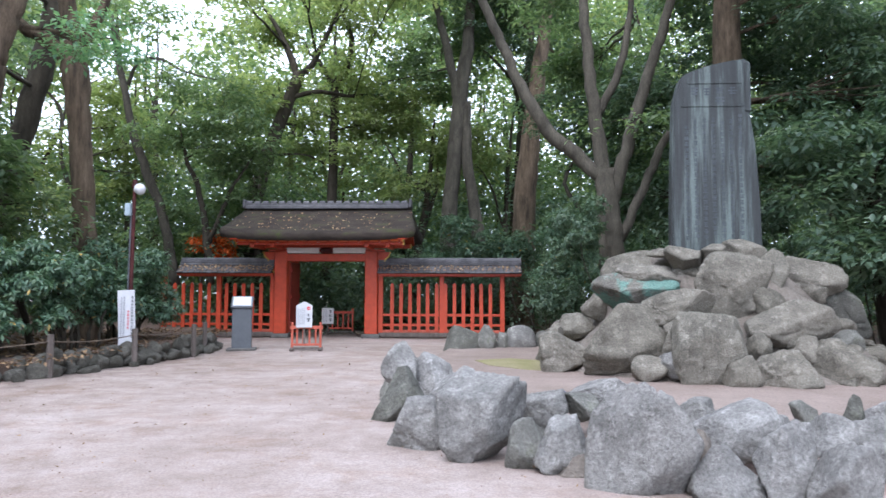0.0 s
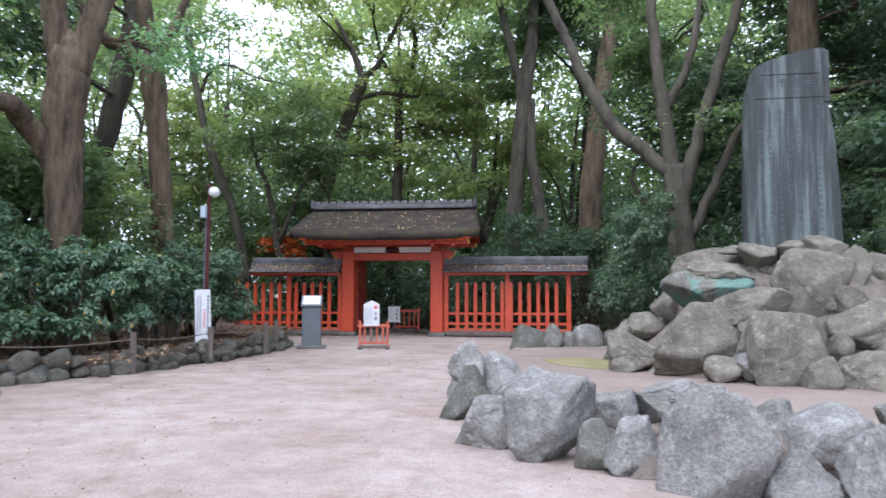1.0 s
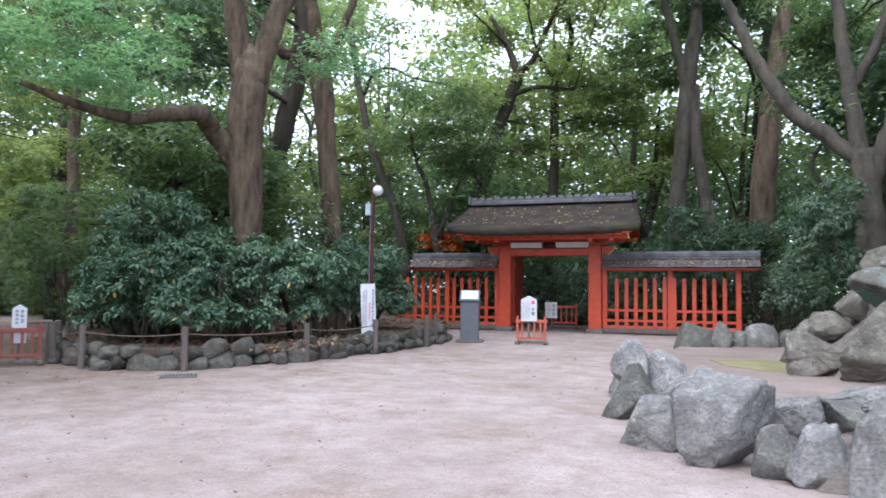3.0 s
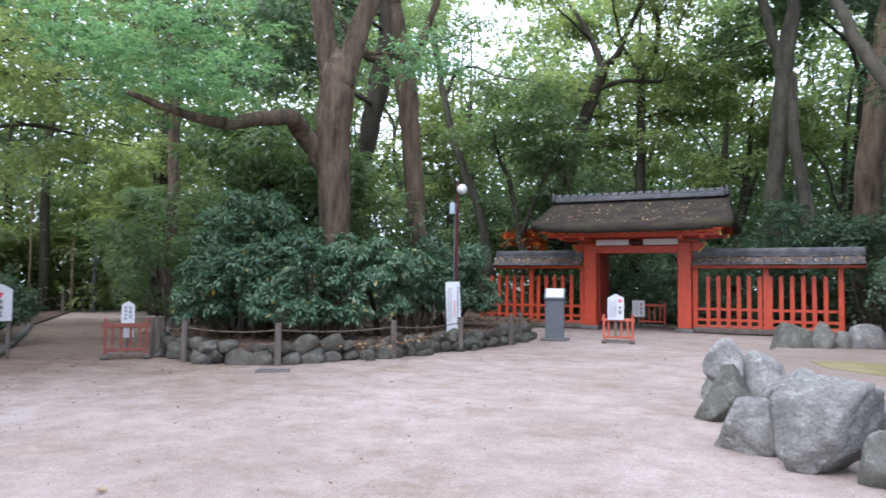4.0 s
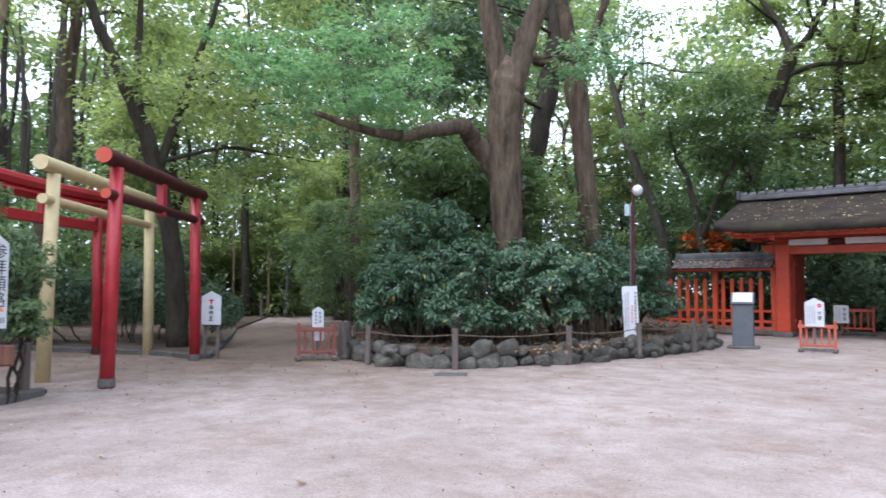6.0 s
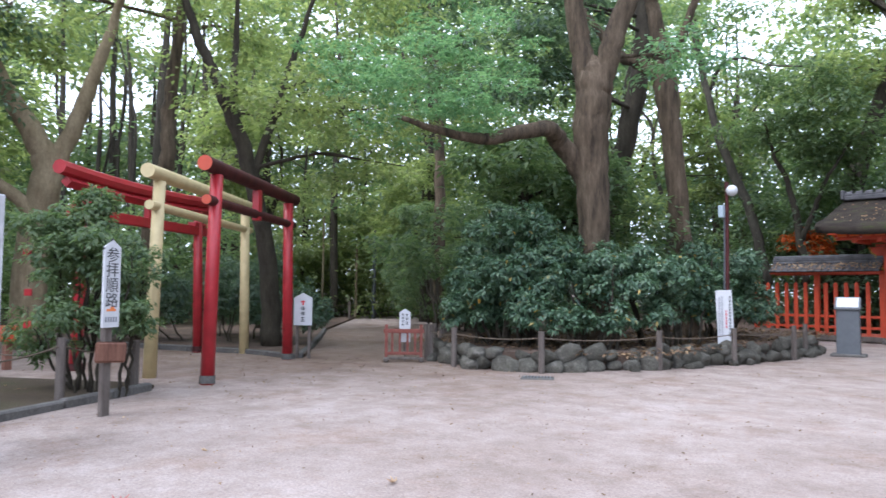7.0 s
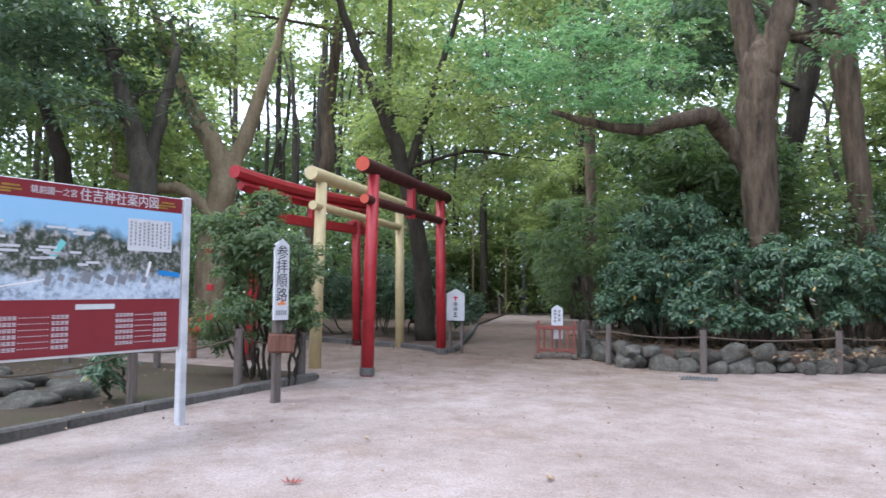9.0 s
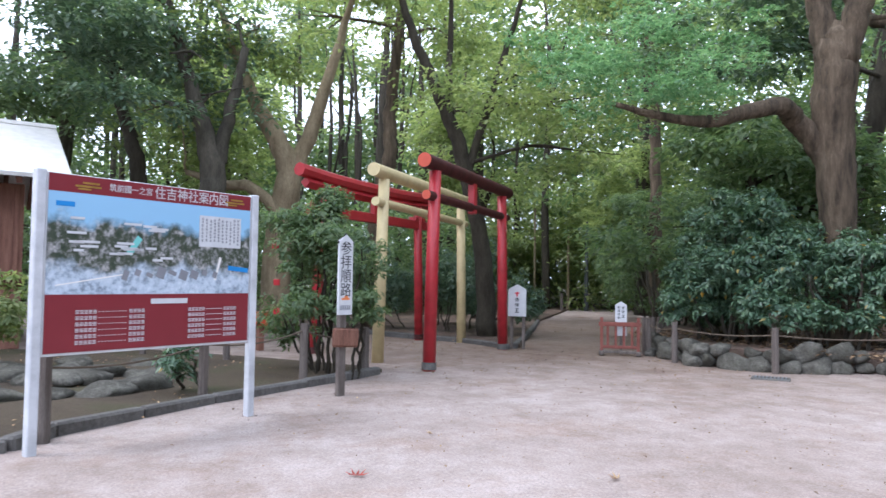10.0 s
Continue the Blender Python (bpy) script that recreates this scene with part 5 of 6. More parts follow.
def tree(label, bark, stems, blobs, leaf, density=55, k=14, ln=0.13, wd=0.06, spread=0.30, seed=0, gap=0.35, category="tree", twigs=True):
    root = thing("tree", (stems[0][0][0], stems[0][0][1], 0), 0, label=label, category=category)
    ox, oy = stems[0][0][0], stems[0][0][1]
    loc = [[(x - ox, y - oy, z, r) for x, y, z, r in s] for s in stems]
    bl = [(b[0] - ox, b[1] - oy, *b[2:]) for b in blobs]
    bm = bmesh.new()
    rng = random.Random(seed)
    for i, s in enumerate(loc):
        stem(bm, s, 12 if s[0][3] > 0.15 else 8, seed + i)
    part("trunk", bm, bark, root, smooth=True)
    if twigs:
        bm = bmesh.new()
        nodes = [p for s in loc for p in smooth_line(s) if p[2] > 2.5 or len(s) < 4]
        for b in bl:
            c = np.array(b[:3])
            near = min(nodes, key=lambda p: np.linalg.norm(np.array(p[:3]) - c) + 0.6 * max(0, p[2] - c[2]))
            a = np.array(near[:3])
            m = (a + c) / 2 + np.array([rng.uniform(-0.3, 0.3), rng.uniform(-0.3, 0.3), rng.uniform(0.0, 0.3)])
            r0 = min(near[3] * 0.5, 0.055)
            stem(bm, [(*a, r0), (*m, r0 * 0.6), (*c, 0.012)], 6, seed + 5, 0.1, 0.03)
            for _ in range(2):
                e = c + np.array([rng.uniform(-1, 1) * b[3] * 0.7, rng.uniform(-1, 1) * b[4] * 0.7, rng.uniform(-0.4, 0.6) * b[5]])
                stem(bm, [(*m, r0 * 0.5), (*((m + e) / 2), r0 * 0.35), (*e, 0.008)], 5, seed + 9, 0.1, 0.04)
        tagged(part("branch_work", bm, bark, root, smooth=True), kind="stuff")
    tiers = split([(b[0], b[1], b[2], b[3] * 1.3, b[4] * 1.3, b[5] * 1.4) for b in bl], 15, 0.27, 0.42, seed)
    P, N = blob_points(tiers, density * (0.36 if leaf is L_LIGHT else 0.44), seed, gap - 0.05, 1.0, 0, 0.1)
    # no leaves right at the stems
    bare = np.array([p for q in loc for p in smooth_line(q) if p[3] > 0.07])
    if len(bare):
        away = np.min(np.hypot(P[:, None, 0] - bare[None, :, 0], P[:, None, 1] - bare[None, :, 1]) + 0.8 * np.abs(P[:, None, 2] - bare[None, :, 2]), 1)
        P, N = P[away > 0.55], N[away > 0.55]
    N[:, :2] *= 0.4
    leaf_mesh("crown", P, N, int(k * 1.2), ln * 1.3, wd * 1.35, spread * 1.35, 0.25, leaf, root, seed, thick=0.10)
    return root


def leaf_sprays(root, blobs, n, leaf, seed):
    """Flat drooping sprays of star-shaped leaves, tier over tier."""
    r = np.random.RandomState(seed)
    ox, oy = root.matrix_basis.translation[:2]
    Ps = []
    for cx, cy, cz, rx, ry, rz in blobs:
        for _ in range(n):
            d = r.uniform(-1, 1, 3)
            c = np.array([cx - ox, cy - oy, cz]) + d * np.array([rx, ry, rz])
            q, a = r.uniform(0.28, 0.6) * np.sqrt(r.rand(30)), r.uniform(0, 6.283, 30)
            Ps.append(np.stack([c[0] + q * np.cos(a), c[1] + q * np.sin(a), c[2] - 0.25 * q * q + r.randn(30) * 0.02], 1))
    P = np.concatenate(Ps)
    N = np.tile([[0, 0, 1.0]], (len(P), 1)) + r.randn(len(P), 3) * 0.16
    leaf_mesh("spray", P, N, 6, 0.088, 0.034, 0.012, 0.12, leaf, root, seed, "flat tiers of small maple-like leaves", 0.3)


R = random.Random(21)
# big reddish tree with a low limb, on the shrub island
A = [[(-7.15, 11.45, 0.1, 0.40), (-7.15, 11.4, 1.2, 0.31), (-7.17, 11.36, 2.2, 0.285), (-7.2, 11.34, 3.6, 0.315), (-7.18, 11.33, 4.6, 0.34), (-7.15, 11.34, 5.2, 0.29), (-7.14, 11.36, 5.6, 0.12)],
     [(-7.24, 11.33, 4.9, 0.235), (-7.36, 11.25, 5.7, 0.205), (-7.45, 11.15, 6.6, 0.185), (-7.7, 10.9, 8.6, 0.113), (-8.0, 10.6, 10.2, 0.044)],
     [(-7.07, 11.36, 4.9, 0.235), (-6.88, 11.48, 5.7, 0.205), (-6.6, 11.7, 6.8, 0.185), (-6.1, 12.0, 8.6, 0.104), (-5.6, 12.2, 10.0, 0.044)],
     [(-7.2, 11.33, 3.1, 0.20), (-7.42, 11.15, 3.62, 0.20), (-7.55, 10.85, 3.95, 0.175), (-7.45, 10.3, 4.12, 0.15), (-7.5, 9.6, 3.95, 0.125), (-7.62, 8.9, 3.74, 0.10), (-7.72, 8.1, 3.72, 0.070), (-8.2, 7.4, 3.95, 0.035)]]
MAPLE = [(-7.95, 8.0, 3.95, 0.9, 0.7, 0.30), (-8.4, 7.6, 4.3, 1.0, 0.8, 0.35), (-8.0, 8.3, 4.65, 1.1, 0.9, 0.40), (-8.7, 7.9, 5.0, 1.3, 1.0, 0.45), (-7.9, 8.9, 5.35, 1.1, 0.9, 0.4), (-9.3, 8.0, 5.7, 1.5, 1.1, 0.5), (-8.5, 8.8, 6.3, 1.6, 1.2, 0.6), (-7.4, 8.3, 4.3, 0.7, 0.6, 0.3), (-9.6, 7.6, 4.9, 1.0, 0.9, 0.4)]
big = tree("large reddish-barked tree with a low bent limb and spreading green leaves", M_BARK_R, A, [(-8.0, 10.4, 7.7, 1.8, 1.5, 0.6), (-5.8, 12.4, 8.8, 1.6, 1.5, 0.6), (-5.9, 12.6, 5.6, 0.8, 0.8, 0.4)], L_MAPLE, 58, 12, 0.10, 0.045, 0.26, 101, 0.45)
leaf_sprays(big, MAPLE, 8, L_MAPLE, 131)
# slimmer neighbour with a cut snag
B = [[(-7.05, 14.75, 0.1, 0.279), (-7.13, 14.7, 2.2, 0.228), (-7.27, 14.6, 4.5, 0.219), (-7.38, 14.55, 5.7, 0.260), (-7.45, 14.5, 6.3, 0.205), (-7.6, 14.42, 7.4, 0.158), (-7.66, 14.38, 7.85, 0.140)],
     [(-7.4, 14.53, 5.9, 0.158), (-7.9, 14.25, 6.35, 0.140), (-8.3, 14.0, 6.6, 0.112), (-8.9, 13.7, 7.6, 0.065)],
     [(-7.3, 14.5, 6.1, 0.112), (-7.1, 14.55, 6.7, 0.121), (-6.9, 14.7, 7.2, 0.093), (-6.5, 15.0, 9.0, 0.056)]]
tree("upright brown-barked tree with a sawn-off top", M_BARK_R, B, [(-8.9, 13.6, 8.4, 1.2, 1.2, 0.5), (-6.3, 15.1, 9.8, 1.4, 1.3, 0.6)], L_DARK, 50, 13, 0.13, 0.06, 0.28, 102)
C = [[(-10.6, 16.0, 0.0, 0.34), (-10.2, 16.2, 2.2, 0.30), (-9.8, 16.45, 4.2, 0.27), (-9.45, 16.65, 6.0, 0.26), (-9.2, 16.8, 8.0, 0.22), (-9.5, 16.6, 11, 0.14)]]
tree("dark leaning trunk of a tall evergreen behind the shrubs", M_BARK_D, C, crown_blobs([(-9.5, 16.6, 10.5), (-10.9, 17, 9), (-11.0, 14.2, 6.2), (-11.8, 13.6, 7.4)], R, (1.5, 0.8), 2), L_DARK, 45, 14, 0.15, 0.07, 0.32, 103)
# trees behind the gate
D = [[(-7.6, 25.0, 0, 0.34), (-6.9, 25.1, 3.2, 0.30), (-6.4, 25.15, 5.2, 0.27), (-5.9, 25.25, 7.0, 0.24), (-5.3, 25.4, 8.6, 0.22), (-5.15, 25.45, 9.2, 0.2)],
     [(-5.2, 25.4, 9.0, 0.15), (-5.5, 25.35, 9.9, 0.12), (-6.2, 25.2, 11.2, 0.07)],
     [(-5.2, 25.4, 9.0, 0.15), (-4.7, 25.5, 9.5, 0.12), (-4.2, 25.6, 10.6, 0.09), (-3.6, 25.7, 12, 0.04)],
     [(-5.5, 25.3, 8.2, 0.10), (-4.5, 25.5, 8.5, 0.08), (-3.2, 25.8, 8.4, 0.05)]]
# last four leaf masses added forward, mostly out of view, to shade the gate front
tree("slanting dark-trunked tree rising over the gate roof", M_BARK_D, D, crown_blobs([(-4.6, 26.6, 6.4), (-3.0, 25.8, 8.0), (-7.0, 25.0, 11.6), (-3.2, 25.8, 12.4), (-7.9, 24.6, 8.2)], R, (1.8, 0.6), 2, 0.2) + [(-3.4, 19.0, 10.0, 1.8, 1.6, 0.5), (-0.6, 19.2, 10.2, 1.8, 1.6, 0.5), (-6.0, 19.4, 10.2, 1.8, 1.6, 0.5), (-2.0, 21.6, 10.8, 1.8, 1.6, 0.5)], L_LIGHT, 44, 13, 0.15, 0.075, 0.34, 104, 0.55)
E_ = [[(0.25, 25.0, 0, 0.33), (0.28, 25.05, 3.8, 0.28), (0.46, 25.05, 6.4, 0.26), (0.66, 25.05, 8.4, 0.27), (0.95, 25.0, 10.5, 0.2), (1.1, 25.0, 13, 0.12)],
      [(0.6, 25.05, 8.0, 0.18), (0.2, 25.0, 9.8, 0.15), (-0.2, 25.0, 11.4, 0.12), (-0.9, 24.8, 13, 0.06)],
      [(1.6, 25.2, 0, 0.24), (1.25, 25.1, 3.5, 0.22), (0.9, 25.05, 6.0, 0.19), (0.85, 25.05, 8.0, 0.17)]]
tree("pair of grey-brown forked trunks behind the gate", M_BARK_G, E_, crown_blobs([(-1.4, 24.6, 12.4), (2.2, 25.0, 12.6), (-1.6, 26.6, 9.6), (0.2, 27.0, 11.0)], R, (1.8, 0.7), 2, 0.4), L_MID, 42, 13, 0.15, 0.07, 0.34, 105, 0.5)
F_ = [[(2.7, 23.9, 0, 0.42), (2.75, 23.9, 3.5, 0.38), (2.9, 23.9, 5.6, 0.35), (3.3, 23.9, 8.8, 0.25), (3.7, 23.8, 11.5, 0.15)]]
tree("thick reddish trunk behind the fence", M_BARK_R, F_, crown_blobs([(3.6, 25.4, 9.6), (4.0, 24.6, 12.2)], R, (2.0, 0.9), 3), L_DARK, 42, 13, 0.15, 0.07, 0.34, 106)
# slender trees behind the fence and the gate roof
T1 = [[(-8.40, 22.80, 1.49, 0.17), (-8.76, 22.60, 3.63, 0.15), (-9.32, 22.50, 5.14, 0.14), (-9.75, 22.40, 6.44, 0.125), (-10.16, 22.30, 8.53, 0.1), (-10.46, 22.20, 10.14, 0.07)],
      [(-9.93, 22.40, 7.83, 0.07), (-9.52, 22.20, 8.46, 0.06), (-8.82, 22.00, 8.54, 0.05), (-7.85, 21.80, 8.05, 0.035), (-6.76, 21.60, 7.72, 0.018)]]
tree("slender grey tree leaning behind the fence", M_BARK_G, T1, [(-7.84, 21.80, 7.65, 1.1, 1, 0.4), (-6.54, 21.60, 7.24, 1, 1, 0.35), (-6.12, 21.40, 6.41, 1.2, 1, 0.4), (-11.30, 22.30, 9.26, 1.1, 1, 0.4), (-9.34, 22.30, 9.81, 1.2, 1, 0.4)], L_MID, 44, 13, 0.13, 0.06, 0.3, 141, 0.4)
T2 = [[(-7.02, 22.00, 1.48, 0.13), (-7.11, 22.00, 2.61, 0.12), (-7.44, 22.10, 4.29, 0.09), (-7.92, 22.20, 5.44, 0.06), (-8.17, 22.20, 6.52, 0.03)],
      [(-7.08, 22.00, 2.78, 0.08), (-6.69, 21.90, 3.73, 0.075), (-6.28, 21.80, 4.58, 0.05), (-5.75, 21.70, 5.32, 0.025)]]
tree("small forked dark tree beside the gate roof", M_BARK_D, T2, [(-8.47, 22.20, 5.98, 1.1, 1, 0.4), (-6.95, 21.90, 5.74, 1.2, 1, 0.4), (-5.58, 21.70, 5.52, 1, 1, 0.35), (-7.91, 22.10, 6.40, 1, 1, 0.35)], L_MID, 44, 13, 0.13, 0.06, 0.3, 142, 0.4)
T3 = [[(-4.30, 26.50, 1.66, 0.2), (-4.08, 26.50, 5.22, 0.18), (-4.04, 26.50, 7.35, 0.16), (-4.00, 26.50, 9.07, 0.14), (-3.62, 26.50, 9.50, 0.12), (-3.43, 26.50, 10.82, 0.1), (-3.78, 26.50, 11.89, 0.06)],
      [(-4.00, 26.50, 8.85, 0.09), (-4.61, 26.40, 9.90, 0.08), (-4.96, 26.30, 10.18, 0.06)]]
tree("dark crooked tree over the gate roof", M_BARK_D, T3, [(-4.65, 26.20, 7.91, 1.6, 1.2, 0.4), (-2.55, 26.20, 7.60, 1.6, 1.2, 0.4), (-3.04, 26.40, 11.30, 1.5, 1.2, 0.4), (-5.54, 26.20, 10.90, 1.2, 1.2, 0.35), (-1.74, 26.40, 8.61, 1.2, 1, 0.4)], L_LIGHT, 40, 13, 0.14, 0.07, 0.3, 143, 0.45)
# many-stemmed tree behind the mound
H_ = [[(4.15, 17.1, 0, 0.328), (4.1, 17.05, 2.2, 0.295), (4.05, 17.05, 3.2, 0.279), (3.95, 17.05, 4.2, 0.246)],
      [(3.95, 17.05, 3.9, 0.164), (3.3, 17.2, 4.6, 0.172), (2.7, 17.27, 5.1, 0.164), (2.0, 17.35, 6.3, 0.139), (1.55, 17.4, 7.4, 0.123), (1.1, 17.45, 8.5, 0.107), (0.5, 17.5, 10.5, 0.057)],
      [(3.95, 17.05, 3.9, 0.180), (3.78, 17.1, 5.4, 0.164), (3.6, 17.12, 7.0, 0.131), (3.5, 17.14, 8.6, 0.107), (3.3, 17.2, 11, 0.049)],
      [(4.1, 17.02, 3.4, 0.164), (4.45, 16.95, 4.6, 0.156), (4.7, 16.88, 5.6, 0.139), (5.15, 16.75, 7.0, 0.123), (5.55, 16.64, 8.4, 0.098), (6.1, 16.5, 10.5, 0.049)],
      [(3.8, 17.1, 5.5, 0.098), (4.3, 17.0, 6.5, 0.098), (4.6, 17.0, 8.0, 0.074), (4.9, 16.9, 10, 0.041)],
      [(4.3, 17.0, 2.5, 0.115), (4.9, 16.85, 3.9, 0.107), (5.3, 16.75, 4.8, 0.090), (6.2, 16.5, 6.5, 0.049)]]
tree("spreading many-stemmed grey-barked tree behind the rock mound", M_BARK_G, H_, crown_blobs([(0.5, 17.5, 10.4), (3.3, 17.2, 11.0), (6.1, 16.5, 10.4), (5.4, 18.4, 8.4), (2.4, 19.0, 8.8), (5.9, 18.6, 5.0), (4.6, 19.8, 6.6)], R, (1.5, 0.6), 2, 0.2), L_MID, 46, 14, 0.13, 0.06, 0.3, 107, 0.5)
J_ = [[(6.6, 16.3, 0, 0.36), (6.55, 16.2, 4, 0.32), (6.5, 16.0, 7, 0.30), (6.45, 15.8, 11, 0.2)]]
# the last four leaf masses are added above the view to shade the mound side
tree("tall brown trunk behind the slate slab", M_BARK_R, J_, crown_blobs([(7.9, 17.0, 6.5), (9.2, 16.3, 5), (7.8, 17.0, 9), (9.8, 16.0, 7.5), (9.8, 15.6, 3.6)], R, (1.6, 1.0), 3) + [(5.4, 13.0, 9.4, 1.8, 1.8, 0.7), (7.2, 12.0, 9.2, 2.0, 1.8, 0.8), (6.2, 9.8, 9.8, 1.8, 1.8, 0.7), (8.6, 9.6, 9.0, 2.0, 2.0, 0.8)], L_DARK, 48, 14, 0.13, 0.06, 0.3, 108)
# trees by the torii and along the path
K_ = [[(-12.85, 8.1, 0, 0.216), (-12.95, 7.95, 2.1, 0.180), (-13.2, 7.5, 4.2, 0.158), (-13.5, 7.0, 5.6, 0.122), (-13.8, 6.5, 7.0, 0.086), (-14.0, 6.0, 9, 0.036)],
      [(-13.1, 7.7, 3.5, 0.101), (-12.9, 8.1, 5.0, 0.086), (-12.65, 8.4, 6.4, 0.065), (-12.2, 9, 8.5, 0.029)],
      [(-13.3, 7.4, 4.3, 0.079), (-13.4, 7.4, 6.0, 0.072), (-13.5, 7.5, 8.2, 0.036)]]
tree("forked dark tree with an ivy-green trunk behind the torii", M_BARK_D, K_, crown_blobs([(-14, 6.0, 7.6), (-12.2, 9, 7.8), (-13.4, 7.6, 8), (-12.4, 8.8, 5.2), (-11.8, 9.6, 4.2), (-13.3, 9.3, 4.5)], R, (1.5, 0.6), 2, 0.2), L_LIGHT, 36, 13, 0.11, 0.055, 0.28, 109, 0.5)
N_ = [[(-16.6, 7.0, 0, 0.26), (-16.6, 7.1, 3.0, 0.22), (-16.4, 7.3, 4.3, 0.18), (-16.6, 7.4, 5.5, 0.17), (-16.4, 7.5, 7.3, 0.13), (-16.2, 7.6, 10, 0.05)]]
tree("slim crooked brown tree behind the torii", M_BARK_R, N_, crown_blobs([(-16.4, 7.4, 6.5), (-16.2, 7.6, 9.5), (-17.5, 6.5, 7.5)], R, (1.8, 0.7), 2), L_LIGHT, 30, 13, 0.12, 0.06, 0.3, 110, 0.55)
O_ = [[(-15.9, 4.3, 0, 0.34), (-15.7, 4.4, 2.5, 0.32), (-15.5, 4.5, 3.6, 0.28), (-15.6, 4.2, 4.3, 0.22), (-16.0, 3.6, 5.6, 0.14), (-16.4, 3, 7.5, 0.06)],
      [(-15.5, 4.5, 3.4, 0.2), (-15.35, 4.95, 4.6, 0.17), (-15.1, 5.3, 6.0, 0.12), (-14.9, 5.8, 8, 0.05)],
      [(-15.6, 4.4, 2.6, 0.14), (-15.7, 3.7, 3.2, 0.13), (-15.9, 3.2, 3.25, 0.11), (-16.2, 2.4, 3.5, 0.06)]]
tree("smooth tan-barked forked tree in the light", M_BARK_T, O_, crown_blobs([(-16.4, 3, 7.2), (-14.9, 5.8, 7.6), (-16.2, 4.5, 6.0), (-17, 2.5, 5)], R, (1.6, 0.6), 2), L_LIGHT, 30, 12, 0.12, 0.06, 0.3, 111, 0.6)
P_ = [[(-14.95, 2.75, 0, 0.30), (-14.92, 2.72, 2.5, 0.27), (-14.95, 2.75, 3.3, 0.26), (-15.0, 2.5, 4.4, 0.18), (-15.3, 2.0, 6.2, 0.1), (-15.5, 1.6, 8, 0.04)],
      [(-14.95, 2.75, 3.2, 0.18), (-14.9, 2.95, 4.2, 0.14), (-14.8, 3.3, 6, 0.08)]]
tree("dark-leaved evergreen behind the map board", M_BARK_G, P_, [(-14.9, 2.6, 4.9, 1.0, 1.2, 0.7), (-14.6, 1.8, 5.6, 1.1, 1.2, 0.6), (-15.0, 3.2, 6.6, 1.0, 1.0, 0.6), (-14.5, 0.6, 6.5, 1.2, 1.2, 0.6), (-14.3, 1.3, 4.5, 0.8, 0.8, 0.4)], L_DARK, 29, 14, 0.13, 0.06, 0.28, 112, 0.6)
Q_ = [[(-17.1, 1.9, 0, 0.22), (-17.0, 1.5, 3.5, 0.18), (-17.05, 1.1, 5.0, 0.12), (-17.2, 0.6, 7.5, 0.05)]]
# the last five leaf masses hang unseen over the garden, added as shade
tree("dark slim evergreen beyond the garden", M_BARK_D, Q_, crown_blobs([(-17, 0.8, 6), (-16.5, -0.5, 5.2), (-17, 0, 7.5)], R, (1.6, 0.9), 2) + [(-10.6, -1.0, 8.4, 1.8, 1.8, 0.7), (-9.6, 1.8, 8.6, 1.7, 1.7, 0.7), (-11.8, 1.0, 9.0, 1.8, 1.8, 0.7), (-8.4, -1.8, 8.2, 1.8, 1.8, 0.7), (-12.4, -1.6, 8.6, 1.8, 1.8, 0.7)], L_DARK, 32, 13, 0.14, 0.065, 0.3, 113, 0.55)
S_ = [[(-17.0, 17.0, 0, 0.2), (-16.9, 16.9, 5, 0.18), (-16.9, 16.8, 7.5, 0.16), (-17.1, 16.6, 11, 0.1)]]
tree("straight reddish trunk beside the woodland path", M_BARK_R, S_, crown_blobs([(-17.0, 16.6, 8), (-17.2, 16.4, 11)], R, (2.0, 1.0), 2), L_MID, 44, 13, 0.14, 0.065, 0.32, 114, 0.4)


def young_tree(x, y, h, r, leaf, seed, bark=M_BARK_D):
    g = random.Random(seed)
    lean = g.uniform(-0.12, 0.12) * h
    pts = [(x, y, 0, r), (x + lean * 0.3, y, h * 0.35, r * 0.85), (x + lean * 0.7 + g.uniform(-0.2, 0.2), y, h * 0.65, r * 0.6), (x + lean, y, h, r * 0.2)]
    side = [(x + lean * 0.4, y, h * 0.42, r * 0.5), (x + lean + g.uniform(-1, 1), y + 0.2, h * 0.7, r * 0.3), (x + lean + g.uniform(-1.8, 1.8), y, h * 0.95, r * 0.1)]
    bl = [(x + lean * 0.8 + g.uniform(-1.7, 1.7), y + g.uniform(-1.2, 1.2), h * g.uniform(0.42, 1.02), g.uniform(1.0, 1.9), g.uniform(0.9, 1.5), g.uniform(0.45, 0.85)) for _ in range(8)]
    tree("slender woodland tree with layered green leaves", bark, [pts, side], bl, leaf, 40, 13, 0.15, 0.07, 0.34, seed, 0.4)


for i, (x, y, h, leaf) in enumerate([(-12.5, 24.5, 9.0, L_LIGHT), (-6.0, 23.6, 5.4, L_MID), (-1.2, 27.5, 8, L_LIGHT), (5.2, 21.5, 7, L_DARK), (7.5, 19.0, 6.5, L_DARK), (10.5, 17.0, 7.5, L_DARK),
                                     (-20.5, 19.6, 6.0, L_LIGHT), (-19.0, 11.5, 7.0, L_LIGHT), (-20, 4.0, 7.5, L_LIGHT), (-20, 0.0, 8, L_MID), (-10.2, 13.2, 5.2, L_MID), (8.8, 13.6, 4.6, L_DARK), (12, 13.0, 6, L_DARK), (9.5, 12.2, 3.6, L_DARK)]):
    young_tree(x, y, h, 0.10 + 0.012 * h, leaf, 300 + i, M_BARK_D if i % 3 else M_BARK_G)
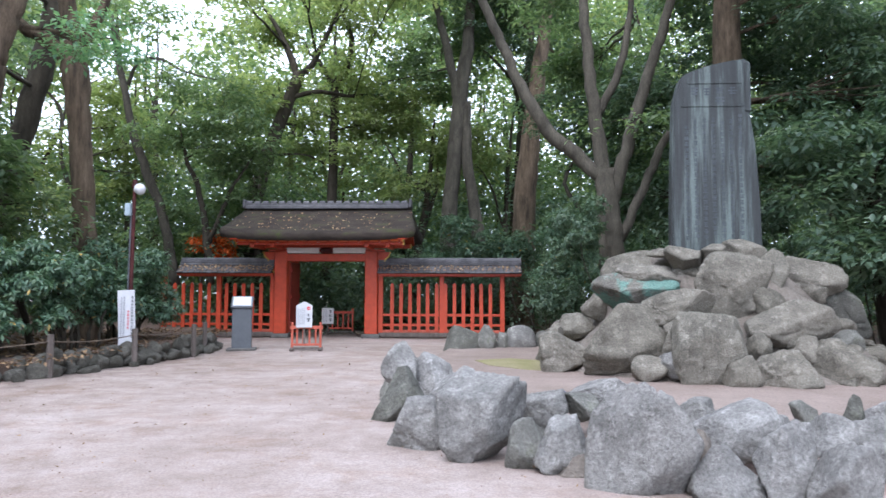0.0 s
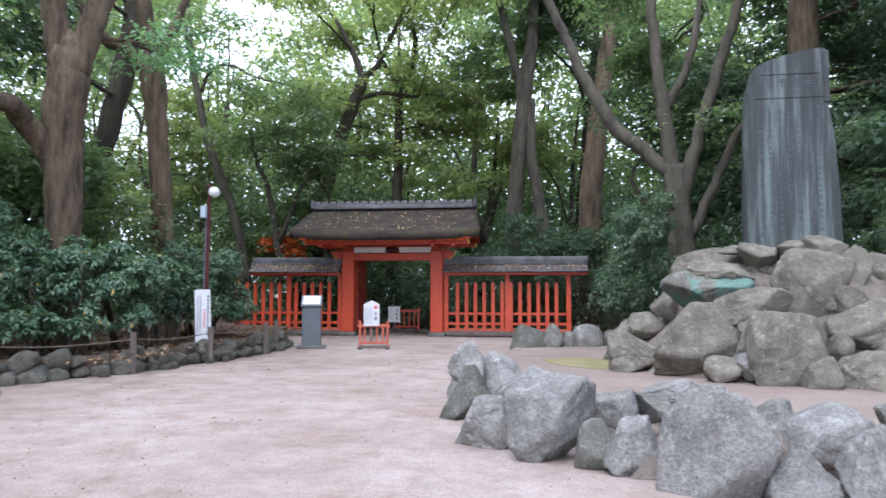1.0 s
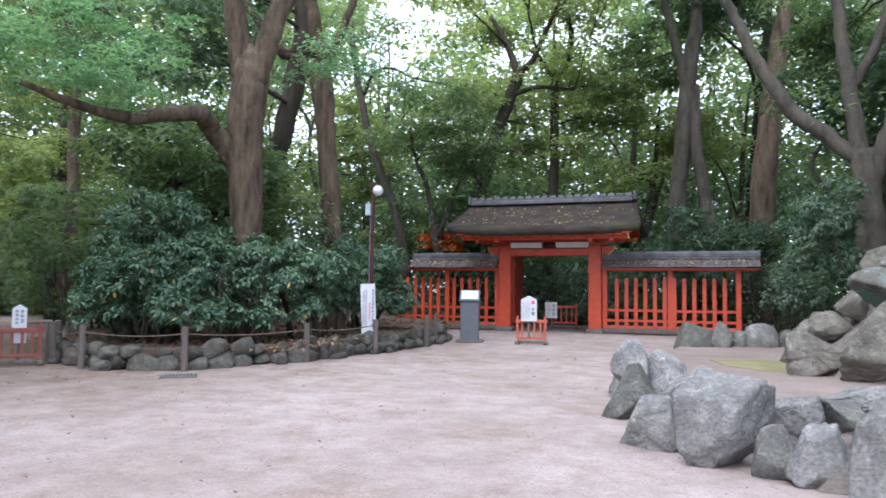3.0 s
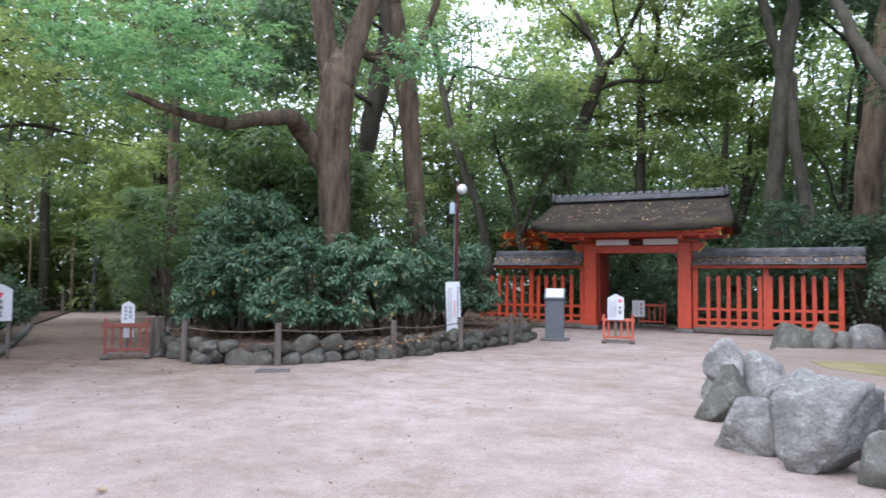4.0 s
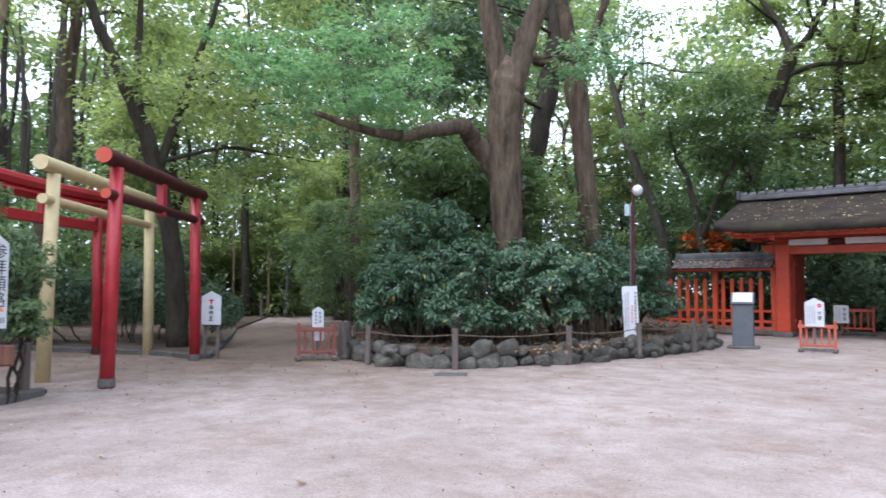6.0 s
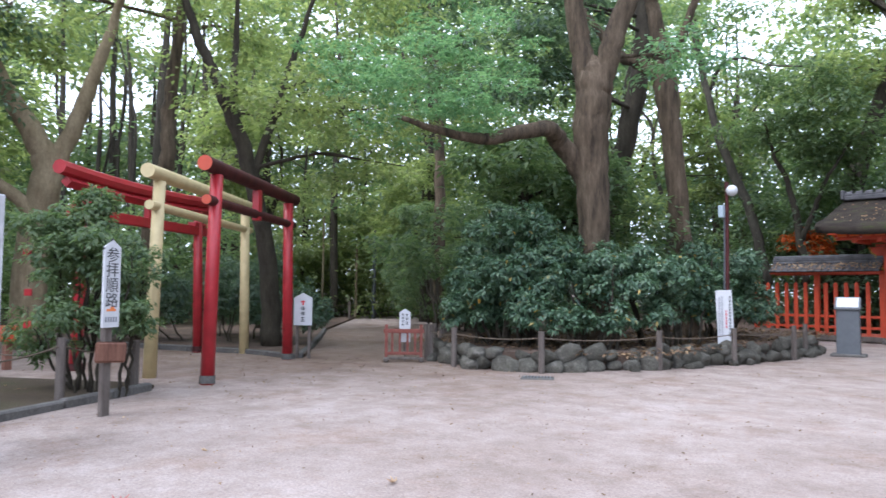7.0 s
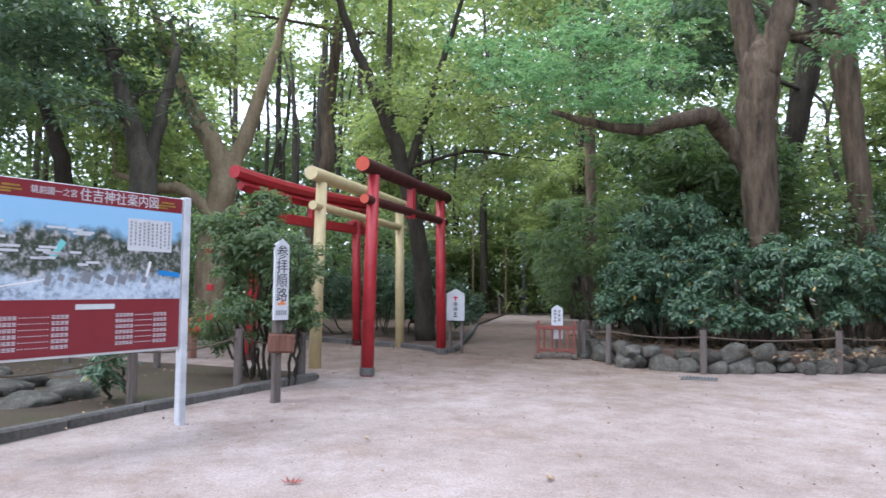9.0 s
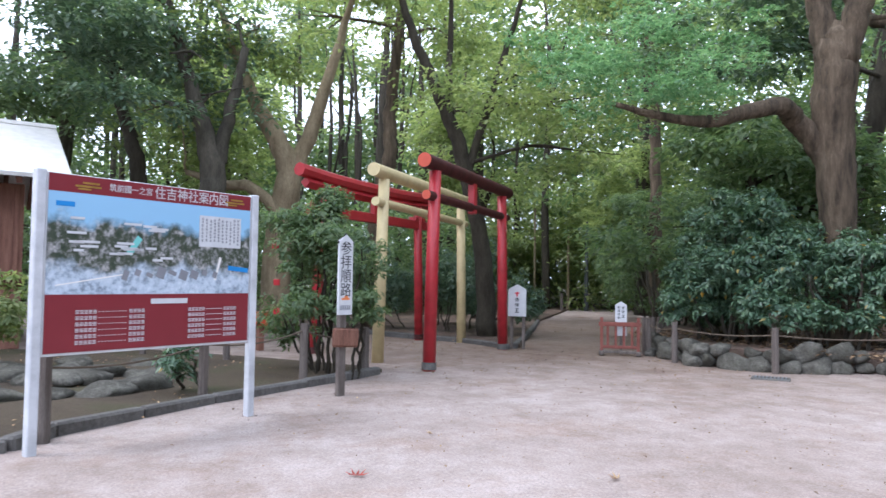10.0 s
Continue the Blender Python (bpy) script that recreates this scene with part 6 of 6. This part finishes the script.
# autumn-coloured sapling
tree("small sapling with orange autumn leaves", M_BARK_D, [[(-7.6, 22.6, 0.2, 0.05), (-7.5, 22.6, 1.8, 0.04), (-7.3, 22.6, 3.2, 0.02)]], [(-7.15, 22.5, 2.75, 0.5, 0.35, 0.3), (-6.85, 22.5, 2.5, 0.35, 0.3, 0.2)], L_RED, 90, 10, 0.10, 0.06, 0.16, 350)


# ---------- shrubs ----------
def shrub(label, blobs, seed, leaf=L_BLUE, density=290, k=9, ln=0.108, wd=0.043, z0=0.25):
    cx, cy = sum(b[0] for b in blobs) / len(blobs), sum(b[1] for b in blobs) / len(blobs)
    root = thing("shrub", (cx, cy, z0), 0, label=label, category="shrub")
    bl = [(b[0] - cx, b[1] - cy, b[2] - z0, *b[3:]) for b in blobs]
    bm = bmesh.new()
    rng = random.Random(seed)
    for b in bl:
        for _ in range(3 if z0 > 0.2 else 2):
            tx, ty, tz = b[0] + rng.uniform(-0.5, 0.5) * b[3], b[1] + rng.uniform(-0.5, 0.5) * b[4], b[2] + rng.uniform(0, 0.5) * b[5]
            x0, y0 = tx * 0.5 + rng.uniform(-0.2, 0.2), ty * 0.5 + rng.uniform(-0.2, 0.2)
            stem(bm, [(x0, y0, -0.05, 0.035 if z0 > 0.2 else 0.02), ((x0 + tx) / 2 + rng.uniform(-0.1, 0.1), (y0 + ty) / 2, tz * 0.5, 0.026 if z0 > 0.2 else 0.016), (tx, ty, tz, 0.008)], 6, seed)
    tagged(part("stem_work", bm, M_BARK_D, root, smooth=True), kind="stuff")
    P, N = blob_points(split(bl, 10, 0.42, 0.7, seed), density * 0.78, seed, 0.1, 2.4, 0, 0.5)
    low = P[:, 2] > (0.14 + 0.18 * wave(P, 3.0, seed + 4) if z0 > 0.2 else 0.10)
    P, N = P[low], N[low]
    leaf_mesh("foliage", P, N, k, ln, wd, 0.03, 0.35, leaf, root, seed, thick=0.6)
    return root


shrub("dense dark green rhododendron-like shrub behind the low wall", [(-8.3, 9.9, 1.45, 0.95, 0.8, 0.85), (-7.6, 9.6, 1.25, 0.8, 0.6, 0.75), (-8.9, 10.3, 1.7, 0.8, 0.8, 1.0), (-8.1, 10.5, 2.05, 1.0, 0.8, 0.65), (-8.5, 9.35, 0.95, 0.5, 0.4, 0.4), (-7.25, 9.5, 0.85, 0.4, 0.35, 0.3), (-9.0, 10.8, 2.4, 0.9, 0.8, 0.6), (-7.5, 10.2, 1.9, 0.6, 0.5, 0.4)], 401)
shrub("dense dark green shrub beside the reddish trunk", [(-6.85, 10.1, 1.15, 0.7, 0.6, 0.6), (-6.45, 10.7, 1.45, 0.6, 0.6, 0.6), (-7.0, 10.7, 1.75, 0.7, 0.6, 0.5), (-6.15, 10.5, 0.8, 0.35, 0.35, 0.3), (-6.6, 9.75, 0.75, 0.3, 0.25, 0.25)], 402)
shrub("broad glossy shrub behind the rope fence", [(-6.1, 11.7, 1.3, 0.6, 0.6, 0.55), (-6.35, 12.5, 1.6, 0.7, 0.7, 0.5), (-5.95, 11.4, 0.9, 0.4, 0.4, 0.35), (-5.95, 13.2, 1.2, 0.55, 0.6, 0.5), (-6.6, 11.6, 1.75, 0.5, 0.5, 0.35)], 403)
shrub("tall glossy shrub between the lamp post and the fence", [(-6.15, 14.5, 1.55, 0.85, 0.8, 0.85), (-6.0, 15.2, 1.3, 0.75, 0.8, 0.8), (-6.8, 15.2, 1.7, 0.9, 0.9, 0.8), (-7.2, 16.5, 1.4, 1, 1, 0.9)], 404)
shrub("dark shrub at the edge of the woodland path", [(-9.6, 10.9, 1.3, 0.9, 0.8, 0.9), (-10.4, 11.9, 1.4, 1.0, 0.9, 1.0), (-9.6, 12.2, 2.1, 1.1, 1.0, 0.9), (-11.4, 13.2, 1.5, 1.2, 1.0, 1.1), (-12.8, 14.8, 1.6, 1.3, 1.2, 1.3), (-14.4, 16.6, 1.8, 1.4, 1.3, 1.5), (-16.5, 18.4, 1.9, 1.6, 1.4, 1.6), (-12.6, 15.2, 3.2, 1.4, 1.3, 0.9), (-16.3, 15.7, 1.6, 1.1, 1.0, 1.5), (-18.6, 17.3, 1.8, 1.2, 1.1, 1.7), (-20.6, 19.0, 2.0, 1.3, 1.1, 1.8), (-17.4, 16.2, 3.4, 1.3, 1.1, 1.0)], 405, L_MID, 105)
shrub("large spreading shrub behind the fence and mound", [(0.6, 22.6, 2.7, 1.3, 0.8, 1.0), (1.9, 22.4, 2.6, 1.3, 0.8, 1.1), (3.4, 20.6, 2.4, 1.2, 0.9, 1.1), (3.7, 19.2, 1.4, 1.1, 0.9, 1.1), (4.9, 18.4, 1.6, 1.2, 0.9, 1.3), (3.9, 19.6, 2.9, 1.2, 0.9, 0.7)], 406, L_BLUE, 210, z0=0.0)
shrub("large dark shrub behind the rock mound", [(4.0, 15.6, 1.5, 1.0, 0.8, 1.0), (5.6, 15.8, 1.6, 1.2, 0.8, 1.2), (3.0, 17.6, 1.3, 0.9, 0.7, 1.0), (3.4, 15.9, 2.6, 0.9, 0.7, 0.8), (6.6, 15.0, 2.6, 1.0, 0.8, 1.2)], 407, L_DARK, 190, z0=0.0)
shrub("dense evergreen shrubs beside the mound", [(8.3, 14.6, 2.2, 1.1, 0.9, 1.3), (9.2, 14.0, 1.8, 1.2, 1.0, 1.4), (8.9, 15.0, 3.6, 1.2, 1.0, 0.9), (10.2, 13.6, 2.4, 1.2, 1.0, 1.5)], 408, L_DARK, 190, 9, 0.09, 0.036, z0=0.0)
shrub("bushy shrub with red tags beside the signpost", [(-8.68, 2.94, 2.03, 0.42, 0.42, 0.4), (-8.33, 3.13, 1.59, 0.45, 0.45, 0.42), (-8.66, 2.80, 1.38, 0.45, 0.45, 0.42), (-8.21, 3.46, 1.39, 0.36, 0.36, 0.4), (-8.39, 2.98, 0.89, 0.5, 0.5, 0.38), (-8.01, 3.42, 0.87, 0.3, 0.3, 0.3), (-9.07, 2.76, 1.90, 0.4, 0.4, 0.4), (-9.11, 2.65, 0.72, 0.35, 0.35, 0.35), (-8.69, 3.16, 2.27, 0.28, 0.28, 0.22)], 409, L_MID, 310, 8, 0.085, 0.034, 0.03)
shrub("low leafy plant under the map board", [(-7.6, 1.15, 0.45, 0.24, 0.3, 0.22)], 410, L_BLUE, 330, 8, 0.09, 0.035, 0.03)
shrub("yellow-green shrub beside the map board", [(-9.6, -1.5, 0.9, 0.5, 0.7, 0.7), (-10.2, -0.6, 0.8, 0.5, 0.4, 0.6)], 411, L_LIGHT, 220, 8, 0.10, 0.04, 0.03)
shrub("dark evergreen hedge behind the torii", [(-14.0, 7.9, 1.0, 1.0, 0.7, 0.9), (-15.2, 7.4, 1.2, 1.0, 0.8, 1.0), (-16.5, 6.6, 1.2, 1.2, 0.9, 1.1), (-14.8, 9.2, 1.3, 1.2, 0.9, 1.2), (-17, 9.5, 1.4, 1.4, 1.2, 1.3), (-12.9, 9.0, 0.8, 0.7, 0.6, 0.7)], 412, L_DARK, 150, z0=0.05)
shrub("bamboo-like thicket at the end of the path", [(-26, 24, 1.6, 2.0, 2.0, 1.6), (-28, 21, 1.8, 2, 2, 1.8), (-24, 27, 1.8, 2, 2, 1.8), (-26.5, 17.5, 2.0, 2, 2, 1.8), (-27, 22.5, 4, 2.4, 2.4, 1.8), (-26, 26, 4, 2.2, 2.2, 1.6)], 413, L_LIGHT, 80, 9, 0.17, 0.06, 0.03)
shrub("leafy thicket inside the woods beyond the gate", [(-4.9, 27, 1.4, 1.4, 1, 1.4), (-1.6, 27.5, 1.5, 1.5, 1, 1.5), (-3.4, 30, 1.6, 2, 1, 1.6), (-2.6, 29, 2.9, 2, 1, 1.0), (0.8, 24, 1.3, 1.3, 1, 1.2), (-6.2, 25, 1.5, 1.3, 1, 1.4)], 414, L_DARK, 140, 9, 0.14, 0.055, 0.03)


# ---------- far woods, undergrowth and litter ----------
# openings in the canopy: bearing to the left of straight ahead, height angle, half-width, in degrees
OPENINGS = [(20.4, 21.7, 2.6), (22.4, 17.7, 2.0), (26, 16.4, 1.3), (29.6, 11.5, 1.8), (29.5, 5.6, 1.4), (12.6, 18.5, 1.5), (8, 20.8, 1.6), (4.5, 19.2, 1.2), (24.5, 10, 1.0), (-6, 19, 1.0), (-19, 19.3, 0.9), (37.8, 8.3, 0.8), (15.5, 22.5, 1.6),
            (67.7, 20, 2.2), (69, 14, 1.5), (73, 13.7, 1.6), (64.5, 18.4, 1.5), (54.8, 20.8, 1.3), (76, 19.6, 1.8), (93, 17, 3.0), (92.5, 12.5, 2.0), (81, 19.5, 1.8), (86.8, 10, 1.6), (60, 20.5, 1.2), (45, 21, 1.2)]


def far_woods(seed, r0, r1, z0, z1, n, leaf, size, gap, a0=-50, a1=100):
    """Leaf masses of the woods round the clearing; angles from straight ahead, left positive."""
    r = np.random.RandomState(seed)
    deg = r.uniform(a0, a1, n)
    a = np.radians(deg)
    d = r.uniform(r0, r1, n)
    z = z0 + (z1 - z0) * r.rand(n) ** 0.9
    P = np.stack([-np.sin(a) * d, np.cos(a) * d, z], 1)
    keep = wave(P, 0.42, seed) + 0.4 * wave(P, 1.2, seed + 1) > gap
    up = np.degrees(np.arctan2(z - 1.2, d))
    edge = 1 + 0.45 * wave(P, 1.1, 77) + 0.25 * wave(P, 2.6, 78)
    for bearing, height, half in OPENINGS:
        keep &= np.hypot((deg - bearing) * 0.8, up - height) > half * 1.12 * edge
    P = P[keep]
    P[:, 2] = np.round(P[:, 2] / 0.8) * 0.8 + r.randn(len(P)) * 0.16
    P[:, 2] = np.maximum(P[:, 2], 0.15)
    N = np.tile([[0, 0, 1.0]], (len(P), 1)) + r.randn(len(P), 3) * 0.25
    ob = leaf_mesh("far_foliage", P, N, 13, size * 1.25, size * 0.66, size * 3.4, 0.25, leaf, None, seed, thick=0.13)
    return tagged(ob, "layered green leaves of the surrounding woods, some added unseen", "foliage", kind="stuff")


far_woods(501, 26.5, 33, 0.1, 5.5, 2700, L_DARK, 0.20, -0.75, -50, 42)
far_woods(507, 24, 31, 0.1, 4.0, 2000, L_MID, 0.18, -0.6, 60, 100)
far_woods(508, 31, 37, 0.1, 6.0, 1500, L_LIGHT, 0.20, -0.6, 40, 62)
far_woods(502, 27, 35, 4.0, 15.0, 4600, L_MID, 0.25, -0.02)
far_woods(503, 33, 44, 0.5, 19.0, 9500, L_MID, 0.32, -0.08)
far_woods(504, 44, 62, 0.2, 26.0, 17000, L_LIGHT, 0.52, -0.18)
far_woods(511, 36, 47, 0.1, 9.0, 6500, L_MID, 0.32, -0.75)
# unseen leaf masses added at both sides to shade the clearing's edges
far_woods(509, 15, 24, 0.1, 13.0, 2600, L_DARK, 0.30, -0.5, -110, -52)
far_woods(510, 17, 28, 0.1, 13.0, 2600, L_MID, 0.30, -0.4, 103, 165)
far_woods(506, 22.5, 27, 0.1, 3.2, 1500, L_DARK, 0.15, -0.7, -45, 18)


def far_trunks():
    g = random.Random(77)
    for i in range(85):
        a = radians(g.uniform(-50, 100))
        d = g.uniform(27, 48)
        x, y = -math.sin(a) * d, math.cos(a) * d
        h, l = g.uniform(9, 16), g.uniform(-1.5, 1.5)
        r = g.uniform(0.08, 0.24)
        bm = bmesh.new()
        stem(bm, [(0, 0, -0.05, r), (l * 0.3, 0, h * 0.4, r * 0.85), (l * 0.5 + g.uniform(-0.4, 0.4), 0, h * 0.7, r * 0.6), (l, 0, h, r * 0.2)], 6, i)
        stem(bm, [(l * 0.3, 0, h * 0.4, r * 0.5), (g.uniform(-1.5, 1.5), 0, h * 0.65, r * 0.35), (g.uniform(-3, 3), 0, h * 0.85, r * 0.1)], 5, i)
        ob = part("woodland_trunk", bm, M_BARK_D, smooth=True, at=pose(x, y, 0))
        tagged(ob, "slim dark forked trunk in the distant woods", "tree", "trunks of the woods")


far_trunks()


def litter(seed, n, area, z, leaf, size, label):
    r = np.random.RandomState(seed)
    x0, y0, x1, y1 = area
    P = np.stack([r.uniform(x0, x1, n), r.uniform(y0, y1, n), np.full(n, z) + r.uniform(0, 0.015, n)], 1)
    keep = wave(P, 0.8, seed) > -0.35
    ob = leaf_mesh("leaf_litter", P[keep], np.tile([[0, 0, 1.0]], (keep.sum(), 1)), 1, size, size * 0.6, 0.02, 0.0, leaf, None, seed)
    return tagged(ob, label, "leaves", kind="stuff")


litter(601, 260, (-12, 1.5, 3, 16), 0.012, L_DRY, 0.045, "scattered dry leaves on the sandy ground")
litter(605, 900, (-16, 4, -6, 12), 0.012, L_DRY, 0.04, "brown leaf crumbs on the path mouth")
litter(606, 2600, (-9, 0.8, 4, 12), 0.008, L_DRY, 0.022, "tiny brown leaf crumbs on the sandy ground")
litter(602, 3800, (-10, 9.2, -5.1, 19), 0.285, L_DRY, 0.09, "brown leaf litter under the shrubs")
litter(603, 420, (-13, -3, -6.3, 2.8), 0.045, L_FALL, 0.04, "dry leaves on the mossy soil")
litter(604, 2500, (-8, 21.5, 14, 32), 0.045, L_DRY, 0.09, "leaf litter in the woods behind the gate")


def fallen_leaf(x, y, m, seed, s=0.11):
    bm = bmesh.new()
    for k in range(5):
        a = radians(-70 + 35 * k)
        tip = (math.sin(a) * s, math.cos(a) * s, 0.025 + 0.012 * (k % 2))
        l = (math.sin(a - 0.22) * s * 0.5, math.cos(a - 0.22) * s * 0.5, 0.012)
        q = (math.sin(a + 0.22) * s * 0.5, math.cos(a + 0.22) * s * 0.5, 0.012)
        v = [bm.verts.new(c) for c in ((0, 0, 0.01), l, tip, q)]
        bm.faces.new((v[0], v[3], v[2], v[1]))
    bmesh.ops.solidify(bm, geom=list(bm.faces), thickness=0.002)
    ob = part("fallen_leaf", bm, m, at=pose(x, y, 0.0, 0, 0, seed * 57))
    tagged(ob, "curled fallen leaf lying on the sand", "leaf")


fallen_leaf(-4.02, 1.72, L_CRIMSON, 1, 0.085)
fallen_leaf(-3.28, 3.15, L_FALL, 2, 0.07)
fallen_leaf(-4.9, 2.7, L_FALL, 3, 0.06)

# flat drain cover let into the ground
dr = thing("drain_cover", (-6.05, 8.2, 0.0), 35, label="flat dark grey metal drain cover in the sand", category="drain cover")
part("frame", box(bmesh.new(), (0, 0, 0.0), (0.46, 0.30, 0.03), bev=0.005), M_KERB, dr)
for i in range(9):
    part("bar", box(bmesh.new(), (-0.18 + i * 0.045, 0, 0.018), (0.02, 0.24, 0.012)), M_STEEL, dr)

# thin poles at the end of the path
for x, y, h, r, m, lab in ((-24.1, 20.0, 3.9, 0.085, M_STEEL, "pale grey metal pole at the end of the path"), (-24.6, 19.4, 3.3, 0.06, M_BARK_T, "slim pale bamboo stem beside the path"), (-23.3, 21.3, 3.6, 0.05, M_BARK_T, "slim pale bamboo stem beside the path"), (-25.4, 18.2, 4.4, 0.05, M_BARK_T, "slim pale bamboo stem beside the path")):
    po = thing("pole", (x, y, 0), 0, label=lab, category="pole")
    part("shaft", rod((0, 0, -0.05), (0.03, 0, h), r, r * 0.8), m, po)

# red paper lanterns and a red collection box beyond the garden
for x, y, z in ((-8.95, 2.49, 1.62), (-8.85, 2.49, 1.16), (-8.75, 2.47, 0.80)):
    ln = thing("red_tag", (x, y, z), 20, label="small red hanging tag among the leaves", category="tag")
    part("sheet", box(bmesh.new(), (0, 0, 0), (0.13, 0.02, 0.08), bev=0.006), M_TORII, ln)
    part("string", rod((0, 0, 0.06), (0, 0, 0.2), 0.006), M_ROPE, ln)
cone = thing("red_box", (-12.0, 3.07, 0.0), 10, label="small orange-red box on a stand in the garden", category="box")
part("body", box(bmesh.new(), (0, 0, 0.52), (0.28, 0.22, 0.24), bev=0.03), M_TORIIEND, cone)
part("leg", box(bmesh.new(), (0, 0, 0.22), (0.1, 0.1, 0.46)), M_WOODBROWN, cone)

# garden stones behind the map board
g = random.Random(9)
for i in range(16):
    x, y = -8.6 - g.random() * 2.6, -0.9 + g.random() * 2.6
    s = g.uniform(0.28, 0.6)
    boulder("garden_stone", (x, y, s * 0.10), (s * 1.15, s * 0.9, s * 0.42), 700 + i, M_WALLSTONE, g.uniform(0, 90), 0, 3, label="flat grey mossy garden stone on brown soil", category="rock", group="garden stones")


for i in range(26):
    x, y = -7.7 - g.random() * 2.1, -1.2 + g.random() * 2.2
    sz = g.uniform(0.2, 0.48)
    boulder("garden_stone", (x, y, sz * 0.12), (sz * 1.4, sz, sz * 0.55), 730 + i, M_WALLSTONE, g.uniform(0, 180), 0, 3, label="dark grey garden rock on brown soil behind the kerb", category="rock", group="garden stones")


# ---------- building beyond the garden ----------
def pavilion():
    root = thing("shrine_building", (-15.2, -3.2, 0), 96, label="dark brown wooden building with a pale sheet roof", category="building")
    part("wall", box(bmesh.new(), (0, 0, 1.35), (5.0, 4.0, 2.7)), M_WOODBROWN, root)
    for i in range(12):
        part("batten", box(bmesh.new(), (-2.4 + i * 0.436, -2.02, 1.35), (0.06, 0.05, 2.66)), M_WOODBROWN, root)
    part("sill_beam", box(bmesh.new(), (0, -2.03, 1.1), (5.0, 0.08, 0.12)), M_TORIIDARK, root)
    for s in (-1, 1):
        bm = bmesh.new()
        box(bm, (0, s * 1.35, 3.42), (6.2, 3.2, 0.08), Euler((radians(-s * 24), 0, 0)).to_matrix(), 0.01)
        part("roof", bm, M_PLASTER, root, "pale roof sheet")
        for i in range(13):
            bm = bmesh.new()
            box(bm, (-2.9 + i * 0.48, s * 1.3, 3.30), (0.08, 3.0, 0.1), Euler((radians(-s * 24), 0, 0)).to_matrix())
            part("rafter", bm, M_WOODBROWN, root)


pavilion()
